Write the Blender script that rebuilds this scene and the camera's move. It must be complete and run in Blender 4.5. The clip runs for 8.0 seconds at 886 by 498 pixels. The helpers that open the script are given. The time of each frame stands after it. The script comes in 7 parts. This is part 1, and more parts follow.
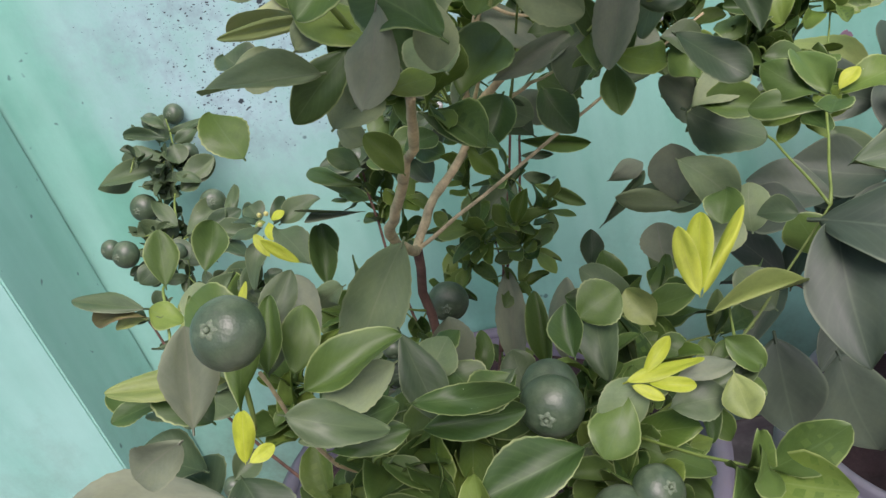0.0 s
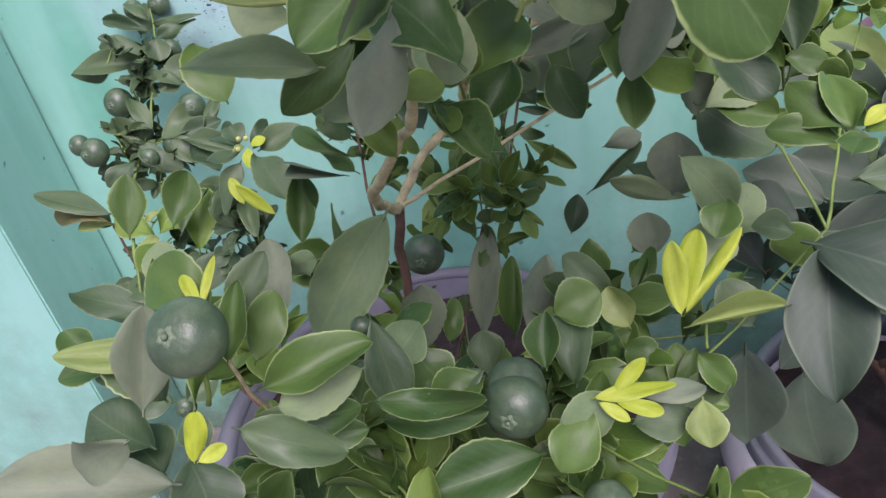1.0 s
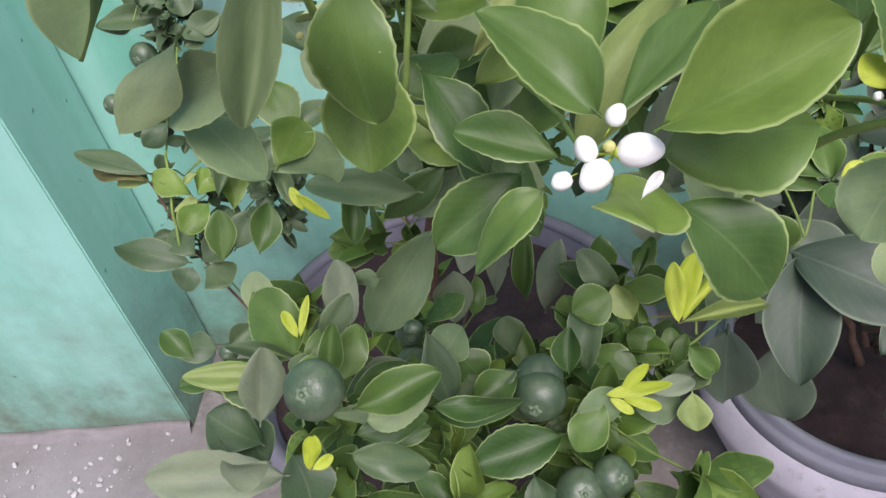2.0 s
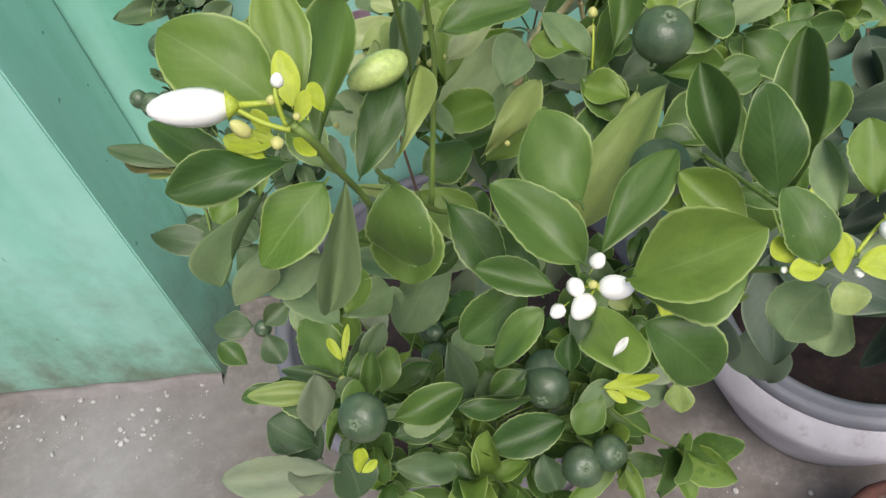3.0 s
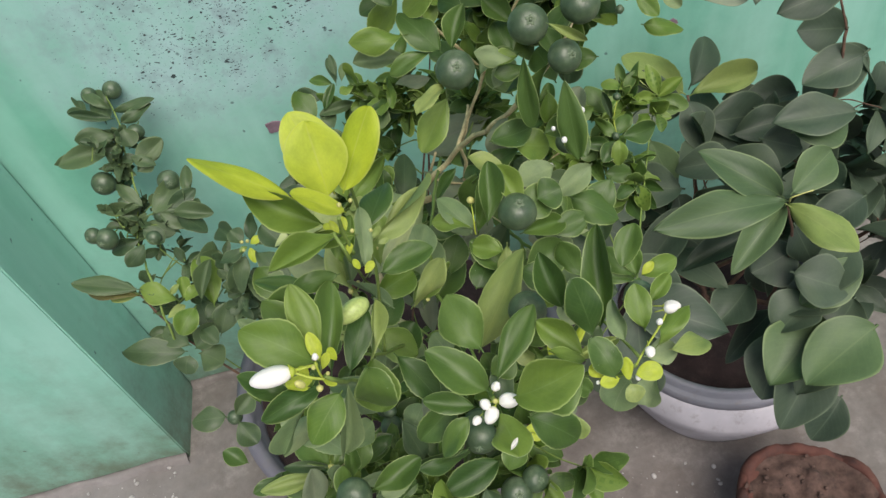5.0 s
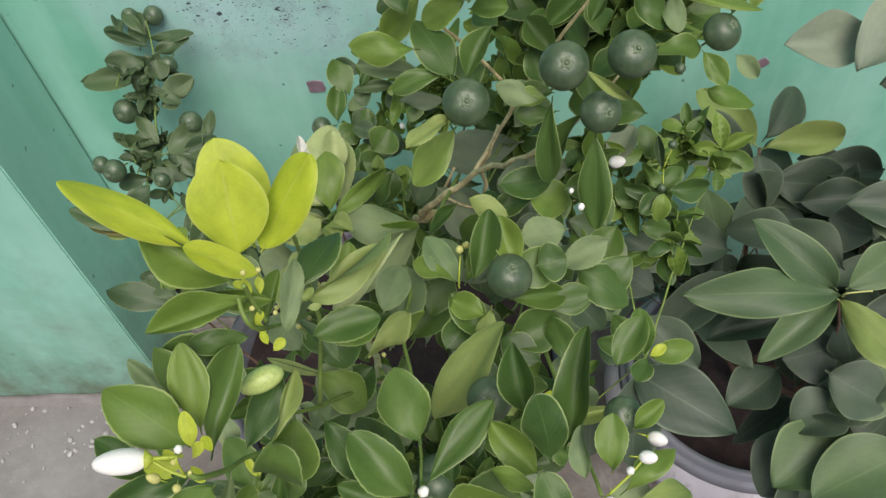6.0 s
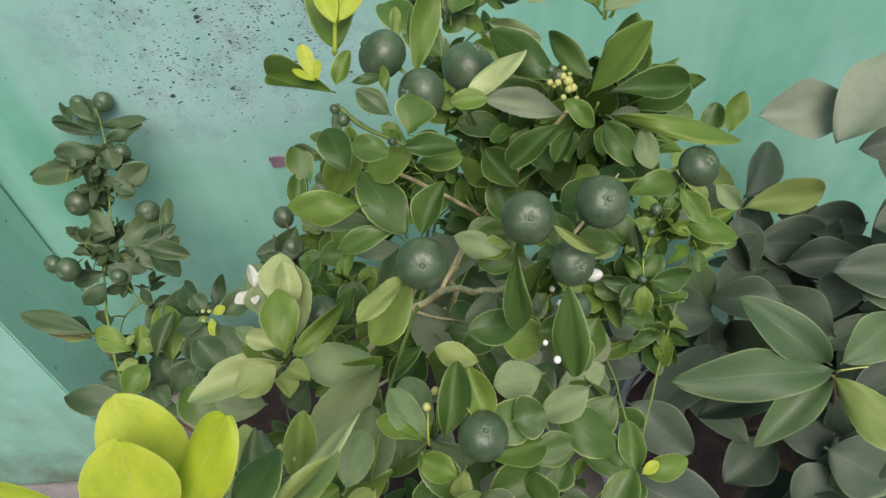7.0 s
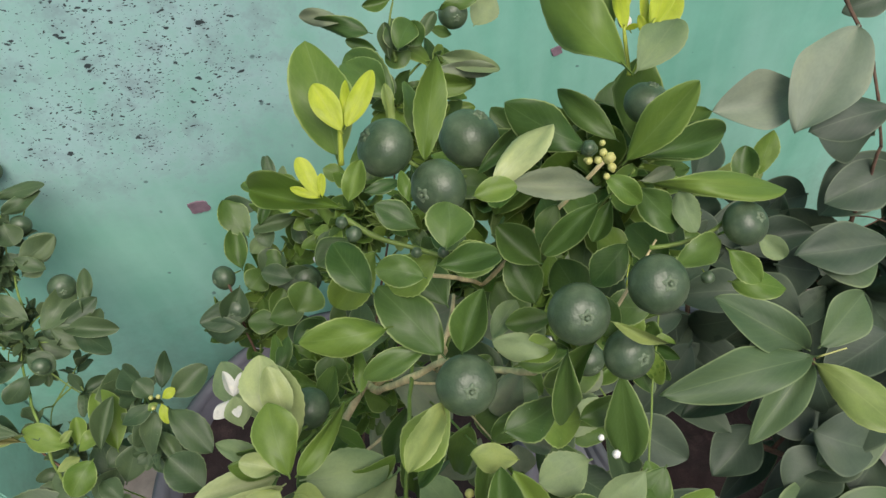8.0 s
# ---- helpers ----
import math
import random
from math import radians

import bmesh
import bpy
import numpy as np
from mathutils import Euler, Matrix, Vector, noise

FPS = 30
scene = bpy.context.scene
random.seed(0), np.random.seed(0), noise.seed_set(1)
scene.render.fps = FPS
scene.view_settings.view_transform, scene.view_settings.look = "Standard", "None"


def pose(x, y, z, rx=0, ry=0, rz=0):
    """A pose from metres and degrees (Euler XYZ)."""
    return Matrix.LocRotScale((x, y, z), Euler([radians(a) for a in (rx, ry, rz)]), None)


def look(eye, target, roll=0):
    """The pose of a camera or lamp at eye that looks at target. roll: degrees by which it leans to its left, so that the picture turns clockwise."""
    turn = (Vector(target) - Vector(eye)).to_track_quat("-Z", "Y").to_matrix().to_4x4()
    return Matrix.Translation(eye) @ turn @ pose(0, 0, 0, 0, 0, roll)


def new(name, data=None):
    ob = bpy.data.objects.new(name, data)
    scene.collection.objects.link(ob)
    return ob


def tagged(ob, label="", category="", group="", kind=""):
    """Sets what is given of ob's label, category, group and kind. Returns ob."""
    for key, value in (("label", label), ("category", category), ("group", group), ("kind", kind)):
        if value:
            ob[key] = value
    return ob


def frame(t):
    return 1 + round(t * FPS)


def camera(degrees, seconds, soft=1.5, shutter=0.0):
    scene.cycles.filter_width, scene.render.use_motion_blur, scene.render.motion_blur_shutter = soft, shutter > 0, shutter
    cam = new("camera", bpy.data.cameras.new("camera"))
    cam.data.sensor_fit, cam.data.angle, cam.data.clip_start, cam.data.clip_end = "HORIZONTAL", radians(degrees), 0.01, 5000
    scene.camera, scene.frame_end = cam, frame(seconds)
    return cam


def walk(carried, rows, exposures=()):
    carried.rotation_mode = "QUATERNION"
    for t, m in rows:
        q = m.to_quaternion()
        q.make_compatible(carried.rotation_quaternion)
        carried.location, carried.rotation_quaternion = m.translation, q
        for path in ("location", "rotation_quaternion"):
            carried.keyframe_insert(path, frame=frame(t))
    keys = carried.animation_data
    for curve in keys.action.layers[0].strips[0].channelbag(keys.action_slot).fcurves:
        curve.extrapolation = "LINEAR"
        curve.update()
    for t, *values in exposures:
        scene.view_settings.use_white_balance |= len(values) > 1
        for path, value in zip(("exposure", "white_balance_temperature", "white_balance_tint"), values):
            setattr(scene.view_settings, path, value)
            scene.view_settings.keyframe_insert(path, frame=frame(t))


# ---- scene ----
cam = camera(61.3, 8.0, soft=1.45)
PATH = [
    (0, (0.282, -0.190, 1.090), (0.042, 1.579, 0.188), -18.4),
    (0.5, (0.279, -0.170, 1.092), (0.055, 1.594, 0.178), -14.9),
    (1, (0.283, -0.148, 1.119), (0.065, 1.492, -0.004), -10.7),
    (1.2, (0.279, -0.159, 1.150), (0.039, 1.427, -0.045), -11.2),
    (2.3, (0.259, -0.160, 1.259), (0.068, 1.271, -0.125), -9.9),
    (2.5, (0.266, -0.163, 1.273), (0.068, 1.248, -0.130), -11.0),
    (3, (0.268, -0.158, 1.345), (0.031, 1.142, -0.156), -13.9),
    (3.5, (0.264, -0.179, 1.397), (0.144, 1.163, -0.081), -11.0),
    (4, (0.267, -0.200, 1.471), (0.167, 1.178, 0.026), -14.8),
    (4.5, (0.282, -0.222, 1.523), (0.207, 1.123, 0.046), -18.6),
    (4.7, (0.274, -0.233, 1.545), (0.252, 1.102, 0.056), -17.9),
    (5.8, (0.340, -0.135, 1.515), (0.202, 1.120, -0.036), -8.4),
    (6, (0.340, -0.124, 1.510), (0.190, 1.134, -0.038), -7.8),
    (6.5, (0.374, -0.084, 1.519), (0.200, 1.214, 0.007), -8.7),
    (7, (0.356, -0.031, 1.525), (0.256, 1.273, 0.013), -9.2),
    (7.5, (0.335, 0.029, 1.529), (0.361, 1.299, -0.016), -9.4),
    (8, (0.305, 0.062, 1.527), (0.442, 1.297, -0.040), -9.0),
]
walk(cam, [(t, look(eye, target, roll)) for t, eye, target, roll in PATH],
     exposures=[(0, 0.10, 6250, 30), (1.2, 0.20, 5950, 33), (2.5, 0.10, 6250, 16), (3.5, -0.09, 6500, 11), (8, -0.25, 6550, 12)])

# world, sun ----------------------------------------------------------------
SUN_UP, SUN_ROUND = radians(57), radians(163)
world = bpy.data.worlds.new("sky")
scene.world = world
world.use_nodes = True
wn = world.node_tree.nodes
sky = wn.new("ShaderNodeTexSky")
sky.sky_type, sky.sun_disc = "NISHITA", False
sky.sun_elevation, sky.sun_rotation = SUN_UP, SUN_ROUND
sky.air_density, sky.dust_density, sky.ozone_density = 1.0, 4.0, 1.0
world.node_tree.links.new(sky.outputs[0], wn["Background"].inputs[0])
wn["Background"].inputs[1].default_value = 0.14

sun = new("sun", bpy.data.lights.new("sun", "SUN"))
sun.data.energy, sun.data.angle, sun.data.color = 3.0, radians(38), (1.0, 0.95, 0.86)
SUN_WAY = Vector((math.sin(SUN_ROUND) * math.cos(SUN_UP), math.cos(SUN_ROUND) * math.cos(SUN_UP), math.sin(SUN_UP)))
sun.matrix_world = look(SUN_WAY * 6, (0, 0, 0))


# materials -----------------------------------------------------------------
def fresh(name):
    m = bpy.data.materials.new(name)
    m.use_nodes = True
    return m, m.node_tree.nodes, m.node_tree.links, m.node_tree.nodes["Principled BSDF"]


def noise_of(n, l, coords, scale, detail=4.0, rough=0.55):
    t = n.new("ShaderNodeTexNoise")
    t.inputs["Scale"].default_value, t.inputs["Detail"].default_value, t.inputs["Roughness"].default_value = scale, detail, rough
    l.new(coords, t.inputs["Vector"])
    return t.outputs["Fac"]


def ramp(n, l, fac, stops):
    r = n.new("ShaderNodeValToRGB")
    while len(r.color_ramp.elements) < len(stops):
        r.color_ramp.elements.new(0.5)
    for e, (p, c) in zip(r.color_ramp.elements, stops):
        e.position, e.color = p, (*c, 1) if len(c) == 3 else c
    l.new(fac, r.inputs[0])
    return r.outputs[0]


def grey(v):
    return (v, v, v)


def mixed(n, l, fac, a, b, blend="MIX"):
    m = n.new("ShaderNodeMix")
    m.data_type, m.blend_type = "RGBA", blend
    for value, k in ((fac, 0), (a, 6), (b, 7)):
        if isinstance(value, (int, float)):
            m.inputs[k].default_value = value
        elif isinstance(value, tuple):
            m.inputs[k].default_value = (*value, 1)
        else:
            l.new(value, m.inputs[k])
    return m.outputs[2]


def sums(n, l, op, a, b, c=None):
    m = n.new("ShaderNodeMath")
    m.operation = op
    for k, value in enumerate((a, b, c)):
        if value is None:
            continue
        if isinstance(value, (int, float)):
            m.inputs[k].default_value = value
        else:
            l.new(value, m.inputs[k])
    return m.outputs[0]


def bumped(n, l, p, height, strength, distance):
    b = n.new("ShaderNodeBump")
    b.inputs["Strength"].default_value, b.inputs["Distance"].default_value = strength, distance
    l.new(height, b.inputs["Height"])
    l.new(b.outputs[0], p.inputs["Normal"])


def here(n):
    return n.new("ShaderNodeTexCoord").outputs["Object"]


def wall_paint(name="mint_wall_paint", mould=True, chalk=0.35):
    """Mint green emulsion on plaster: cloudy fading, roller texture, scuffs, black mould spots in one stretch."""
    m, n, l, p = fresh(name)
    at = here(n)
    clouds = noise_of(n, l, at, 2.2, 5, 0.6)
    base = ramp(n, l, clouds, [(0.3, (0.158, 0.448, 0.325)), (0.52, (0.212, 0.532, 0.412)), (0.72, (0.318, 0.632, 0.528))])
    fine = noise_of(n, l, at, 24, 5, 0.65)
    base = mixed(n, l, 0.35, base, ramp(n, l, fine, [(0.3, grey(0.72)), (0.7, grey(1.0))]), "MULTIPLY")
    stretched = n.new("ShaderNodeMapping")
    stretched.inputs["Scale"].default_value = (9, 9, 1.2)
    l.new(at, stretched.inputs[0])
    runs = noise_of(n, l, stretched.outputs[0], 1.4, 3)
    base = mixed(n, l, ramp(n, l, runs, [(0.70 - chalk, grey(0)), (0.82 - 0.3 * chalk, grey(0.3 + 0.6 * chalk))]), base, (0.39, 0.69, 0.605))
    if mould:
        spot = n.new("ShaderNodeVectorMath")
        spot.operation = "SUBTRACT"
        spot.inputs[1].default_value = (0.01, 0.9, 0.965)
        l.new(at, spot.inputs[0])
        squash = n.new("ShaderNodeVectorMath")
        squash.operation = "MULTIPLY"
        squash.inputs[1].default_value = (1.0, 0.0, 1.35)
        l.new(spot.outputs[0], squash.inputs[0])
        far = n.new("ShaderNodeVectorMath")
        far.operation = "LENGTH"
        l.new(squash.outputs[0], far.inputs[0])
        patch = ramp(n, l, far.outputs["Value"], [(0.0, grey(1.0)), (0.20, grey(0.9)), (0.40, grey(0.0))])
        core = ramp(n, l, far.outputs["Value"], [(0.0, grey(1.0)), (0.15, grey(0.85)), (0.34, grey(0.0))])
        wide = n.new("ShaderNodeMapping")
        wide.inputs["Rotation"].default_value = (0, radians(20), 0)
        wide.inputs["Scale"].default_value = (0.72, 1, 1.1)
        l.new(at, wide.inputs[0])
        warp = n.new("ShaderNodeTexNoise")
        warp.inputs["Scale"].default_value, warp.inputs["Detail"].default_value = 70, 3
        l.new(wide.outputs[0], warp.inputs["Vector"])
        bent = n.new("ShaderNodeVectorMath")
        bent.operation = "MULTIPLY_ADD"
        bent.inputs[1].default_value = (0.016, 0.016, 0.016)
        l.new(warp.outputs["Color"], bent.inputs[0])
        l.new(wide.outputs[0], bent.inputs[2])
        clump = noise_of(n, l, at, 13, 6, 0.72)
        thick = sums(n, l, "MULTIPLY_ADD", core, 0.42, sums(n, l, "MULTIPLY", clump, 0.75))
        black = None
        for cells, least in ((80, 0.905), (170, 0.825), (330, 0.835)):
            spots = n.new("ShaderNodeTexVoronoi")
            spots.inputs["Scale"].default_value = cells
            l.new(bent.outputs[0], spots.inputs["Vector"])
            pick = n.new("ShaderNodeSeparateXYZ")
            l.new(spots.outputs["Color"], pick.inputs[0])
            size = sums(n, l, "MULTIPLY", sums(n, l, "SUBTRACT", sums(n, l, "MULTIPLY_ADD", pick.outputs[0], 0.5, thick), least), 0.80)
            one = ramp(n, l, sums(n, l, "SUBTRACT", size, spots.outputs["Distance"]), [(0.0, grey(0)), (0.05, grey(0.95))])
            black = one if black is None else sums(n, l, "MAXIMUM", black, one)
        veil = sums(n, l, "MULTIPLY", patch, ramp(n, l, clump, [(0.3, grey(0.25)), (0.7, grey(1.0))]))
        base = mixed(n, l, sums(n, l, "MULTIPLY", veil, 0.86), base, (0.47, 0.63, 0.69))
        smudge = sums(n, l, "MULTIPLY", patch, ramp(n, l, noise_of(n, l, at, 26, 4, 0.65), [(0.50, grey(0)), (0.70, grey(0.5))]))
        base = mixed(n, l, smudge, base, (0.16, 0.24, 0.25))
        base = mixed(n, l, black, base, (0.018, 0.026, 0.030))
    rare = noise_of(n, l, at, 34, 2, 0.5)
    base = mixed(n, l, ramp(n, l, rare, [(0.735, grey(0)), (0.76, grey(0.7))]), base, (0.05, 0.10, 0.10))
    # darker olive towards the bottom, with a noisy edge
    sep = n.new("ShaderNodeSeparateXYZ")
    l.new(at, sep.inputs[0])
    low_tone = sums(n, l, "ADD", sums(n, l, "MULTIPLY", sep.outputs[2], -1.05), noise_of(n, l, at, 9, 6, 0.7))
    base = mixed(n, l, ramp(n, l, low_tone, [(0.0, grey(0)), (0.28, grey(0.28)), (0.60, grey(0.85))]), base, (0.115, 0.135, 0.085))
    l.new(base, p.inputs["Base Color"])
    p.inputs["Roughness"].default_value = 0.55
    bumped(n, l, p, fine, 0.25, 0.004)
    return m


def concrete():
    m, n, l, p = fresh("worn_concrete")
    at = here(n)
    big, mid = noise_of(n, l, at, 3.5, 5, 0.6), noise_of(n, l, at, 26, 6, 0.7)
    base = ramp(n, l, big, [(0.32, (0.138, 0.120, 0.110)), (0.5, (0.186, 0.166, 0.156)), (0.7, (0.240, 0.222, 0.212))])
    base = mixed(n, l, 0.6, base, ramp(n, l, mid, [(0.32, grey(0.55)), (0.62, grey(1.0))]), "MULTIPLY")
    lime = noise_of(n, l, at, 13, 9, 0.74)
    lime = sums(n, l, "MULTIPLY_ADD", big, 0.5, lime)
    base = mixed(n, l, ramp(n, l, lime, [(0.80, grey(0)), (0.98, grey(0.30))]), base, (0.42, 0.40, 0.385))
    dirt = noise_of(n, l, at, 7.5, 6, 0.65)
    base = mixed(n, l, ramp(n, l, dirt, [(0.56, grey(0)), (0.72, grey(0.45))]), base, (0.125, 0.096, 0.082))
    # lime washed down from the plaster
    spill = n.new("ShaderNodeVectorMath")
    spill.operation = "DISTANCE"
    spill.inputs[1].default_value = (-0.66, 0.56, 0.0)
    l.new(at, spill.inputs[0])
    wash = sums(n, l, "MULTIPLY_ADD", noise_of(n, l, at, 12, 6, 0.7), 0.34, spill.outputs["Value"])
    base = mixed(n, l, ramp(n, l, wash, [(0.24, grey(0.62)), (0.50, grey(0.0))]), base, (0.27, 0.262, 0.266))
    l.new(base, p.inputs["Base Color"])
    p.inputs["Roughness"].default_value = 0.85
    bumped(n, l, p, mid, 0.5, 0.006)
    return m


def soil():
    m, n, l, p = fresh("dark_soil")
    at = here(n)
    a, b = noise_of(n, l, at, 22, 6, 0.7), noise_of(n, l, at, 90, 4, 0.6)
    base = ramp(n, l, a, [(0.3, (0.016, 0.009, 0.010)), (0.55, (0.036, 0.021, 0.022)), (0.75, (0.075, 0.044, 0.043))])
    base = mixed(n, l, ramp(n, l, b, [(0.68, grey(0)), (0.75, grey(0.4))]), base, (0.15, 0.11, 0.10))
    l.new(base, p.inputs["Base Color"])
    p.inputs["Roughness"].default_value = 0.95
    bumped(n, l, p, a, 0.8, 0.01)
    return m


def pot_plastic(name, c):
    """Sun-faded grey plastic with chalky scuffs and dust."""
    m, n, l, p = fresh(name)
    at = here(n)
    a, b = noise_of(n, l, at, 6, 5, 0.6), noise_of(n, l, at, 45, 5, 0.7)
    base = ramp(n, l, a, [(0.3, tuple(v * 0.72 for v in c)), (0.7, tuple(min(v * 1.25, 0.8) for v in c))])
    base = mixed(n, l, ramp(n, l, b, [(0.55, grey(0)), (0.75, grey(0.6))]), base, (0.20, 0.17, 0.16))
    l.new(base, p.inputs["Base Color"])
    p.inputs["Roughness"].default_value = 0.6
    bumped(n, l, p, b, 0.2, 0.002)
    return m


def terracotta():
    m, n, l, p = fresh("terracotta")
    at = here(n)
    a, b = noise_of(n, l, at, 14, 6, 0.65), noise_of(n, l, at, 70, 4, 0.7)
    base = ramp(n, l, a, [(0.3, (0.034, 0.018, 0.016)), (0.52, (0.10, 0.038, 0.028)), (0.75, (0.15, 0.08, 0.062))])
    l.new(base, p.inputs["Base Color"])
    p.inputs["Roughness"].default_value = 0.85
    bumped(n, l, p, b, 0.5, 0.003)
    return m


def leaf_skin(name, dark, light, rib, rim, gloss, through_it, vein=0.5):
    """Leaf blade: UV x runs across (0.5 at the midrib), y from stalk to tip. Each leaf takes its own tone between dark and light."""
    m, n, l, p = fresh(name)
    uv = n.new("ShaderNodeTexCoord").outputs["UV"]
    s = n.new("ShaderNodeSeparateXYZ")
    l.new(uv, s.inputs[0])
    side = sums(n, l, "ABSOLUTE", sums(n, l, "SUBTRACT", s.outputs[0], 0.5), 0)
    own = sums(n, l, "FRACT", sums(n, l, "ADD", n.new("ShaderNodeObjectInfo").outputs["Random"], n.new("ShaderNodeNewGeometry").outputs["Random Per Island"]), 0)
    blot = noise_of(n, l, here(n), 3.0, 4, 0.6)
    tone = sums(n, l, "ADD", sums(n, l, "MULTIPLY", own, 0.75), sums(n, l, "MULTIPLY", blot, 0.35))
    base = ramp(n, l, tone, [(0.05, dark), (0.95, light)])
    shifted = n.new("ShaderNodeVectorMath")
    shifted.operation = "ADD"
    l.new(uv, shifted.inputs[0])
    l.new(sums(n, l, "MULTIPLY", own, 37.0), shifted.inputs[1])
    patchy, fine = noise_of(n, l, shifted.outputs[0], 3.2, 3, 0.6), noise_of(n, l, shifted.outputs[0], 26, 3, 0.6)
    base = mixed(n, l, 0.5, base, ramp(n, l, patchy, [(0.3, (0.66, 0.70, 0.74)), (0.5, (1.0, 1.0, 1.0)), (0.72, (1.3, 1.22, 1.1))]), "MULTIPLY")
    base = mixed(n, l, 0.32, base, ramp(n, l, fine, [(0.3, grey(0.78)), (0.7, grey(1.1))]), "MULTIPLY")
    # side veins slanting forward from the midrib
    slant = sums(n, l, "SUBTRACT", s.outputs[1], sums(n, l, "MULTIPLY", side, 0.75))
    wave = sums(n, l, "SINE", sums(n, l, "MULTIPLY", slant, 62.0), 0)
    veins = ramp(n, l, wave, [(0.55, grey(0)), (1.0, grey(vein * 0.26))])
    base = mixed(n, l, veins, base, rib)
    base = mixed(n, l, ramp(n, l, side, [(0.006, grey(0.5)), (0.022, grey(0))]), base, rib)
    # pale leaf margin, coloured brighter and wider to stand for edge sheen
    base = mixed(n, l, sums(n, l, "MULTIPLY", ramp(n, l, side, [(0.458, grey(0)), (0.484, grey(0.82))]), ramp(n, l, patchy, [(0.30, grey(0.35)), (0.60, grey(1.0))])), base, rim)
    dusty = patchy
    l.new(base, p.inputs["Base Color"])
    l.new(ramp(n, l, dusty, [(0.3, grey(gloss)), (0.75, grey(min(gloss + 0.18, 1)))]), p.inputs["Roughness"])
    p.inputs["Specular IOR Level"].default_value = 0.44
    bumped(n, l, p, noise_of(n, l, uv, 2.0, 1, 0.4), 0.10, 0.03)
    t = n.new("ShaderNodeBsdfTranslucent")
    l.new(mixed(n, l, 0.5, base, (0.30, 0.42, 0.05)), t.inputs[0])
    mx = n.new("ShaderNodeMixShader")
    mx.inputs[0].default_value = through_it
    l.new(p.outputs[0], mx.inputs[1])
    l.new(t.outputs[0], mx.inputs[2])
    l.new(mx.outputs[0], n["Material Output"].inputs[0])
    return m


def peel():
    m, n, l, p = fresh("green_citrus_peel")
    at = here(n)
    v = n.new("ShaderNodeTexVoronoi")
    v.inputs["Scale"].default_value = 24
    l.new(at, v.inputs["Vector"])
    a = noise_of(n, l, at, 1.8, 4, 0.6)
    base = ramp(n, l, a, [(0.3, (0.040, 0.074, 0.038)), (0.5, (0.060, 0.100, 0.050)), (0.74, (0.122, 0.166, 0.096))])
    base = mixed(n, l, ramp(n, l, v.outputs["Distance"], [(0.08, grey(0.10)), (0.3, grey(0))]), base, (0.10, 0.15, 0.09))
    base = mixed(n, l, 0.6, base, ramp(n, l, noise_of(n, l, at, 8, 5, 0.7), [(0.32, grey(0.72)), (0.68, grey(1.15))]), "MULTIPLY")
    scab = noise_of(n, l, at, 5, 6, 0.75)
    base = mixed(n, l, ramp(n, l, scab, [(0.66, grey(0)), (0.76, grey(0.6))]), base, (0.24, 0.25, 0.20))
    l.new(base, p.inputs["Base Color"])
    p.inputs["Roughness"].default_value = 0.40
    p.inputs["Specular IOR Level"].default_value = 0.6
    bumped(n, l, p, v.outputs["Distance"], 0.06, 0.02)
    return m


def plain(name, c, rough, scale=30, spread=0.3, bump=0.2, through_it=0.0):
    m, n, l, p = fresh(name)
    at = here(n)
    a = noise_of(n, l, at, scale, 5, 0.65)
    base = ramp(n, l, a, [(0.3, tuple(v * (1 - spread) for v in c)), (0.7, tuple(min(v * (1 + spread), 0.95) for v in c))])
    l.new(base, p.inputs["Base Color"])
    p.inputs["Roughness"].default_value = rough
    bumped(n, l, p, a, bump, 0.004)
    if through_it:
        p.inputs["Subsurface Weight"].default_value = through_it
        p.inputs["Subsurface Radius"].default_value = (0.004, 0.004, 0.003)
    return m


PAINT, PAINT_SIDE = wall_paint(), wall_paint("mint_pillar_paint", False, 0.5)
CONCRETE, SOIL, CLAY = concrete(), soil(), terracotta()
GREY_PLASTIC = pot_plastic("faded_grey_plastic", (0.44, 0.425, 0.465))
COLLAR_PLASTIC = pot_plastic("weathered_grey_plastic", (0.20, 0.205, 0.235))
DARK_PLASTIC = pot_plastic("dusty_violet_grey_plastic", (0.165, 0.158, 0.192))
CLOD = plain("brown_soil_clod", (0.085, 0.052, 0.042), 0.95, 45, 0.55, 0.9)
PEEL = peel()
NUB = plain("pale_fruit_navel", (0.12, 0.17, 0.10), 0.55)
BARK = plain("tan_twig_bark", (0.60, 0.51, 0.28), 0.8, 60, 0.45, 0.6)
BARK_DARK = plain("brown_stem_bark", (0.13, 0.075, 0.05), 0.85, 60, 0.4, 0.6)
GREEN_TWIG = plain("green_twig_skin", (0.16, 0.24, 0.05), 0.55, 40, 0.3, 0.2)
PETAL = plain("waxy_white_petal", (0.82, 0.82, 0.78), 0.4, 20, 0.05, 0.1, 0.3)
CREAM = plain("cream_bud_skin", (0.50, 0.50, 0.17), 0.5, 20, 0.15, 0.1, 0.2)
SPROUT = plain("yellow_green_sprout", (0.36, 0.44, 0.05), 0.5, 20, 0.25, 0.1, 0.1)
POD = plain("pale_green_pod_skin", (0.40, 0.50, 0.16), 0.4, 12, 0.2, 0.1, 0.15)
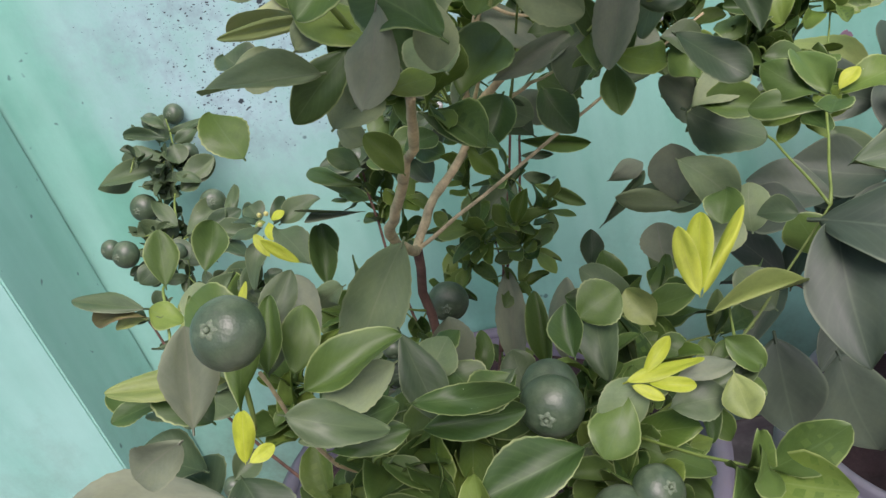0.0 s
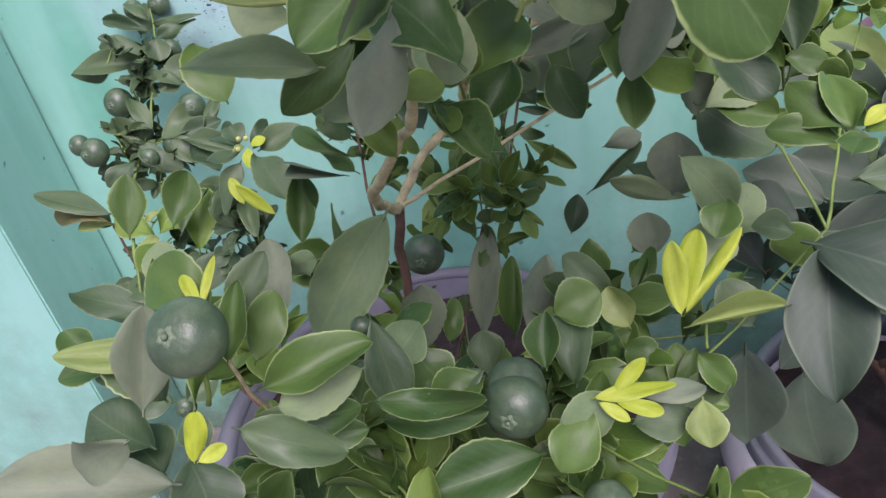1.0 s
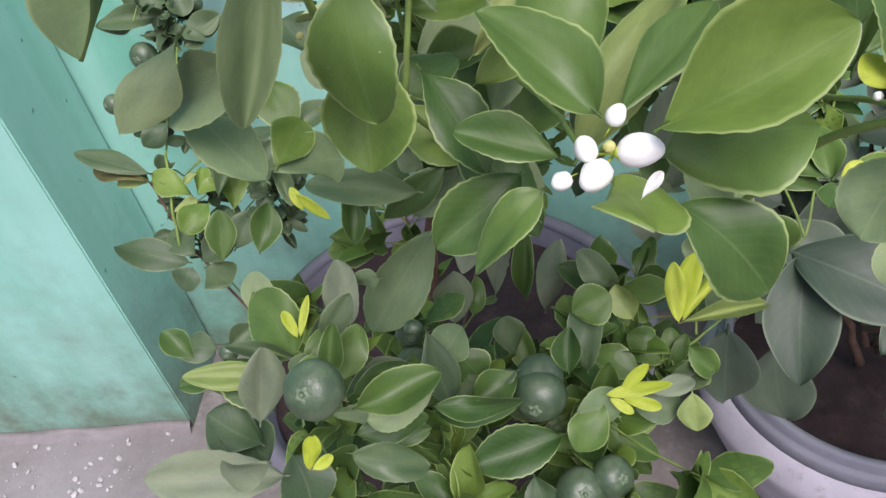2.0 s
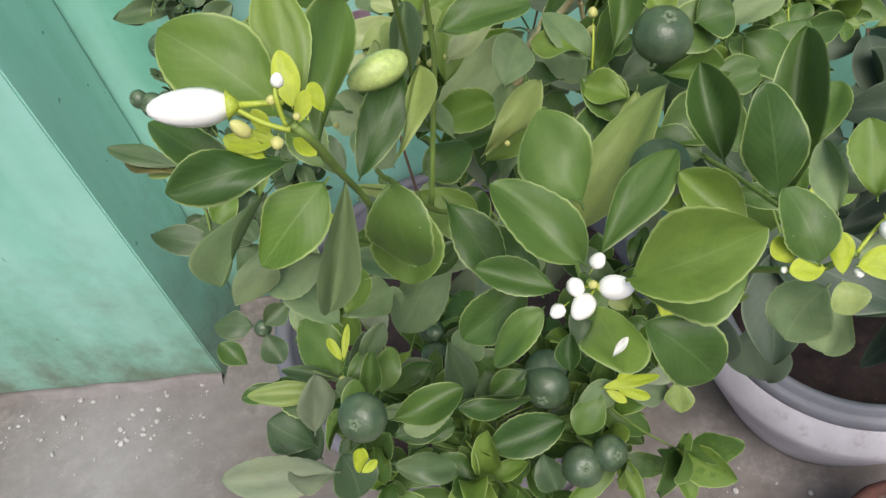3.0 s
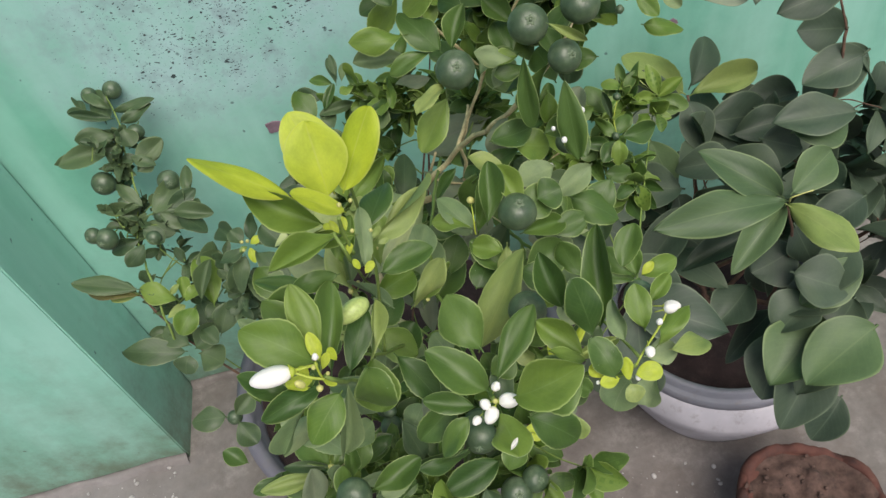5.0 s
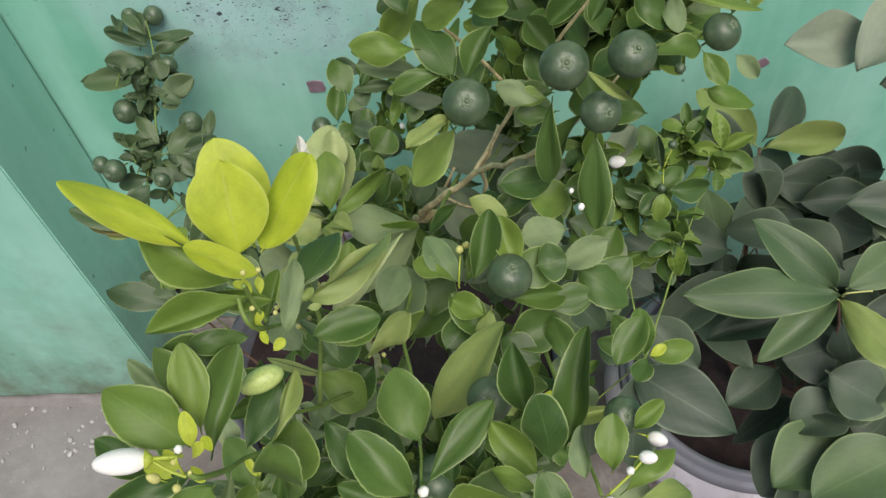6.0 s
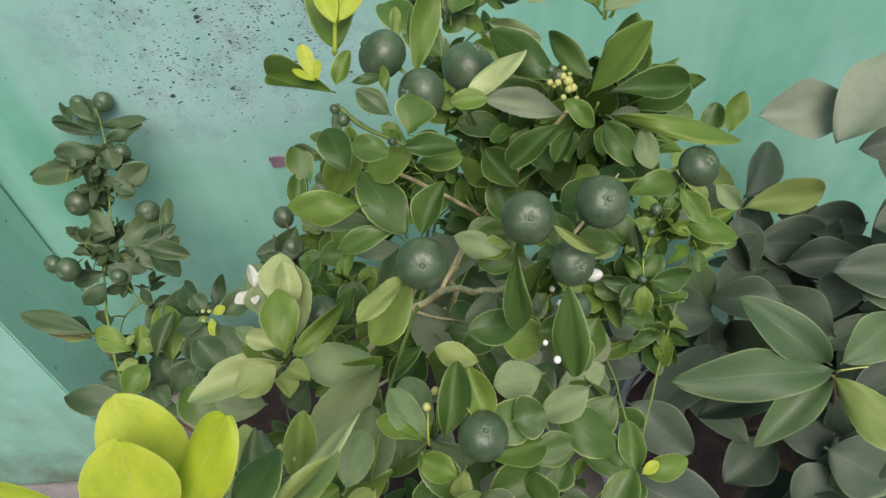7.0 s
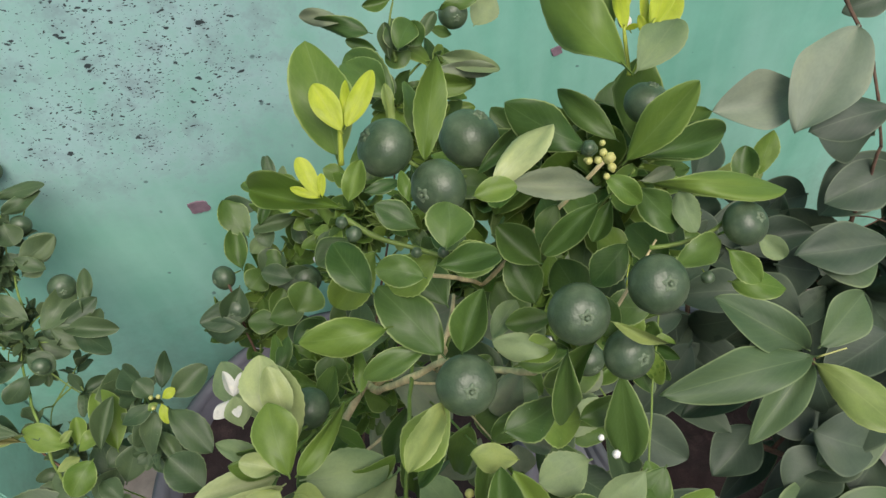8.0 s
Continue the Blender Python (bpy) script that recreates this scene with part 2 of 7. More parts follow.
SKINS = {
    "m": leaf_skin("mature_citrus_leaf", (0.028, 0.076, 0.016), (0.102, 0.182, 0.036), (0.11, 0.19, 0.060), (0.36, 0.46, 0.17), 0.40, 0.16),
    "l": leaf_skin("mid_green_citrus_leaf", (0.082, 0.168, 0.022), (0.182, 0.280, 0.050), (0.19, 0.29, 0.08), (0.42, 0.53, 0.18), 0.42, 0.22),
    "y": leaf_skin("young_yellow_green_leaf", (0.50, 0.62, 0.036), (0.62, 0.72, 0.090), (0.60, 0.66, 0.16), (0.60, 0.66, 0.16), 0.42, 0.42, 0.15),
    "p": leaf_skin("pale_leaf_underside", (0.150, 0.245, 0.108), (0.300, 0.390, 0.195), (0.28, 0.35, 0.18), (0.34, 0.42, 0.20), 0.55, 0.30),
    "k": leaf_skin("matt_leaf_underside", (0.240, 0.320, 0.200), (0.360, 0.430, 0.290), (0.36, 0.42, 0.28), (0.38, 0.45, 0.28), 0.6, 0.32),
    "g": leaf_skin("greyish_leaf_underside", (0.180, 0.232, 0.140), (0.275, 0.330, 0.215), (0.26, 0.27, 0.20), (0.26, 0.30, 0.18), 0.6, 0.30),
    "d": leaf_skin("dull_broad_leaf", (0.036, 0.062, 0.040), (0.084, 0.122, 0.078), (0.12, 0.17, 0.10), (0.16, 0.21, 0.13), 0.46, 0.14, 0.35),
    # dull green of the sapling; on low shrub leaves it paints in deep shade
    "s": leaf_skin("dull_and_shaded_leaf", (0.034, 0.072, 0.032), (0.098, 0.152, 0.066), (0.13, 0.19, 0.09), (0.20, 0.26, 0.13), 0.42, 0.16),
    "u": leaf_skin("pale_broad_leaf_underside", (0.200, 0.250, 0.180), (0.300, 0.355, 0.262), (0.28, 0.31, 0.24), (0.30, 0.34, 0.25), 0.55, 0.22, 0.35),
    "e": leaf_skin("fresh_broad_leaf", (0.060, 0.110, 0.050), (0.104, 0.168, 0.072), (0.16, 0.23, 0.10), (0.23, 0.31, 0.14), 0.46, 0.16, 0.35),
    "f": leaf_skin("light_yellowish_leaf", (0.215, 0.305, 0.080), (0.340, 0.420, 0.140), (0.32, 0.40, 0.13), (0.40, 0.48, 0.17), 0.42, 0.26, 0.3),
    # pale leaf whose colour is raised to hold the gloss of the sun
    "h": leaf_skin("pale_sun_gloss_leaf", (0.34, 0.42, 0.165), (0.46, 0.54, 0.25), (0.50, 0.56, 0.30), (0.50, 0.57, 0.28), 0.36, 0.22, 0.25),
    "w": leaf_skin("white_petal", (0.78, 0.78, 0.74), (0.82, 0.82, 0.79), (0.8, 0.8, 0.74), (0.84, 0.84, 0.80), 0.45, 0.3, 0.1),
    "b": leaf_skin("browning_leaf", (0.12, 0.12, 0.035), (0.18, 0.18, 0.06), (0.24, 0.22, 0.09), (0.34, 0.27, 0.14), 0.6, 0.2),
}


# shapes ---------------------------------------------------------------------
def part(name, bm, material, parent=None, label=""):
    """One mesh object from a bmesh, under its thing."""
    me = bpy.data.meshes.new(name)
    bm.to_mesh(me)
    bm.free()
    for mat in material if isinstance(material, (list, tuple)) else (material,):
        me.materials.append(mat)
    ob = new(name, me)
    ob.parent = parent
    return tagged(ob, label)


def smooth(bm):
    for f in bm.faces:
        f.smooth = True
    return bm


def box(bm, lo, hi, bevel=0.0):
    made = bmesh.ops.create_cube(bm, size=1)["verts"]
    for v in made:
        v.co = Vector([a + (b - a) * (c + 0.5) for a, b, c in zip(lo, hi, v.co)])
    if bevel:
        bmesh.ops.bevel(bm, geom=list({e for v in made for e in v.link_edges}), offset=bevel, segments=2, affect="EDGES")
    return bm


def lathe(profile, turns=64, wobble=0.0):
    """A closed ring of revolution from (radius, height) pairs, inner pairs after outer ones."""
    bm = bmesh.new()
    rings = []
    for k in range(turns):
        a = 2 * math.pi * k / turns
        off = 1 + wobble * noise.noise((math.cos(a) * 1.3, math.sin(a) * 1.3, 2.0))
        rings.append([bm.verts.new((r * off * math.cos(a), r * off * math.sin(a), z)) for r, z in profile])
    for k in range(turns):
        a, b = rings[k], rings[(k + 1) % turns]
        for j in range(len(profile)):
            i = (j + 1) % len(profile)
            bm.faces.new((a[j], b[j], b[i], a[i]))
    return smooth(bm)


def disc(r, z, rough, rings=18, turns=56):
    """Heaped, lumpy soil surface."""
    bm = bmesh.new()
    mid = bm.verts.new((0, 0, z))
    last = None
    for i in range(1, rings + 1):
        ring = []
        for k in range(turns):
            a, q = 2 * math.pi * k / turns, r * i / rings
            x, y = q * math.cos(a), q * math.sin(a)
            ring.append(bm.verts.new((x, y, z + rough * (noise.noise((x * 19, y * 19, z)) + 0.6 * noise.noise((x * 47, y * 47, 3))))))
        for k in range(turns):
            j = (k + 1) % turns
            bm.faces.new((mid, ring[k], ring[j]) if last is None else (last[k], ring[k], ring[j], last[j]))
        last = ring
    return smooth(bm)


def tube(points, radii, sides=8, knots=0.0):
    """A round stem through the points, smoothed, tapering along radii, with capped ends."""
    pts = [Vector(p) for p in points]
    fine, rad = [], []
    for i in range(len(pts) - 1):
        p0, p1, p2, p3 = pts[max(i - 1, 0)], pts[i], pts[i + 1], pts[min(i + 2, len(pts) - 1)]
        steps = 6
        for s in range(steps):
            t = s / steps
            fine.append(0.5 * ((2 * p1) + (p2 - p0) * t + (2 * p0 - 5 * p1 + 4 * p2 - p3) * t * t + (3 * p1 - p0 - 3 * p2 + p3) * t**3))
            rad.append(radii[i] + (radii[i + 1] - radii[i]) * t)
    fine.append(pts[-1]), rad.append(radii[-1])
    for i in range(1, len(fine) - 1):
        fine[i] = fine[i] + knots * 1.6 * rad[i] * Vector((noise.noise(fine[i] * 38), noise.noise(fine[i] * 38 + Vector((9, 0, 0))), noise.noise(fine[i] * 38 + Vector((0, 9, 0)))))
    bm = bmesh.new()
    rings, up = [], Vector((0.31, 0.73, 0.61)).normalized()
    for i, p in enumerate(fine):
        way = (fine[min(i + 1, len(fine) - 1)] - fine[max(i - 1, 0)]).normalized()
        u = way.cross(up).normalized()
        w = way.cross(u)
        r = rad[i] * (1 + min(knots, 0.3) * (0.5 * noise.noise(p * 60) + (0.5 if i % 6 == 0 else 0)))
        rings.append([bm.verts.new(p + r * (math.cos(a) * u + math.sin(a) * w)) for a in [2 * math.pi * k / sides for k in range(sides)]])
    for a, b in zip(rings, rings[1:]):
        for k in range(sides):
            bm.faces.new((a[k], a[(k + 1) % sides], b[(k + 1) % sides], b[k]))
    bm.faces.new(rings[0][::-1]), bm.faces.new(rings[-1])
    return smooth(bm)


def ball(r=(1, 1, 1), seg=16, rings=10):
    bm = bmesh.new()
    bmesh.ops.create_uvsphere(bm, u_segments=seg, v_segments=rings, radius=1)
    for v in bm.verts:
        v.co = Vector((v.co.x * r[0], v.co.y * r[1], v.co.z * r[2]))
    return smooth(bm)


def blade(widest, tip, base, fold, bulge, curl, twist, wavy, teeth, seed, rows, cols):
    """A unit leaf: stalk at the origin, tip at y = 1, face up z, width 1. Two skins close together, with a stalk.
    tip and base: (power, blunt) of the outline on either side of its widest place; teeth: depth of the scalloped margin."""
    top, bow = [], 0.06 * math.sin(seed * 2.9 + 0.6)
    stalk = 0.05 + 0.015 * math.sin(seed * 4.1)
    for i in range(rows + 1):
        t = 0.5 - 0.5 * math.cos(math.pi * i / rows)
        v = stalk + (1 - stalk) * t
        power, blunt = base if t < widest else tip
        s = abs(t - widest) / (widest if t < widest else 1 - widest)
        half = max(0.5 * max(1 - s ** power, 0.0) ** blunt, 0.016)
        for c in cols:
            side = 1.0 if c > 0 else -1.0
            edge = abs(c) ** 3
            scallop = teeth * (1 if i % 2 else -1) * edge * min(1, 4 * t) * min(1, 6 * (1 - t))
            uneven = 1 + 0.035 * math.sin((7.0 if c > 0 else 5.6) * t + seed * 2.3) + scallop
            x = c * half * uneven * math.cos(fold * 0.8) + bow * math.sin(math.pi * v)
            z = half * (abs(c) * math.sin(fold) - bulge * c * c) - curl * v ** 2
            z += wavy * c * c * math.sin(8.0 * t + seed * 1.7 + 2.2 * (side > 0)) + twist * c * half * (t - 0.4)
            top.append((x, v, z + curl * 0.18))
    w, size = len(cols), len(top)
    faces, uvs = [], []
    both = top + [(x, y, z - 0.008) for x, y, z in top]
    for under in (0, 1):
        for i in range(rows):
            for j in range(w - 1):
                q = [i * w + j, i * w + j + 1, (i + 1) * w + j + 1, (i + 1) * w + j]
                uv = [((cols[k % w] + 1) / 2, top[k][1]) for k in q]
                if under:
                    q, uv = [k + size for k in q][::-1], uv[::-1]
                faces.append(q), uvs.append(uv)
    k, z = 2 * size, curl * 0.18
    both += [(-0.020, 0.0, z), (0.020, 0.0, z), (0.024, stalk + 0.05, z), (-0.024, stalk + 0.05, z), (0, 0.0, z - 0.03), (0, stalk + 0.05, z - 0.03)]
    for q in ((k, k + 1, k + 2, k + 3), (k + 1, k + 4, k + 5, k + 2), (k + 4, k, k + 3, k + 5)):
        faces.append(list(q)), uvs.append([(0.5, 0.0)] * 4)
    return both, faces, uvs


def blade_mesh(name, shape, skin, under):
    verts, faces, uvs = shape
    me = bpy.data.meshes.new(name)
    me.from_pydata(verts, [], faces)
    layer = me.uv_layers.new(name="across")
    flat = [c for uv in uvs for c in uv]
    for d, c in zip(layer.data, flat):
        d.uv = c
    me.materials.append(SKINS[skin]), me.materials.append(SKINS[under])
    n = len(faces)
    for i, f in enumerate(me.polygons):
        f.use_smooth = True
        f.material_index = 1 if (n - 3) / 2 <= i < n - 3 else 0
    return me


FINE, COARSE = (28, (-1.0, -0.82, -0.42, 0.0, 0.42, 0.82, 1.0)), (9, (-1.0, -0.55, 0.0, 0.55, 1.0))


def citrus_blade(k, detail):
    """Oval to egg-shaped, more or less pointed, folded along the midrib, with a finely scalloped margin."""
    r = random.Random(40 + k)
    u = r.uniform
    return blade(u(0.46, 0.60), (u(1.65, 2.15), u(0.58, 0.80)), (u(1.5, 1.85), u(0.70, 0.92)), u(0.12, 0.75), u(0.0, 0.45), u(-0.12, 0.36), u(-0.95, 0.95), u(0.010, 0.060), u(0.010, 0.024), k, *detail)


def broad_blade(k, detail):
    """Oval with a short point and a wavy, untoothed margin."""
    r = random.Random(70 + k)
    u = r.uniform
    return blade(u(0.44, 0.54), (u(1.55, 1.95), u(0.68, 0.86)), (u(1.5, 1.85), u(0.66, 0.84)), u(0.16, 0.55), u(0.0, 0.25), u(-0.06, 0.42), u(-0.85, 0.85), u(0.02, 0.05), 0.0, k, *detail)


def young_blade(k):
    """Spoon-shaped, soft and nearly flat."""
    r = random.Random(90 + k)
    u = r.uniform
    return blade(u(0.52, 0.62), (u(1.9, 2.4), u(0.52, 0.66)), (u(1.6, 1.9), u(0.66, 0.80)), u(0.04, 0.30), u(0.0, 0.3), u(-0.05, 0.16), u(-0.4, 0.4), u(0.006, 0.03), 0.004, k, *FINE)


CITRUS, CITRUS_SMALL = [citrus_blade(k, FINE) for k in range(16)], [citrus_blade(k, COARSE) for k in range(16)]
BROAD, BROAD_SMALL = [broad_blade(k, FINE) for k in range(9)], [broad_blade(k, COARSE) for k in range(9)]
UNDER = {"s": "k", "m": "k", "l": "k", "y": "y", "p": "p", "g": "g", "d": "d", "e": "e", "b": "b", "f": "f", "w": "w", "h": "h", "u": "u"}
LEAVES = {}
LEAVES["y"] = [blade_mesh("leaf_blade", young_blade(k), "y", "y") for k in range(7)]
for skin in "mlpgbfwhs":
    LEAVES[skin] = [blade_mesh("leaf_blade", s, skin, UNDER[skin]) for s in CITRUS]
for skin in "deu":
    LEAVES[skin] = [blade_mesh("leaf_blade", s, skin, UNDER[skin]) for s in BROAD]
COUNT = {}
LEAF_LABELS = {"y": "bright yellow-green young leaf", "h": "pale green leaf with sun gloss in its colour", "b": "browning leaf", "w": "white flower petal"}


def leaf_pose(base, tip, width, face):
    """The pose of a unit leaf from its stalk, tip and width, with its upper side towards face."""
    y = tip - base
    x = y.cross(face).normalized()
    z = x.cross(y).normalized()
    m = Matrix((x * width, y, z * y.length)).transposed().to_4x4()
    m.translation = base
    return m


def leaf(plant, skin, bx, by, bz, tx, ty, tz, width, fx, fy, fz, label=""):
    """One leaf of a plant; centimetres and the way its upper side faces."""
    k = COUNT.setdefault(plant.name, [0])
    k[0] += 1
    meshes = LEAVES[skin]
    ob = new("petal" if skin == "w" else "leaf", meshes[(k[0] * 5 + 3) % len(meshes)])
    ob.parent = plant
    ob.matrix_basis = leaf_pose(Vector((bx, by, bz)) / 100, Vector((tx, ty, tz)) / 100, width / 100, Vector((fx, fy, fz)))
    return tagged(ob, label or LEAF_LABELS.get(skin, ""))


def thicket(plant, rows, rng, name="small_foliage", label=""):
    """Many leaves as one mesh: rows of (skin, base, tip, width, face)."""
    verts, faces, uvs, slot = [], [], [], []
    skins = sorted({r[0] for r in rows})
    for skin, base, tip, width, face in rows:
        shape = rng.choice(BROAD_SMALL if skin in "deu" else CITRUS_SMALL)
        m, k = leaf_pose(base, tip, width, face), len(verts)
        verts += [m @ Vector(v) for v in shape[0]]
        n = len(shape[1])
        faces += [[i + k for i in f] for f in shape[1]]
        uvs += shape[2]
        slot += [skins.index(skin)] * n
    me = bpy.data.meshes.new(name)
    me.from_pydata(verts, [], faces)
    layer = me.uv_layers.new(name="across")
    for d, c in zip(layer.data, [c for uv in uvs for c in uv]):
        d.uv = c
    for s in skins:
        me.materials.append(SKINS[s])
    for f, s in zip(me.polygons, slot):
        f.material_index, f.use_smooth = s, True
    ob = new(name, me)
    ob.parent = plant
    return tagged(ob, label, kind="stuff")


def fruit_mesh():
    bm = bmesh.new()
    bmesh.ops.create_uvsphere(bm, u_segments=28, v_segments=18, radius=0.5)
    for v in bm.verts:
        r = v.co.copy()
        pole = max(abs(r.z) * 2 - 0.86, 0) / 0.14
        v.co.z *= 0.90 - 0.06 * pole
        groove = 0.010 * math.cos(9 * math.atan2(r.y, r.x)) * max(r.z * 2 - 0.6, 0) / 0.4 if r.z < 0.48 else 0
        v.co *= 1 + 0.016 * noise.noise(r * 5) + groove
    me = bpy.data.meshes.new("fruit")
    smooth(bm).to_mesh(me)
    bm.free()
    me.materials.append(PEEL)
    bm = bmesh.new()
    for k in range(20):
        a = 2 * math.pi * k / 20
        star = 1 + 0.22 * math.cos(5 * a)
        for r, z in ((0.048, 0.428), (0.085 * star, 0.466), (0.128 * star, 0.404)):
            bm.verts.new((r * math.cos(a), r * math.sin(a), z))
    bm.verts.ensure_lookup_table()
    for k in range(20):
        i, j = 3 * k, 3 * ((k + 1) % 20)
        bm.faces.new([bm.verts[q] for q in (i, i + 1, j + 1, j)])
        bm.faces.new([bm.verts[q] for q in (i + 1, i + 2, j + 2, j + 1)])
    bmesh.ops.create_icosphere(bm, subdivisions=2, radius=0.044, matrix=Matrix.Translation((0, 0, 0.442)))
    nub = bpy.data.meshes.new("navel")
    smooth(bm).to_mesh(nub)
    bm.free()
    nub.materials.append(NUB)
    return me, nub


FRUIT, NAVEL = fruit_mesh()
STALK = bpy.data.meshes.new("stalk")
bm = bmesh.new()
bmesh.ops.create_cone(bm, segments=10, radius1=0.035, radius2=0.12, depth=0.07, cap_ends=True, matrix=Matrix.Translation((0, 0, -0.44)))
bmesh.ops.create_cone(bm, segments=8, radius1=0.028, radius2=0.04, depth=0.34, cap_ends=True, matrix=Matrix.Translation((0, 0, -0.60)))
smooth(bm).to_mesh(STALK)
bm.free()
STALK.materials.append(GREEN_TWIG)


def fruit(plant, x, y, z, size, nx, ny, nz, label=""):
    """One fruit; centimetres; its navel points along n, its stalk leaves the other end."""
    way = Vector((nx, ny, nz)).normalized()
    ob = new("fruit", FRUIT)
    ob.parent = plant
    m = way.to_track_quat("Z", "Y").to_matrix().to_4x4() @ Matrix.Scale(size / 100, 4)
    m.translation = Vector((x, y, z)) / 100
    ob.matrix_basis = m
    nub = new("navel", NAVEL)
    nub.parent = ob
    stem = new("stalk", STALK)
    stem.parent = ob
    return tagged(ob, label)


def bud_mesh(stretch, skin):
    bm = ball((0.5 / stretch, 0.5 / stretch, 0.5), 14, 10)
    for v in bm.verts:
        v.co.x *= 1 - 0.25 * v.co.z
        v.co.y *= 1 - 0.25 * v.co.z
        a = math.atan2(v.co.y, v.co.x)
        ribs = 1 + 0.06 * math.cos(5 * a + 2 * v.co.z) + 0.05 * math.sin(a + 1)
        v.co.x *= ribs
        v.co.y *= ribs
    me = bpy.data.meshes.new("flower_bud")
    bm.to_mesh(me)
    bm.free()
    me.materials.append(skin)
    return me


BUDS = {"w": bud_mesh(1.22, PETAL), "W": bud_mesh(2.1, PETAL), "V": bud_mesh(1.4, PETAL), "c": bud_mesh(1.05, CREAM), "C": bud_mesh(1.6, CREAM), "t": bud_mesh(1.0, PEEL), "P": bud_mesh(1.9, POD)}
bm = bmesh.new()
bmesh.ops.create_cone(bm, segments=8, radius1=0.05, radius2=0.20, depth=0.14, cap_ends=True, matrix=Matrix.Translation((0, 0, -0.5)))
bmesh.ops.create_cone(bm, segments=6, radius1=0.035, radius2=0.045, depth=0.6, cap_ends=True, matrix=Matrix.Translation((0, 0, -0.8)))
CALYX = bpy.data.meshes.new("calyx")
smooth(bm).to_mesh(CALYX)
bm.free()
CALYX.materials.append(SPROUT)


def bud(plant, kind, x, y, z, size, nx, ny, nz, name="flower_bud"):
    """A flower bud (w, V, W white, c, C cream) or a newly set fruit (t); centimetres; it points along n."""
    ob = new("young_fruit" if kind == "t" else name, BUDS[kind])
    ob.parent = plant
    m = Vector((nx, ny, nz)).normalized().to_track_quat("Z", "Y").to_matrix().to_4x4() @ Matrix.Scale(size / 100, 4)
    m.translation = Vector((x, y, z)) / 100
    ob.matrix_basis = m
    if kind != "P":
        cap = new("calyx", CALYX)
        cap.parent = ob
    return ob


def twig(plant, points, radii, skin=None, name="twig", label="", knots=0.9):
    return part(name, tube([Vector(p) / 100 for p in points], [r / 100 for r in radii], 8, knots), skin or BARK, plant, label)


def crown_free(crown, p, out, reach, under):
    """Whether p lies inside the crown: nowhere above one of its outer leaves, seen along the way out."""
    for c in crown:
        d = p - c
        h = d.dot(out)
        if h > -under and (d - h * out).length < reach:
            return False
    return True


def crown_of(plant):
    return [o.matrix_basis @ Vector((0, 0.5, 0)) for o in plant.children if o.name.startswith(("leaf", "fruit", "flower_bud"))]


def inner_growth(plant, name, skeleton, blobs, rng, skins, sizes, leaves, out, reach=0.045, under=0.02, droop=0.3, twig_skin=None, slim=0.5, clear=()):
    """Rosettes of leaves inside a plant's crown, each on a thin twig from the nearest limb.
    blobs: (centre, radii, how many) in centimetres."""
    crown, rows, twigs = crown_of(plant) + [Vector(p) / 100 for p in clear], [], bmesh.new()
    limb = [Vector(p) / 100 for p in skeleton]
    for centre, radii, many in blobs:
        done = tries = 0
        while done < many and tries < many * 30:
            tries += 1
            q = Vector([rng.gauss(0, 0.5) for _ in range(3)])
            if q.length > 1:
                continue
            p = Vector([(c + r * u) / 100 for c, r, u in zip(centre, radii, q)])
            if not crown_free(crown, p, out, reach, under):
                continue
            done += 1
            root = min(limb, key=lambda s: (s - p).length + (0.10 if s.z > p.z else 0))
            mid = root.lerp(p, 0.55) + Vector((rng.uniform(-1, 1), rng.uniform(-1, 1), 0.6)) * 0.012
            limb += [mid, p]
            made = tube([root, mid, p], [0.0013, 0.0010, 0.0007], 5, 0.8)
            me = bpy.data.meshes.new("tmp")
            made.to_mesh(me)
            made.free()
            twigs.from_mesh(me)
            bpy.data.meshes.remove(me)
            grow = ((p - root).normalized() + Vector((0, -0.2, 0.8))).normalized()
            turn = rng.uniform(0, 6.28)
            for k in range(rng.randint(*leaves)):
                turn += 2.4 + rng.uniform(-0.4, 0.4)
                u = grow.orthogonal().normalized()
                w = grow.cross(u)
                lean = rng.uniform(0.35, 1.25)
                way = grow * math.cos(lean) + (u * math.cos(turn) + w * math.sin(turn)) * math.sin(lean)
                way.z -= droop * rng.random()
                long = rng.uniform(*sizes)
                base = p - grow * rng.uniform(0, 0.02)
                face = (grow * 1.1 - way * 0.2 + Vector((rng.uniform(-0.3, 0.3), -0.25, 0.5))).normalized()
                rows.append((rng.choice(skins), base, base + way.normalized() * long, long * slim * rng.uniform(0.85, 1.2), face))
    thicket(plant, rows, rng, "inner_foliage")
    ob = part("inner_growth", smooth(twigs), twig_skin or GREEN_TWIG, plant)
    tagged(ob, kind="stuff")


# setting --------------------------------------------------------------------
WALL_Y, PILLAR_X, PILLAR_Y = 0.905, -0.432, 0.702

bm = bmesh.new()
size, steps = 60.0, 60
bmesh.ops.create_grid(bm, x_segments=steps, y_segments=steps, size=size)
floor = tagged(part("ground", bm, CONCRETE), "worn grey concrete yard floor with white flecks and dirt", "floor", kind="structure")

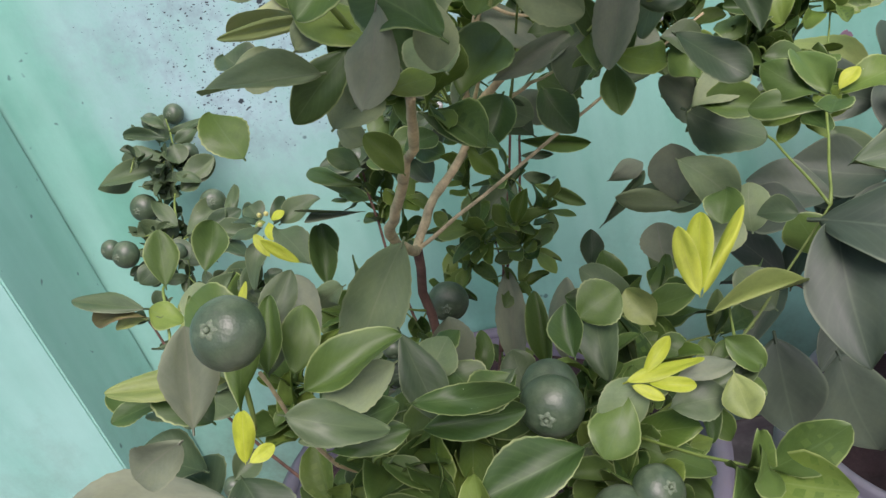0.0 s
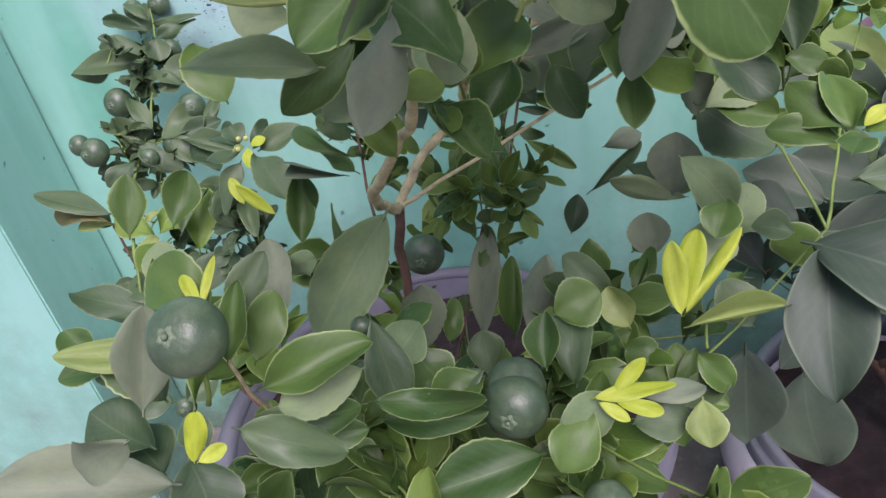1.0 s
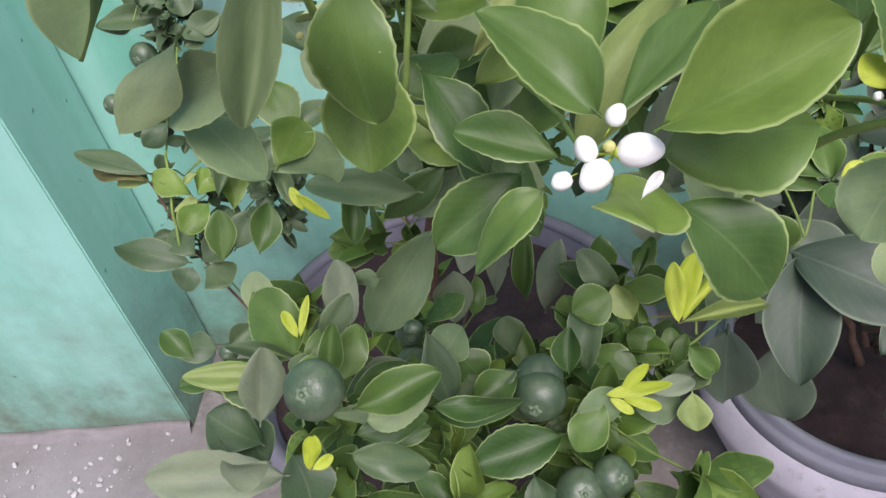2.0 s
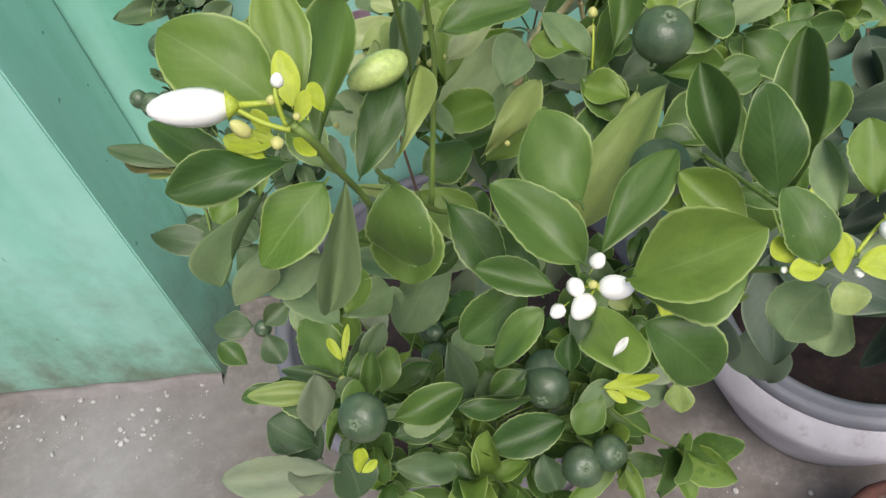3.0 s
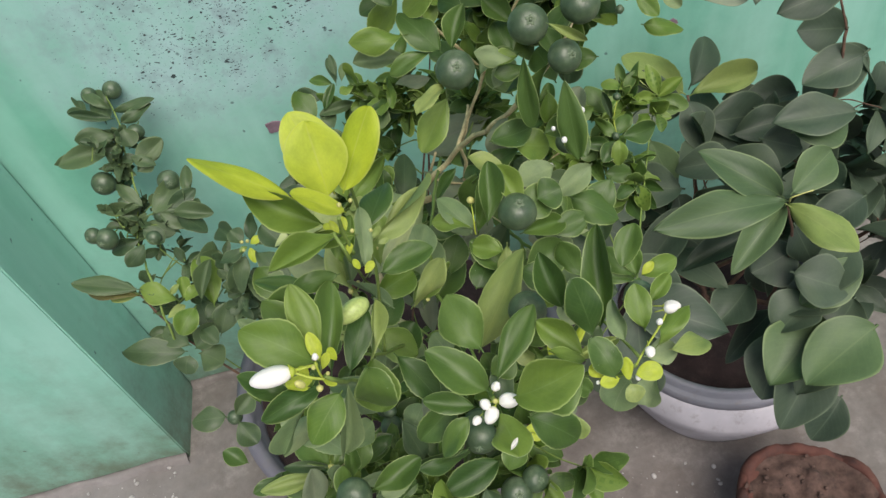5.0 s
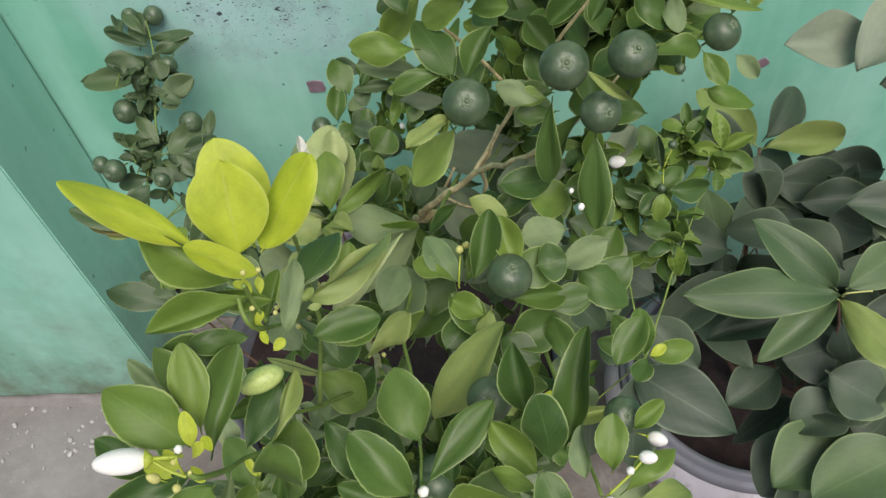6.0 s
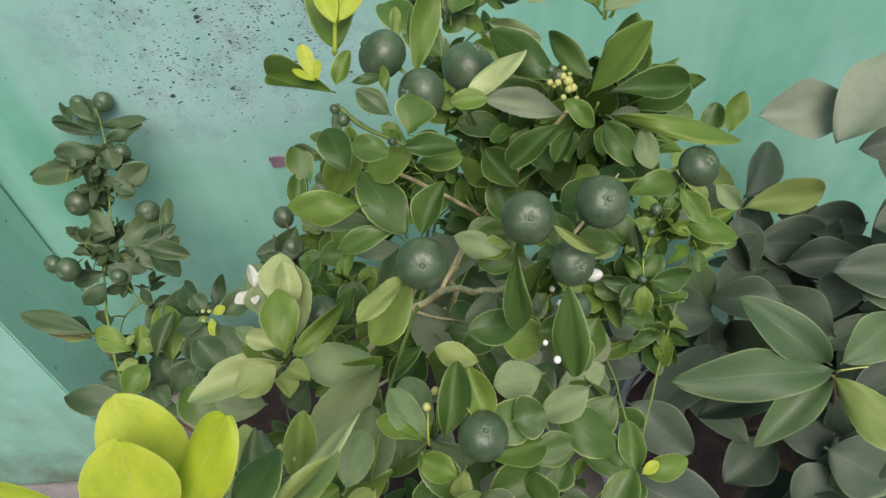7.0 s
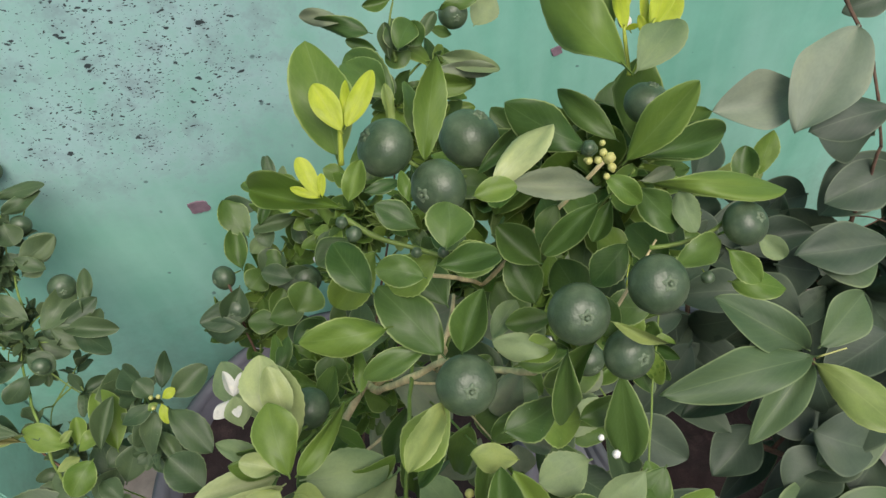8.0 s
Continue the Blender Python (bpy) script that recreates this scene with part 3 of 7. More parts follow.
bm = bmesh.new()
box(bm, (PILLAR_X - 0.3, WALL_Y, -0.02), (4.5, WALL_Y + 0.15, 2.4), 0.004)
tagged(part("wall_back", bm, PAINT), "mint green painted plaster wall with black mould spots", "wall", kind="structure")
bm = bmesh.new()
box(bm, (-4.0, PILLAR_Y, -0.02), (PILLAR_X, WALL_Y - 0.004, 2.4), 0.003)
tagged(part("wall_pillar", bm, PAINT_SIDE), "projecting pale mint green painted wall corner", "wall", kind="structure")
# added wall, never in view: blocks low sky light from the front
bm = bmesh.new()
box(bm, (-4.0, -4.65, -0.02), (4.5, -4.5, 1.1), 0.006)
tagged(part("sky_block_wall", bm, CONCRETE), "plain grey concrete wall added out of view to block low sky light", "wall", kind="structure")
# rough mortar fillet along the foot of the walls
def fillet(name, a, b, up):
    bm = bmesh.new()
    a, b = Vector(a), Vector(b)
    out = (b - a).normalized().cross(Vector((0, 0, 1)))
    rows = []
    steps = int((b - a).length / 0.015)
    for k in range(steps + 1):
        p = a.lerp(b, k / steps)
        w = 0.022 + 0.014 * noise.noise(p * 14) + 0.006 * noise.noise(p * 60)
        h = up + 0.010 * noise.noise(p * 11 + Vector((5, 0, 0)))
        rows.append([bm.verts.new(q) for q in (p + Vector((0, 0, -0.01)), p + Vector((0, 0, h)), p + out * w * 0.5 + Vector((0, 0, h * 0.55)), p + out * w + Vector((0, 0, -0.01)))])
    for s, t in zip(rows, rows[1:]):
        for j in range(3):
            bm.faces.new((s[j], s[j + 1], t[j + 1], t[j]))
    bmesh.ops.recalc_face_normals(bm, faces=bm.faces)
    return tagged(part(name, smooth(bm), CONCRETE), "rough mortar fillet at the foot of the wall", "trim", kind="structure")


fillet("trim_pillar", (-4.0, PILLAR_Y - 0.001, 0), (PILLAR_X, PILLAR_Y - 0.001, 0), 0.022)
fillet("trim_back", (PILLAR_X + 0.002, WALL_Y - 0.001, 0), (4.5, WALL_Y - 0.001, 0), 0.018)


def flake(name, x, z, w, h, turn, skin, label):
    """A bare flake in the paint: a thin ragged scab on the wall."""
    bm = bmesh.new()
    rim = []
    for k in range(22):
        a = 2 * math.pi * k / 22
        q = 1 + 0.28 * noise.noise((math.cos(a) * 2.1 + x * 9, math.sin(a) * 2.1, z * 7))
        s = max(abs(math.cos(a)), abs(math.sin(a))) ** -0.6
        rim.append((w / 2 * q * s * math.cos(a + turn), h / 2 * q * s * math.sin(a + turn)))
    front = [bm.verts.new((x + u, WALL_Y - 0.0022, z + v)) for u, v in rim]
    back = [bm.verts.new((x + u * 1.06, WALL_Y + 0.001, z + v * 1.06)) for u, v in rim]
    bm.faces.new(front)
    for k in range(22):
        bm.faces.new((front[k], front[(k + 1) % 22], back[(k + 1) % 22], back[k]))
    bmesh.ops.recalc_face_normals(bm, faces=bm.faces)
    return tagged(part(name, bm, skin), label, "paint flake", group="paint flakes on the wall")


MAUVE = plain("mauve_undercoat", (0.21, 0.145, 0.18), 0.8, 40, 0.3, 0.3)
flake("paint_flake", 0.037, 0.705, 0.030, 0.024, 0.1, MAUVE, "mauve flake of bare undercoat on the mint wall")
flake("paint_flake", 0.79, 0.698, 0.018, 0.016, 0.7, MAUVE, "small mauve flake of bare undercoat on the mint wall")
flake("paint_flake", 0.606, 0.842, 0.016, 0.014, 0.3, MAUVE, "small mauve flake of bare undercoat on the mint wall")

# pots -----------------------------------------------------------------------
BASIN = Vector((0.143, 0.585, 0))
basin = new("planter_basin")
basin.location = BASIN
tagged(basin, "large round violet-grey plastic basin filled with dark soil", "plant pot")
part("bowl", lathe([(0.24, 0.0), (0.272, 0.13), (0.292, 0.27), (0.296, 0.325), (0.314, 0.338), (0.316, 0.356), (0.304, 0.362), (0.290, 0.352), (0.280, 0.27), (0.262, 0.13), (0.22, 0.02)], 80, 0.006), DARK_PLASTIC, basin)
part("rim", lathe([(0.316, 0.338), (0.3195, 0.357), (0.306, 0.3655), (0.290, 0.358), (0.300, 0.341)], 80, 0.006), DARK_PLASTIC, basin)
part("soil", disc(0.283, 0.318, 0.010), SOIL, basin, "dark damp soil")
POT = Vector((0.765, 0.555, 0))
pot = new("plant_pot")
pot.location = POT
tagged(pot, "round pale grey plastic plant pot filled with dark soil", "plant pot")
part("bowl", lathe([(0.150, 0.0), (0.178, 0.06), (0.206, 0.13), (0.230, 0.19), (0.2385, 0.218), (0.2385, 0.228), (0.232, 0.243), (0.222, 0.259), (0.213, 0.266), (0.200, 0.262), (0.192, 0.21), (0.172, 0.10), (0.14, 0.02)], 72, 0.006), GREY_PLASTIC, pot)
part("rim", lathe([(0.2155, 0.262), (0.2145, 0.281), (0.212, 0.285), (0.207, 0.286), (0.2055, 0.290), (0.205, 0.302), (0.201, 0.306), (0.193, 0.304), (0.191, 0.298), (0.195, 0.255)], 72, 0.006), COLLAR_PLASTIC, pot, "weathered darker grey stepped collar")
part("soil", disc(0.194, 0.240, 0.012), SOIL, pot, "dark damp soil")
clay_pot = new("clay_pot")
clay_pot.location = (0.783, 0.178, 0)
tagged(clay_pot, "chipped terracotta pot filled with brown soil", "plant pot")
part("bowl", lathe([(0.080, 0.0), (0.102, 0.09), (0.110, 0.115), (0.126, 0.12), (0.130, 0.150), (0.118, 0.150), (0.104, 0.146), (0.090, 0.09), (0.07, 0.02)], 48, 0.10), CLAY, clay_pot)
rim = lathe([(0.127, 0.121), (0.1335, 0.150), (0.128, 0.162), (0.120, 0.1645), (0.112, 0.158), (0.112, 0.132)], 120, 0.10)
for v in rim.verts:
    if v.co.z > 0.14:
        chip = max(noise.noise((v.co.x * 30, v.co.y * 30, 7.0)) + 0.1, 0) * 0.030 + 0.004 * noise.noise((v.co.x * 110, v.co.y * 110, 1.0))
        v.co.z -= chip
        v.co.x *= 1 - chip
part("rim", rim, CLAY, clay_pot)
part("soil", disc(0.117, 0.153, 0.020, 22, 60), CLOD, clay_pot, "crumbly brown soil heaped to the brim")
rng = random.Random(31)
clods = bmesh.new()
for k in range(60):
    a, q, r = rng.uniform(0, 6.28), 0.11 * rng.random() ** 0.5, 0.002 + 0.006 * rng.random() ** 2
    bmesh.ops.create_icosphere(clods, subdivisions=1, radius=1, matrix=pose(q * math.cos(a), q * math.sin(a), 0.158, rng.uniform(0, 90), rng.uniform(0, 90), 0) @ Matrix.Diagonal((r, r * 0.8, r * 0.7, 1)))
tagged(part("soil_crumbs", clods, CLOD, clay_pot), kind="stuff")

# plaster crumbs fallen along the foot of the wall
rng = random.Random(21)
bm = bmesh.new()
for k in range(190):
    x = rng.uniform(-1.0, -0.45) if k < 150 else rng.uniform(0.38, 0.75)
    y = rng.gauss(0.61, 0.045) if k < 150 else rng.uniform(0.25, 0.45)
    if k >= 150 and (Vector((x, y, 0)) - POT).length < 0.2:
        continue
    r = 0.0012 + 0.007 * rng.random() ** 3
    m = pose(x, y, r * 0.35, rng.uniform(0, 40), rng.uniform(0, 40), rng.uniform(0, 360)) @ Matrix.Diagonal((r, r * rng.uniform(0.5, 1), r * 0.5, 1))
    bmesh.ops.create_icosphere(bm, subdivisions=1, radius=1, matrix=m)
CRUMB = plain("white_plaster_crumb", (0.40, 0.39, 0.385), 0.9, 50, 0.25)
tagged(part("plaster_crumbs", bm, CRUMB), "white plaster crumbs scattered on the concrete floor", "debris", kind="stuff")

# broad-leaved shrub ----------------------------------------
broad = new("broad_leaf_shrub")
tagged(broad, "shrub with large dull grey-green leaves in the grey pot", "shrub")
leaf(broad, "u", 78.1,59.7,96.9, 67.5,60.0,96.2, 6.5, -0.07,-0.56,0.83)
leaf(broad, "u", 84.1,62.6,101.0, 73.4,53.6,98.1, 8.0, -0.09,-0.21,0.97)
leaf(broad, "d", 89.0,58.3,91.7, 79.7,58.0,91.9, 5.3, 0.04,-0.51,0.86)
leaf(broad, "d", 93.5,69.2,98.1, 88.1,69.4,97.8, 4.0, -0.07,-0.62,0.79)
leaf(broad, "f", 73.0,38.6,76.0, 77.6,28.9,75.2, 5.4, -0.39,-0.26,0.88)
leaf(broad, "d", 89.8,44.2,65.3, 80.8,41.8,65.2, 6.9, 0.03,-0.18,0.98)
leaf(broad, "d", 76.3,40.5,68.9, 78.5,36.1,63.1, 5.1, -0.25,-0.82,0.52)
leaf(broad, "d", 80.6,41.8,52.4, 85.9,38.0,49.9, 6.3, -0.00,-0.56,0.83)
leaf(broad, "d", 73.5,44.1,58.7, 74.6,40.2,53.2, 4.6, -0.28,-0.81,0.52)
leaf(broad, "d", 72.1,40.9,56.1, 64.3,36.2,54.2, 6.9, -0.14,-0.15,0.98)
leaf(broad, "d", 88.9,49.9,77.4, 77.2,50.4,79.3, 7.0, 0.12,-0.46,0.88)
leaf(broad, "e", 74.1,39.8,74.5, 56.2,37.0,80.5, 6.0, 0.34,-0.45,0.83)
leaf(broad, "e", 73.7,39.4,74.3, 64.0,32.9,73.7, 4.6, 0.07,-0.19,0.98)
leaf(broad, "d", 74.0,44.8,64.4, 61.1,41.5,63.0, 5.0, -0.01,-0.37,0.93)
leaf(broad, "d", 64.6,48.6,68.4, 54.0,41.4,64.9, 6.2, -0.06,-0.36,0.93)
leaf(broad, "d", 47.1,28.2,79.4, 56.6,20.6,80.0, 7.1, -0.29,-0.28,0.92)
leaf(broad, "d", 48.9,28.1,79.1, 46.8,19.0,74.5, 5.7, -0.15,-0.42,0.90)
leaf(broad, "d", 50.9,39.9,71.7, 57.8,34.5,67.9, 6.4, 0.00,-0.57,0.82)
leaf(broad, "d", 66.2,53.3,66.9, 56.4,56.0,70.0, 7.2, 0.08,-0.62,0.78)
leaf(broad, "d", 58.6,50.2,67.7, 51.3,53.4,71.0, 6.5, 0.07,-0.63,0.77)
leaf(broad, "d", 54.1,45.0,69.1, 48.4,47.8,71.9, 5.9, 0.09,-0.61,0.78)
leaf(broad, "d", 78.7,41.6,45.8, 67.7,35.7,44.7, 4.7, 0.01,-0.20,0.98)
leaf(broad, "d", 80.8,38.5,48.3, 69.9,28.3,46.2, 7.9, -0.08,-0.12,0.99)
leaf(broad, "d", 77.0,43.8,58.1, 75.8,36.1,52.0, 4.9, -0.33,-0.55,0.76)
leaf(broad, "d", 84.8,37.4,57.4, 75.9,32.4,58.0, 6.0, 0.13,-0.10,0.99)
leaf(broad, "d", 82.3,28.2,56.5, 70.5,22.1,56.6, 7.8, 0.06,-0.10,0.99)
leaf(broad, "e", 73.9,40.3,75.0, 64.0,46.1,81.9, 5.6, 0.04,-0.74,0.67)
leaf(broad, "d", 62.4,53.9,65.1, 56.5,54.7,66.4, 3.2, 0.09,-0.56,0.82)
leaf(broad, "e", 74.6,40.2,75.4, 82.5,44.2,77.6, 5.9, 0.05,-0.55,0.83)
leaf(broad, "f", 72.4,69.0,71.4, 64.4,75.7,77.2, 5.5, -0.15,-0.74,0.65)
leaf(broad, "d", 72.9,69.5,71.8, 79.9,77.0,76.3, 5.0, 0.17,-0.62,0.76)
leaf(broad, "f", 72.9,68.7,71.2, 85.7,70.4,71.5, 5.5, 0.05,-0.54,0.84)
leaf(broad, "d", 72.0,67.5,71.5, 72.1,60.3,67.7, 5.9, -0.18,-0.46,0.87)
leaf(broad, "d", 73.2,65.1,68.2, 88.0,64.4,66.6, 8.4, 0.03,-0.77,0.64)
leaf(broad, "d", 72.6,68.4,68.3, 60.4,73.6,72.8, 9.1, -0.21,-0.87,0.45)
leaf(broad, "d", 94.7,58.5,79.8, 84.9,57.5,77.9, 7.0, -0.09,-0.60,0.80)
leaf(broad, "e", 77.2,31.1,60.0, 66.8,23.8,56.2, 9.2, -0.27,-0.12,0.96)
leaf(broad, "e", 84.4,35.1,63.9, 74.6,31.6,61.6, 6.9, -0.03,-0.49,0.87)
leaf(broad, "e", 64.1,63.0,69.9, 66.4,57.0,64.1, 5.9, -0.22,-0.72,0.65)
leaf(broad, "d", 73.8,51.4,71.7, 64.7,53.3,72.3, 5.8, -0.04,-0.51,0.86)
leaf(broad, "d", 91.6,67.4,66.9, 81.8,67.3,67.7, 7.4, 0.08,-0.53,0.85)
leaf(broad, "d", 93.2,60.2,64.8, 85.0,62.6,68.7, 6.3, -0.09,-0.92,0.39)
leaf(broad, "d", 76.9,53.7,73.3, 84.4,51.8,70.4, 7.4, 0.05,-0.77,0.64)
leaf(broad, "d", 86.9,68.7,65.9, 79.9,69.5,68.0, 4.7, 0.16,-0.64,0.75)
leaf(broad, "e", 82.4,26.2,60.7, 69.9,21.0,59.8, 9.7, -0.00,-0.16,0.99)
leaf(broad, "d", 83.1,32.2,59.0, 77.2,28.7,56.8, 7.1, -0.29,-0.10,0.95)
leaf(broad, "d", 77.3,39.7,64.0, 70.5,38.5,62.1, 8.8, -0.11,-0.61,0.79)
leaf(broad, "d", 74.3,32.3,56.1, 67.0,24.6,50.7, 8.8, -0.24,-0.40,0.89)
leaf(broad, "d", 77.8,28.0,54.7, 67.9,20.0,50.2, 8.6, -0.13,-0.36,0.92)
leaf(broad, "d", 82.1,33.8,61.2, 72.2,32.5,59.6, 7.7, -0.12,-0.30,0.95)
leaf(broad, "d", 77.5,22.1,50.7, 71.6,18.6,47.2, 6.0, -0.37,-0.28,0.89)
leaf(broad, "d", 93.5,54.9,65.6, 84.2,58.8,69.3, 7.6, -0.04,-0.73,0.68)
leaf(broad, "d", 98.9,63.3,75.7, 88.0,59.7,72.7, 8.3, -0.10,-0.44,0.89)
leaf(broad, "d", 95.4,64.7,79.9, 87.6,65.4,81.2, 7.3, -0.03,-0.94,0.34)
leaf(broad, "d", 76.2,60.3,68.6, 87.3,59.5,69.0, 6.0, -0.07,-0.59,0.81)
leaf(broad, "e", 79.7,50.3,76.2, 87.7,49.2,76.6, 8.3, -0.11,-0.48,0.87)
leaf(broad, "d", 78.5,47.3,69.9, 71.6,52.8,72.7, 7.0, -0.35,-0.74,0.58)
leaf(broad, "d", 73.8,35.2,65.0, 81.0,30.8,63.8, 8.1, -0.12,-0.45,0.89)
leaf(broad, "d", 76.8,33.1,61.1, 70.3,29.8,59.3, 8.3, -0.25,-0.05,0.97)
leaf(broad, "d", 84.5,36.9,64.8, 76.2,34.1,62.6, 8.4, -0.25,0.01,0.97)
twig(broad, [(71.5,50.9,40.6), (71.4,37.7,55.6), (78.7,32.9,56.2)], [0.45, 0.38, 0.30], BARK_DARK)
twig(broad, [(72.9,37.1,54.9), (76.0,38.8,63.8), (74.4,39.8,73.8)], [0.30, 0.23, 0.16], BARK_DARK)
twig(broad, [(72.8,68.9,71.3), (72.7,65.9,65.0), (73.1,59.2,58.2)], [0.22, 0.18, 0.14], BARK_DARK)
twig(broad, [(86.3,69.9,101.9), (86.1,67.5,100.6), (86.2,64.5,98.9), (88.4,63.1,94.7), (89.0,61.0,91.3), (90.7,58.9,84.6)], [0.24, 0.23, 0.22, 0.2, 0.19, 0.17], BARK_DARK)
twig(broad, [(74.0,39.2,75.3), (73.9,38.7,76.8), (76.6,38.6,77.1)], [0.12, 0.10, 0.08], CREAM)
leaf(broad, "d", 44.0,28.3,70.9, 43.6,24.4,62.7, 6.0, -0.29,-0.86,0.42)
leaf(broad, "d", 48.9,29.1,66.9, 50.0,24.7,59.1, 6.7, -0.28,-0.85,0.44)

BROAD_STEMS = (
    ([(76, 56, 26), (72, 58, 36), (64, 55, 44)], [0.7, 0.55, 0.42]),
    ([(72, 58, 36), (78, 50, 52), (75, 41, 68)], [0.5, 0.4, 0.28]),
    ([(76, 56, 30), (74, 64, 50), (73, 68, 70)], [0.5, 0.36, 0.2]),
    ([(77, 56, 30), (90, 57, 55), (91.5, 58.5, 72), (90.7, 58.9, 84.6)], [0.5, 0.4, 0.3, 0.2]),
    ([(77, 55, 30), (92, 48, 48), (104, 46, 62)], [0.45, 0.35, 0.2]),
)
broad_points = []
for points, radii in BROAD_STEMS:
    twig(broad, points, radii, BARK_DARK, "branch")
    for a, b in zip(points, points[1:]):
        broad_points += [Vector(a).lerp(Vector(b), k / 5) for k in range(6)]
inner_growth(broad, "inner", broad_points, (
    ((82, 62, 56), (20, 12, 13), 9),
    ((102, 56, 60), (16, 14, 16), 13),
    ((88, 58, 50), (13, 10, 9), 9),
    ((62, 54, 58), (8, 8, 9), 6),
    ((97, 42, 52), (14, 10, 13), 8),
), random.Random(13), "ddd", (0.075, 0.115), (3, 5), Vector((-0.25, -0.5, 0.83)).normalized(), 0.06, 0.0, 0.45, BARK_DARK, 0.47)

# sapling by the wall ----------------------------------------
sapling = new("citrus_sapling")
tagged(sapling, "thin calamansi sapling with small dark leaves and fruits against the wall", "fruit shrub")
leaf(sapling, "s", -22.2,81.0,82.1, -30.2,81.0,81.6, 2.3, -0.04,-0.67,0.74)
leaf(sapling, "s", -17.2,77.9,81.5, -13.6,75.8,80.6, 2.2, -0.01,-0.42,0.91)
leaf(sapling, "s", -16.9,78.0,80.2, -11.9,80.4,81.6, 3.8, 0.15,-0.73,0.67)
leaf(sapling, "s", -21.2,82.7,83.4, -24.7,80.5,83.3, 2.3, 0.37,-0.63,0.68)
leaf(sapling, "s", -18.9,85.4,85.5, -11.4,85.4,85.9, 2.3, -0.04,-0.70,0.71)
leaf(sapling, "s", -22.8,86.5,85.5, -26.3,87.3,86.6, 1.9, 0.11,-0.59,0.80)
leaf(sapling, "s", -23.2,86.2,85.3, -25.4,91.4,87.4, 1.8, 0.27,-0.26,0.93)
leaf(sapling, "s", -20.2,84.1,84.4, -21.9,90.4,87.4, 3.5, 0.32,-0.33,0.89)
leaf(sapling, "s", 2.8,52.0,80.5, 7.4,54.3,81.4, 3.7, 0.09,-0.52,0.85)
leaf(sapling, "s", 1.8,53.4,80.2, 2.5,57.9,81.2, 1.9, 0.60,-0.26,0.76)
leaf(sapling, "s", 0.5,53.7,80.3, -2.7,57.5,80.5, 3.5, -0.23,-0.23,0.95)
leaf(sapling, "s", 1.3,51.9,81.5, 0.0,53.8,82.9, 2.7, 0.28,-0.43,0.86)
leaf(sapling, "s", 1.3,51.3,81.1, -2.1,49.9,80.9, 2.3, 0.06,-0.25,0.97)
leaf(sapling, "s", 1.1,51.5,79.9, -1.1,47.5,76.6, 2.5, -0.01,-0.64,0.77)
leaf(sapling, "s", 2.7,50.8,80.8, 6.7,45.1,79.2, 3.8, 0.11,-0.20,0.97)
leaf(sapling, "s", -0.3,51.3,75.8, 1.9,47.1,73.9, 2.2, 0.21,-0.29,0.93)
leaf(sapling, "s", -0.9,53.4,77.4, -3.3,50.4,74.8, 2.2, 0.31,-0.75,0.58)
leaf(sapling, "y", 2.3,51.6,81.4, 3.9,52.1,81.9, 1.2, -0.09,-0.58,0.81)
leaf(sapling, "y", 2.3,51.0,81.5, 2.7,48.9,80.5, 1.2, 0.26,-0.38,0.89)
leaf(sapling, "l", 2.0,51.1,81.6, 0.9,50.4,81.6, 0.9, 0.25,-0.43,0.87)
leaf(sapling, "l", -13.2,55.2,70.1, -18.7,58.1,71.9, 3.5, 0.16,-0.29,0.94)
leaf(sapling, "f", -19.1,58.1,70.6, -24.3,58.7,70.6, 2.1, -0.04,-0.39,0.92)
leaf(sapling, "s", -19.9,58.9,69.8, -25.4,62.5,70.9, 3.1, 0.06,-0.20,0.98)
leaf(sapling, "l", -10.1,52.5,70.8, -12.9,48.7,70.1, 4.0, 0.32,-0.39,0.87)
leaf(sapling, "l", -12.2,54.5,70.9, -11.9,57.9,72.3, 2.1, 0.57,-0.36,0.74)
leaf(sapling, "s", -9.5,55.6,69.5, -7.2,63.6,72.2, 4.1, 0.54,-0.40,0.74)
leaf(sapling, "s", -9.1,52.9,71.2, -6.9,58.8,73.5, 3.2, 0.14,-0.41,0.90)
leaf(sapling, "f", -13.5,54.8,72.3, -11.9,55.7,73.1, 1.2, -0.02,-0.67,0.74)
leaf(sapling, "f", -14.9,52.3,70.2, -11.6,53.1,71.1, 1.5, -0.10,-0.54,0.84)
leaf(sapling, "l", -11.6,53.5,71.4, -9.3,55.7,72.1, 2.2, -0.01,-0.27,0.96)
leaf(sapling, "s", -10.6,53.2,66.2, -7.9,55.2,66.7, 3.1, 0.18,-0.47,0.86)
leaf(sapling, "s", -11.2,51.8,66.3, -8.8,49.1,65.6, 3.2, 0.13,-0.13,0.98)
leaf(sapling, "s", -16.9,53.9,64.9, -20.4,52.4,63.5, 3.2, -0.07,-0.61,0.79)
leaf(sapling, "b", -18.2,56.6,71.4, -27.6,59.8,73.0, 2.2, 0.13,-0.38,0.92)
leaf(sapling, "s", -18.0,57.0,72.8, -28.2,60.0,74.4, 3.6, 0.20,-0.37,0.91)
leaf(sapling, "s", -18.9,81.0,82.2, -28.6,78.7,82.9, 3.7, 0.23,-0.80,0.55)
leaf(sapling, "s", -18.3,82.3,83.2, -25.3,81.9,84.5, 3.7, 0.17,-0.65,0.74)
leaf(sapling, "s", -18.5,84.2,84.9, -25.4,85.5,87.4, 2.0, 0.09,-0.75,0.65)
leaf(sapling, "s", -18.7,85.5,86.0, -22.7,88.2,89.1, 2.0, 0.13,-0.66,0.74)
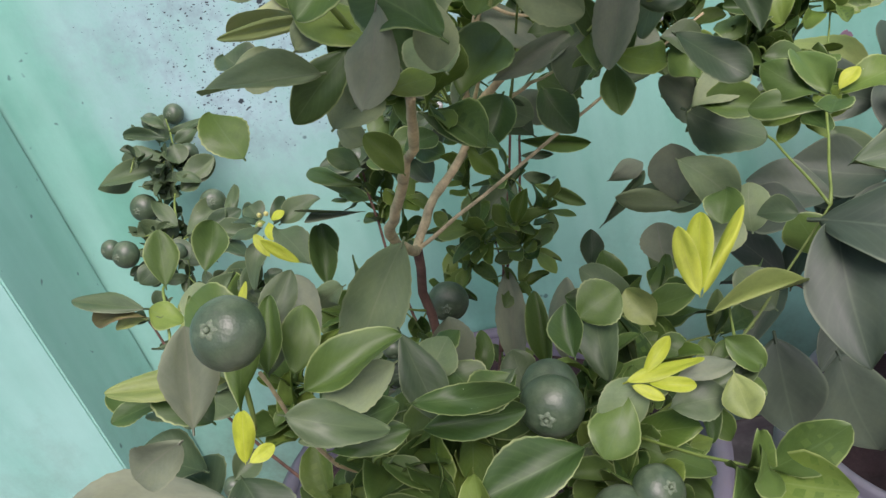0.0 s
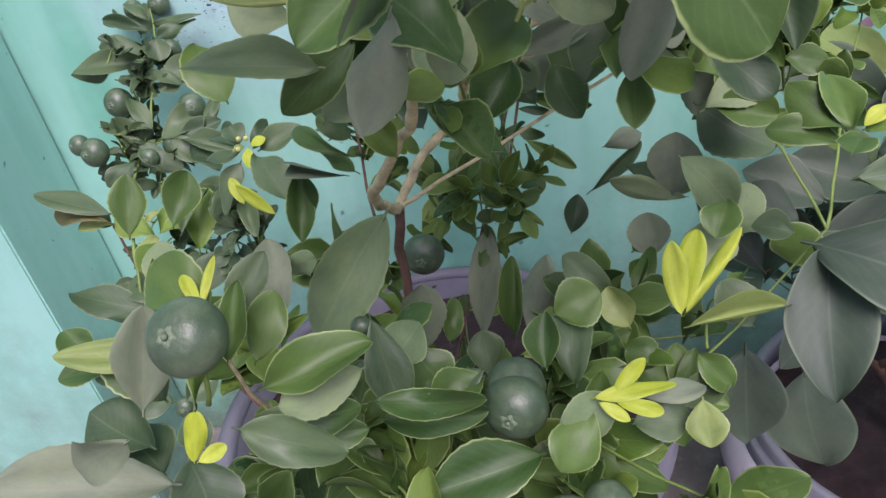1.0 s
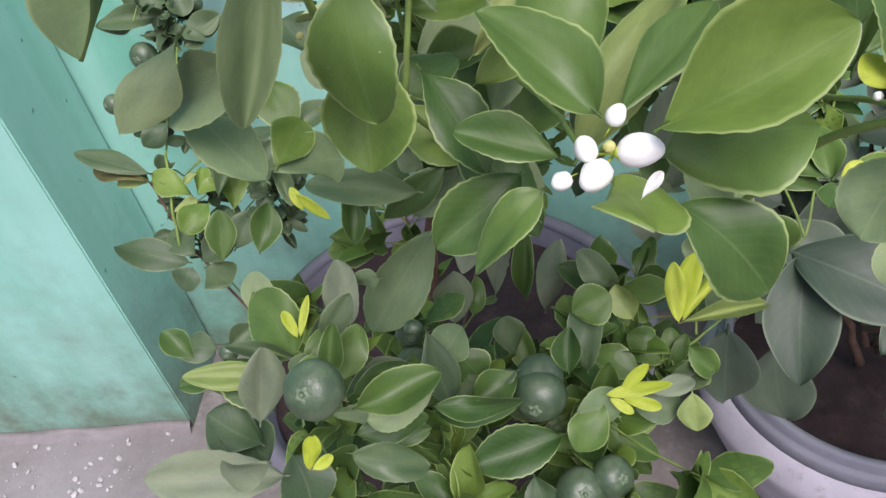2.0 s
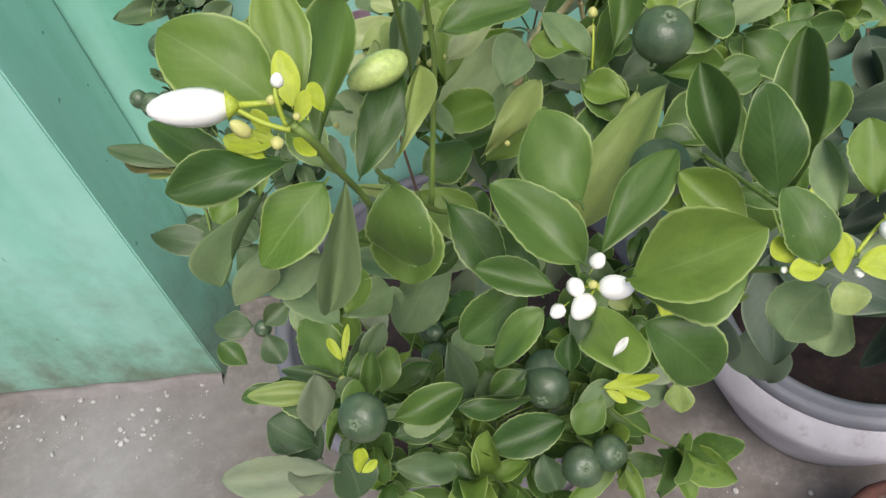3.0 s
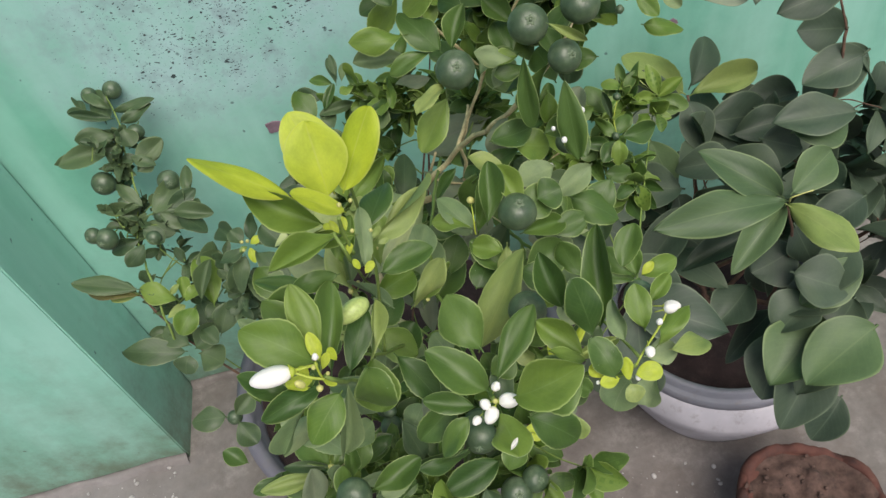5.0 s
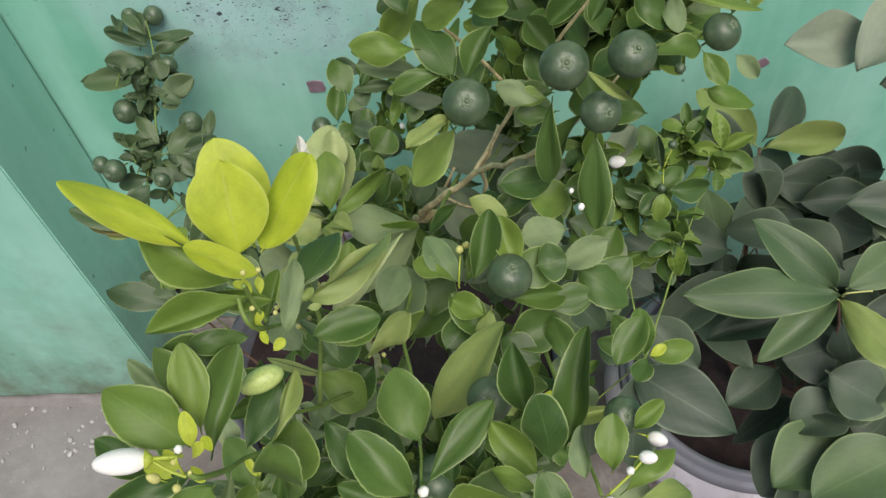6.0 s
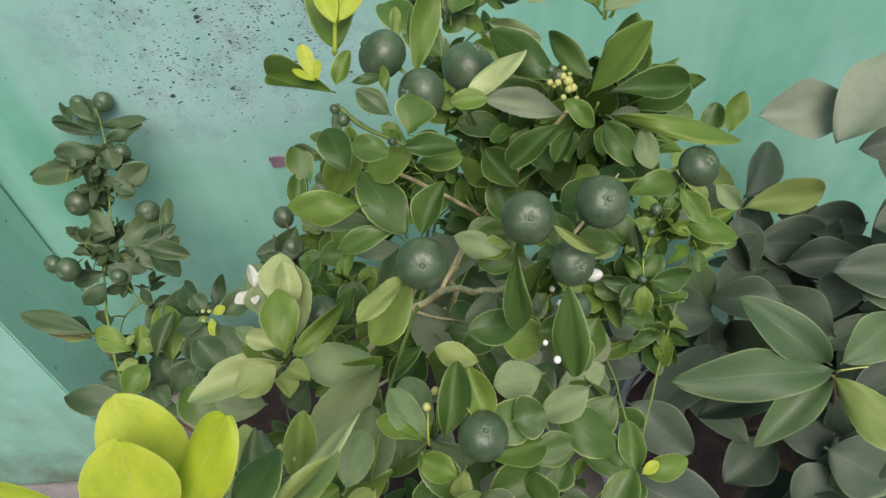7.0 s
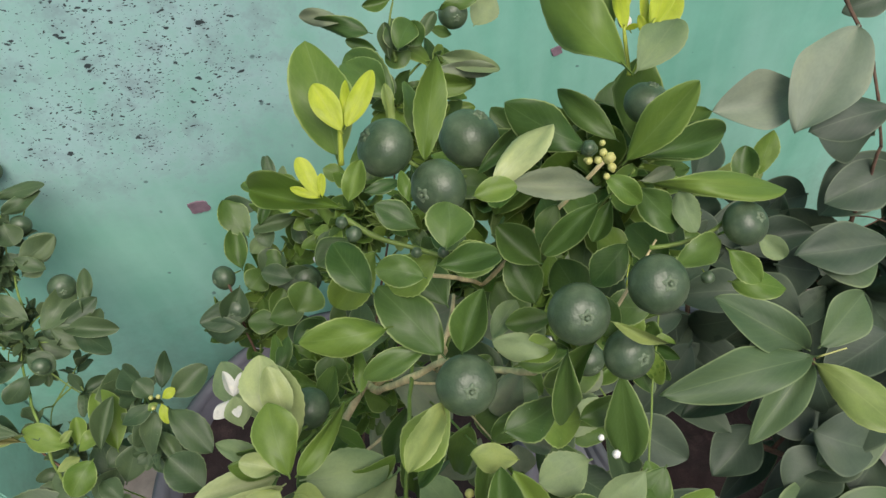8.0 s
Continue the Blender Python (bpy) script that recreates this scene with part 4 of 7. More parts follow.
leaf(sapling, "s", -18.1,83.5,84.3, -12.2,84.6,85.8, 2.4, -0.03,-0.75,0.67)
leaf(sapling, "s", -16.9,81.3,84.9, -16.5,79.1,82.5, 4.0, 0.35,-0.66,0.66)
leaf(sapling, "s", -17.1,77.7,80.5, -11.9,80.3,81.6, 3.7, 0.35,-0.84,0.41)
leaf(sapling, "s", -16.9,76.4,79.4, -13.9,77.7,80.0, 3.1, 0.29,-0.85,0.44)
leaf(sapling, "s", -17.3,71.3,76.4, -23.2,71.8,76.8, 2.4, -0.00,-0.62,0.79)
leaf(sapling, "s", -16.9,71.2,76.4, -20.0,74.2,79.7, 2.3, 0.34,-0.52,0.78)
leaf(sapling, "s", -15.9,69.9,75.2, -11.0,74.5,78.1, 3.6, 0.24,-0.69,0.68)
leaf(sapling, "s", -14.2,69.9,75.0, -8.5,72.6,76.1, 3.1, 0.23,-0.75,0.62)
leaf(sapling, "s", -13.4,69.8,74.9, -6.5,68.8,73.8, 3.1, 0.09,-0.41,0.91)
leaf(sapling, "s", -12.6,69.8,74.9, -8.1,66.4,71.8, 3.6, 0.31,-0.37,0.88)
leaf(sapling, "s", -15.0,70.5,75.6, -10.5,68.0,72.8, 3.3, 0.09,-0.65,0.75)
leaf(sapling, "s", -18.1,70.1,74.1, -13.6,68.3,71.6, 3.7, 0.22,-0.59,0.78)
leaf(sapling, "s", -18.7,67.6,73.3, -23.6,66.4,72.9, 2.7, 0.14,-0.84,0.53)
leaf(sapling, "s", -16.2,62.9,76.2, -19.7,60.9,74.3, 3.1, 0.16,-0.80,0.58)
leaf(sapling, "s", -16.4,65.4,77.0, -13.8,63.8,74.7, 3.5, 0.43,-0.43,0.80)
leaf(sapling, "s", -11.7,68.5,72.4, -8.6,71.4,75.0, 2.7, 0.17,-0.76,0.63)
leaf(sapling, "s", -10.9,71.0,74.5, -9.1,76.1,78.5, 1.8, 0.55,-0.63,0.54)
leaf(sapling, "l", -8.5,54.2,67.7, -9.4,60.8,72.7, 4.7, 0.45,-0.50,0.75)
bud(sapling, "c", 1.5,51.4,82.4, 0.55, 0.2,-0.6,0.8)
bud(sapling, "c", 2.3,51.3,82.4, 0.55, 0.2,-0.6,0.8)
bud(sapling, "c", 1.5,50.5,81.7, 0.55, 0.2,-0.6,0.8)
fruit(sapling, -18.4,89.1,87.2, 3.10, -0.2,-0.9,0.3)
fruit(sapling, -22.5,89.7,86.9, 2.80, -0.5,-0.8,0.3)
fruit(sapling, -23.2,77.2,78.3, 3.98, -0.23,-0.95,0.19)
fruit(sapling, -19.7,72.9,75.9, 3.78, -0.10,-0.96,0.26)
fruit(sapling, -22.2,65.5,76.8, 3.59, -0.36,-0.89,0.29)
fruit(sapling, -23.9,65.9,77.8, 2.66, -0.59,-0.74,0.32)
fruit(sapling, -15.9,82.3,82.8, 2.82, -0.24,-0.94,-0.22)
fruit(sapling, -12.6,74.9,77.2, 3.62, 0.36,-0.89,0.28)
fruit(sapling, -15.0,64.1,75.8, 2.34, -0.16,-0.98,0.14)
fruit(sapling, -14.8,70.7,74.2, 2.79, 0.27,-0.95,0.16)
twig(sapling, [(-16.4,52.5,63.5), (-16.5,55.1,68.4), (-17.1,60.0,72.4), (-19.6,68.2,72.6), (-17.7,73.2,76.8)], [0.18, 0.17, 0.17, 0.16, 0.15], GREEN_TWIG)
twig(sapling, [(-17.7,73.2,76.8), (-18.3,79.1,80.5), (-18.1,83.5,84.3), (-19.4,88.2,87.1)], [0.16, 0.14, 0.12, 0.10], GREEN_TWIG)
twig(sapling, [(-17.6,70.7,74.6), (-13.8,71.1,74.8), (-8.9,70.3,73.7)], [0.12, 0.10, 0.08], GREEN_TWIG)
leaf(sapling, "s", -10.2,40.2,58.5, -15.7,40.7,58.6, 3.9, -0.01,-0.35,0.94)
leaf(sapling, "s", -9.0,40.2,58.4, -5.6,42.3,59.8, 3.9, 0.26,-0.78,0.57)
leaf(sapling, "s", -8.8,39.4,57.8, -6.9,36.4,55.1, 4.1, 0.14,-0.60,0.78)
leaf(sapling, "s", -14.9,50.9,63.0, -24.1,52.1,65.3, 4.5, 0.15,-0.46,0.87)
leaf(sapling, "s", -14.7,50.4,62.6, -16.1,48.2,60.8, 4.1, 0.08,-0.66,0.75)
leaf(sapling, "s", -14.0,51.4,63.4, -17.9,54.6,65.6, 4.1, 0.03,-0.53,0.85)
leaf(sapling, "s", -13.6,50.9,63.0, -9.4,53.2,65.0, 4.3, 0.04,-0.70,0.71)
leaf(sapling, "s", -13.3,50.4,62.5, -9.7,47.8,61.4, 5.0, 0.08,-0.31,0.95)
leaf(sapling, "s", -10.7,52.7,64.4, -11.2,56.4,67.6, 4.3, 0.14,-0.62,0.77)
leaf(sapling, "s", -9.3,51.7,63.5, -6.6,55.1,67.1, 4.3, 0.18,-0.78,0.60)
leaf(sapling, "s", -11.0,58.1,68.0, -6.4,61.9,71.8, 5.9, -0.00,-0.71,0.71)

twig(sapling, [(3, 52, 32), (-6, 50, 46), (-15, 54, 60), (-20, 59, 70)], [0.26, 0.22, 0.18, 0.14], BARK_DARK, "trunk")
sapling_points = [Vector((-20, 68, 76)), Vector((-21, 72, 80)), Vector((-22, 76, 84)), Vector((-23, 64, 74)), Vector((-22, 80, 90))]
inner_growth(sapling, "inner", sapling_points + [Vector((-12, 56, 48)), Vector((-2, 54, 42))], (
    ((-19, 72, 77), (8, 8, 8), 15),
    ((-20, 79, 84), (4, 5, 9), 13),
    ((-14, 62, 66), (12, 8, 10), 16),
    ((-5, 54, 70), (8, 5, 7), 9),
), random.Random(14), "sss", (0.021, 0.036), (4, 7), Vector((0, -0.55, 0.83)).normalized(), 0.034, 0.0)

# calamansi shrub ----------------------------------------
shrub = new("citrus_shrub")
tagged(shrub, "bushy calamansi shrub with green fruits, white buds and yellow young leaves", "fruit shrub")
# many low leaves get darker skins (m, s) as painted shade
leaf(shrub, "l", 43.1,31.2,130.1, 40.8,38.1,132.1, 2.8, -0.38,-0.38,0.84)
leaf(shrub, "p", 43.1,31.1,130.1, 46.4,33.7,131.1, 2.2, 0.01,-0.38,0.92)
leaf(shrub, "l", 43.7,35.1,129.4, 44.1,38.3,130.7, 1.5, -0.25,-0.33,0.91)
leaf(shrub, "y", 44.9,33.5,130.1, 47.2,36.5,131.5, 1.2, -0.11,-0.35,0.93)
leaf(shrub, "y", 43.8,33.9,130.2, 44.4,36.8,131.5, 0.8, -0.25,-0.33,0.91)
leaf(shrub, "m", 34.0,56.2,110.8, 30.8,61.2,113.1, 4.1, -0.15,-0.50,0.85)
leaf(shrub, "m", 35.1,58.5,113.9, 37.2,61.4,115.1, 2.6, 0.13,-0.45,0.88)
leaf(shrub, "g", 31.5,64.0,114.1, 27.6,65.4,114.9, 1.6, -0.11,-0.69,0.72)
leaf(shrub, "p", 38.2,56.7,114.0, 42.9,54.6,112.8, 2.0, -0.11,-0.67,0.73)
leaf(shrub, "m", 38.3,57.8,112.4, 40.9,55.6,110.9, 2.6, -0.12,-0.65,0.75)
leaf(shrub, "s", 34.5,60.5,111.6, 34.8,63.2,113.8, 1.7, -0.04,-0.62,0.78)
leaf(shrub, "s", 37.3,61.3,112.5, 39.4,62.9,113.9, 1.5, -0.03,-0.65,0.76)
leaf(shrub, "p", 42.7,62.8,111.6, 45.2,64.4,113.1, 2.8, -0.06,-0.63,0.78)
leaf(shrub, "s", 33.6,64.3,114.5, 36.1,65.5,115.7, 1.5, 0.01,-0.70,0.71)
leaf(shrub, "s", 32.5,60.1,111.1, 34.3,58.4,109.9, 2.0, -0.08,-0.63,0.78)
leaf(shrub, "m", 45.1,28.0,118.9, 43.8,30.8,119.6, 2.5, -0.30,-0.39,0.87)
leaf(shrub, "m", 46.6,28.8,118.3, 45.5,31.7,119.2, 2.2, -0.31,-0.39,0.87)
leaf(shrub, "s", 44.2,31.3,115.0, 42.4,30.3,111.5, 2.5, -0.56,-0.67,0.48)
leaf(shrub, "m", 33.0,30.7,116.1, 32.0,33.6,117.0, 2.5, -0.10,-0.33,0.94)
leaf(shrub, "m", 41.7,31.1,119.7, 41.3,33.7,120.5, 2.0, -0.24,-0.30,0.92)
leaf(shrub, "m", 40.6,32.2,118.0, 40.1,34.9,118.8, 2.1, -0.22,-0.32,0.92)
leaf(shrub, "p", 35.3,25.3,117.1, 37.6,27.5,117.8, 1.9, 0.00,-0.29,0.96)
leaf(shrub, "m", 38.2,24.7,117.5, 36.0,25.9,116.4, 1.5, -0.54,-0.21,0.81)
leaf(shrub, "g", 36.6,27.4,112.5, 34.5,26.4,109.0, 2.1, -0.55,-0.65,0.52)
leaf(shrub, "m", 39.9,24.9,118.5, 37.7,24.7,114.3, 1.8, -0.72,-0.56,0.41)
leaf(shrub, "s", 40.5,29.1,100.1, 37.7,27.1,95.8, 3.0, -0.50,-0.62,0.61)
leaf(shrub, "s", 42.8,27.8,99.4, 44.0,25.2,94.9, 3.0, -0.02,-0.87,0.50)
leaf(shrub, "s", 35.7,29.3,97.4, 32.8,27.9,93.5, 3.1, -0.52,-0.60,0.60)
leaf(shrub, "s", 39.5,27.0,95.9, 42.8,25.2,92.2, 3.1, 0.38,-0.66,0.66)
leaf(shrub, "m", 33.0,28.0,106.3, 30.8,26.1,102.0, 2.3, -0.40,-0.74,0.54)
leaf(shrub, "p", 19.4,30.0,102.8, 15.5,31.8,105.2, 1.7, 0.32,-0.42,0.85)
leaf(shrub, "h", 19.1,29.5,102.4, 13.2,28.6,103.7, 2.9, 0.25,-0.32,0.91)
leaf(shrub, "l", 19.4,29.6,103.0, 16.2,29.9,105.1, 1.6, 0.46,-0.39,0.80)
leaf(shrub, "m", 41.5,29.8,112.3, 40.7,33.7,114.0, 3.0, -0.18,-0.43,0.88)
leaf(shrub, "m", 37.6,30.0,112.1, 36.6,33.4,113.4, 3.0, -0.13,-0.40,0.91)
leaf(shrub, "m", 40.5,24.1,119.2, 39.7,26.3,120.8, 1.8, -0.12,-0.63,0.77)
leaf(shrub, "l", 43.2,28.4,119.0, 42.2,30.9,119.6, 1.9, -0.29,-0.33,0.90)
leaf(shrub, "y", 24.0,7.2,127.2, 26.5,9.3,130.7, 2.4, -0.37,-0.66,0.66)
leaf(shrub, "y", 23.3,6.7,127.5, 23.4,8.0,131.6, 3.2, 0.12,-0.95,0.29)
leaf(shrub, "y", 23.4,8.0,126.6, 22.6,10.2,130.9, 3.0, 0.50,-0.74,0.46)
leaf(shrub, "y", 21.7,6.9,127.9, 17.7,6.8,132.3, 1.6, 0.70,-0.36,0.61)
leaf(shrub, "y", 23.9,6.5,126.5, 21.7,5.8,129.4, 1.3, 0.78,-0.38,0.50)
leaf(shrub, "l", 22.5,6.9,125.6, 19.0,7.9,128.8, 2.3, 0.18,-0.86,0.48)
leaf(shrub, "l", 23.3,6.3,125.1, 19.5,3.9,126.4, 1.5, 0.41,-0.14,0.90)
leaf(shrub, "p", 21.6,7.2,123.9, 20.0,7.5,125.6, 1.2, 0.63,-0.43,0.65)
leaf(shrub, "l", 21.4,6.9,123.6, 19.9,6.8,125.0, 0.9, 0.53,-0.65,0.54)
leaf(shrub, "p", 23.7,6.4,121.7, 24.4,9.5,123.8, 1.3, 0.49,-0.57,0.66)
leaf(shrub, "l", 23.1,6.3,122.3, 23.6,8.5,124.3, 0.9, -0.26,-0.62,0.74)
leaf(shrub, "l", 22.6,6.5,122.6, 22.7,7.5,124.1, 0.9, 0.10,-0.85,0.52)
leaf(shrub, "m", 24.3,8.7,122.4, 25.8,11.9,123.3, 2.3, -0.10,-0.21,0.97)
leaf(shrub, "f", 24.7,9.2,120.8, 28.1,12.2,121.3, 1.8, 0.41,-0.58,0.70)
leaf(shrub, "f", 24.4,8.6,121.6, 28.8,11.2,123.1, 1.7, 0.48,-0.87,0.12)
leaf(shrub, "h", 23.8,12.7,114.5, 28.3,16.6,116.9, 1.9, -0.25,-0.29,0.92)
leaf(shrub, "m", 24.2,8.2,119.0, 27.7,9.2,119.1, 2.2, 0.09,-0.40,0.91)
leaf(shrub, "p", 26.2,15.2,110.6, 27.6,18.2,111.9, 2.6, 0.25,-0.48,0.84)
leaf(shrub, "f", 24.6,13.7,107.5, 28.1,14.4,111.3, 1.6, 0.01,-0.98,0.18)
leaf(shrub, "l", 24.0,6.8,124.3, 20.5,6.7,125.2, 1.2, 0.18,-0.79,0.58)
leaf(shrub, "m", 22.3,6.3,122.1, 19.6,5.4,122.9, 1.2, 0.42,-0.66,0.62)
leaf(shrub, "m", 21.0,6.2,119.6, 17.0,6.1,120.5, 3.1, 0.23,-0.23,0.94)
leaf(shrub, "p", 25.2,17.9,101.5, 26.6,24.3,104.0, 3.8, 0.30,-0.40,0.87)
leaf(shrub, "m", 28.2,21.1,101.2, 29.9,24.3,102.4, 2.7, 0.12,-0.39,0.91)
leaf(shrub, "p", 31.0,21.1,105.5, 28.9,24.7,106.9, 2.6, -0.18,-0.45,0.88)
leaf(shrub, "l", 31.3,20.1,106.6, 34.1,25.0,109.0, 2.2, 0.21,-0.52,0.83)
leaf(shrub, "m", 34.8,21.2,105.9, 38.4,21.1,105.4, 3.0, 0.09,-0.50,0.86)
leaf(shrub, "m", 30.0,21.8,105.5, 27.4,22.6,106.4, 1.4, 0.27,-0.22,0.94)
leaf(shrub, "l", 20.1,1.4,121.1, 17.3,2.3,124.3, 2.8, 0.47,-0.64,0.61)
leaf(shrub, "l", 20.4,2.0,120.9, 19.7,5.2,123.6, 1.9, 0.18,-0.61,0.77)
leaf(shrub, "m", 20.6,1.3,119.7, 21.6,5.8,122.4, 1.6, -0.03,-0.51,0.86)
leaf(shrub, "m", 19.6,4.0,119.1, 17.5,6.1,121.8, 1.9, 0.29,-0.63,0.72)
leaf(shrub, "p", 18.0,4.6,118.4, 15.6,6.2,120.6, 1.3, 0.31,-0.59,0.75)
leaf(shrub, "m", 18.3,0.5,119.9, 16.3,1.1,122.1, 1.5, 0.52,-0.59,0.62)
leaf(shrub, "m", 20.3,0.2,120.6, 17.2,-1.5,121.6, 1.5, 0.46,-0.33,0.82)
leaf(shrub, "p", 19.1,0.1,119.6, 16.6,-1.0,116.7, 1.0, -0.45,-0.62,0.64)
leaf(shrub, "l", 21.1,0.1,119.9, 18.8,-1.6,118.2, 2.1, -0.08,-0.65,0.75)
leaf(shrub, "p", 21.2,1.4,118.7, 19.6,-0.6,114.2, 1.6, 0.18,-0.92,0.35)
leaf(shrub, "f", 22.5,3.1,117.5, 23.6,6.4,119.0, 0.9, 0.58,-0.50,0.65)
leaf(shrub, "m", 21.0,3.1,116.8, 22.9,6.1,118.8, 1.7, 0.07,-0.58,0.81)
leaf(shrub, "m", 21.9,4.2,115.8, 22.1,2.7,111.6, 2.7, 0.03,-0.94,0.35)
leaf(shrub, "m", 23.0,7.8,110.8, 25.4,4.9,108.1, 2.4, 0.32,-0.50,0.80)
leaf(shrub, "m", 28.8,2.6,111.3, 25.5,5.0,114.1, 3.0, 0.22,-0.61,0.76)
leaf(shrub, "m", 29.1,5.6,111.3, 27.7,9.2,113.9, 3.3, 0.03,-0.59,0.81)
leaf(shrub, "f", 29.0,11.0,103.3, 33.2,13.1,111.0, 3.4, -0.54,-0.69,0.48)
leaf(shrub, "m", 29.3,3.5,110.7, 33.3,8.1,111.4, 2.3, -0.07,-0.10,0.99)
leaf(shrub, "l", 30.2,1.8,111.2, 34.4,0.8,114.7, 3.3, -0.65,-0.39,0.65)
leaf(shrub, "l", 29.0,1.8,109.7, 29.5,-2.1,110.9, 2.7, -0.11,0.28,0.95)
leaf(shrub, "m", 27.7,2.6,109.9, 24.4,3.5,110.9, 1.7, 0.14,-0.46,0.88)
leaf(shrub, "m", 27.1,2.7,108.7, 24.4,1.1,107.4, 2.0, -0.27,-0.29,0.92)
leaf(shrub, "m", 27.1,7.2,103.3, 24.1,10.0,106.0, 2.8, 0.17,-0.59,0.79)
leaf(shrub, "m", 37.3,5.8,109.7, 38.7,10.6,115.3, 2.5, -0.35,-0.67,0.65)
leaf(shrub, "m", 36.3,4.0,112.1, 35.5,5.9,116.6, 2.4, -0.04,-0.92,0.39)
leaf(shrub, "m", 35.2,7.4,111.2, 34.5,10.2,114.5, 2.5, -0.06,-0.76,0.64)
leaf(shrub, "l", 35.6,4.4,109.8, 33.1,6.6,111.9, 2.3, 0.09,-0.64,0.76)
leaf(shrub, "l", 35.4,2.8,111.7, 32.9,3.3,113.0, 1.3, 0.43,-0.17,0.89)
leaf(shrub, "m", 36.5,0.5,112.7, 35.6,2.0,115.0, 2.0, 0.02,-0.82,0.57)
leaf(shrub, "l", 39.4,3.2,112.6, 39.5,5.5,114.7, 1.9, -0.21,-0.65,0.73)
leaf(shrub, "l", 41.2,6.7,110.3, 43.0,8.0,111.3, 1.4, -0.20,-0.45,0.87)
leaf(shrub, "l", 39.8,2.4,111.6, 43.1,5.0,111.3, 1.3, 0.33,-0.34,0.88)
leaf(shrub, "f", 40.8,2.6,110.6, 44.4,3.5,109.2, 1.8, 0.41,-0.33,0.85)
leaf(shrub, "p", 39.5,3.4,109.2, 41.9,3.6,108.8, 2.0, 0.20,-0.40,0.90)
leaf(shrub, "y", 37.7,0.4,112.6, 39.4,0.3,112.6, 1.3, -0.07,-0.41,0.91)
leaf(shrub, "y", 37.3,0.3,112.3, 37.4,1.3,113.4, 0.8, -0.20,-0.74,0.64)
leaf(shrub, "y", 36.8,0.5,112.5, 35.5,0.3,112.9, 0.9, 0.33,-0.37,0.87)
leaf(shrub, "f", 37.3,0.2,112.1, 37.4,-0.9,111.7, 1.4, -0.16,-0.39,0.91)
leaf(shrub, "y", 35.8,0.8,112.5, 35.2,1.5,113.2, 0.9, 0.05,-0.67,0.74)
leaf(shrub, "p", 38.0,2.9,112.4, 37.9,5.3,114.0, 1.5, -0.57,-0.48,0.67)
leaf(shrub, "l", 29.3,29.0,131.0, 29.1,33.9,133.6, 2.6, 0.03,-0.47,0.88)
leaf(shrub, "l", 29.1,27.9,129.5, 25.0,30.9,129.0, 1.9, -0.35,-0.36,0.87)
leaf(shrub, "l", 29.3,27.4,130.3, 30.2,28.3,131.6, 1.1, -0.14,-0.77,0.62)
leaf(shrub, "l", 33.0,31.0,127.8, 34.6,33.9,131.5, 1.6, 0.02,-0.79,0.61)
leaf(shrub, "m", 33.0,32.8,127.9, 33.3,35.0,129.7, 1.2, 0.28,-0.63,0.73)
leaf(shrub, "f", 31.8,33.1,128.1, 32.3,35.1,129.7, 0.8, 0.47,-0.62,0.63)
leaf(shrub, "m", 32.7,41.6,123.4, 30.5,44.7,124.4, 2.8, -0.22,-0.43,0.88)
leaf(shrub, "l", 31.8,26.9,129.6, 31.7,28.2,130.6, 0.5, 0.31,-0.57,0.76)
leaf(shrub, "m", 29.9,28.3,129.7, 31.6,28.3,129.9, 0.7, -0.07,-0.58,0.81)
leaf(shrub, "m", 31.9,26.2,129.0, 30.3,27.1,130.1, 1.4, 0.14,-0.65,0.75)
leaf(shrub, "m", 32.7,25.0,128.7, 33.3,26.8,129.6, 2.1, -0.04,-0.45,0.89)
leaf(shrub, "h", 35.6,28.8,127.6, 39.1,30.4,128.9, 1.9, -0.17,-0.36,0.92)
leaf(shrub, "l", 34.7,28.7,127.4, 36.8,28.6,127.5, 1.4, -0.07,-0.55,0.83)
leaf(shrub, "m", 29.2,25.8,125.9, 28.1,28.0,127.5, 2.0, 0.07,-0.57,0.82)
leaf(shrub, "m", 31.7,24.6,127.7, 29.7,25.4,128.2, 1.5, -0.01,-0.50,0.87)
leaf(shrub, "m", 32.1,24.9,128.0, 35.0,25.3,127.3, 1.5, 0.27,-0.48,0.83)
leaf(shrub, "m", 31.8,23.5,122.8, 29.5,27.2,124.4, 2.4, -0.03,-0.41,0.91)
leaf(shrub, "m", 32.5,23.5,122.8, 34.1,25.1,125.2, 2.0, -0.29,-0.70,0.65)
leaf(shrub, "p", 29.6,26.7,120.9, 25.2,27.6,121.3, 1.8, -0.05,-0.65,0.76)
leaf(shrub, "g", 30.8,26.9,118.5, 27.8,25.8,119.3, 1.5, 0.37,-0.32,0.87)
leaf(shrub, "l", 27.1,26.0,117.0, 27.6,28.3,118.8, 0.8, 0.28,-0.63,0.72)
leaf(shrub, "f", 31.3,22.5,120.6, 29.0,19.4,121.8, 1.6, 0.23,0.19,0.96)
leaf(shrub, "m", 31.1,25.1,110.2, 28.6,24.0,107.8, 1.4, -0.42,-0.56,0.71)
leaf(shrub, "m", 41.2,30.3,126.7, 37.3,32.3,129.2, 2.2, 0.04,-0.75,0.66)
leaf(shrub, "m", 43.1,31.7,125.4, 40.6,34.4,127.3, 1.6, -0.37,-0.74,0.57)
leaf(shrub, "l", 42.1,29.2,126.4, 45.4,29.3,130.6, 2.1, -0.58,-0.66,0.48)
leaf(shrub, "m", 43.2,29.5,126.2, 48.1,30.2,125.9, 1.7, 0.12,-0.50,0.86)
leaf(shrub, "l", 43.1,28.6,125.5, 50.6,28.0,123.1, 1.4, 0.12,-0.79,0.60)
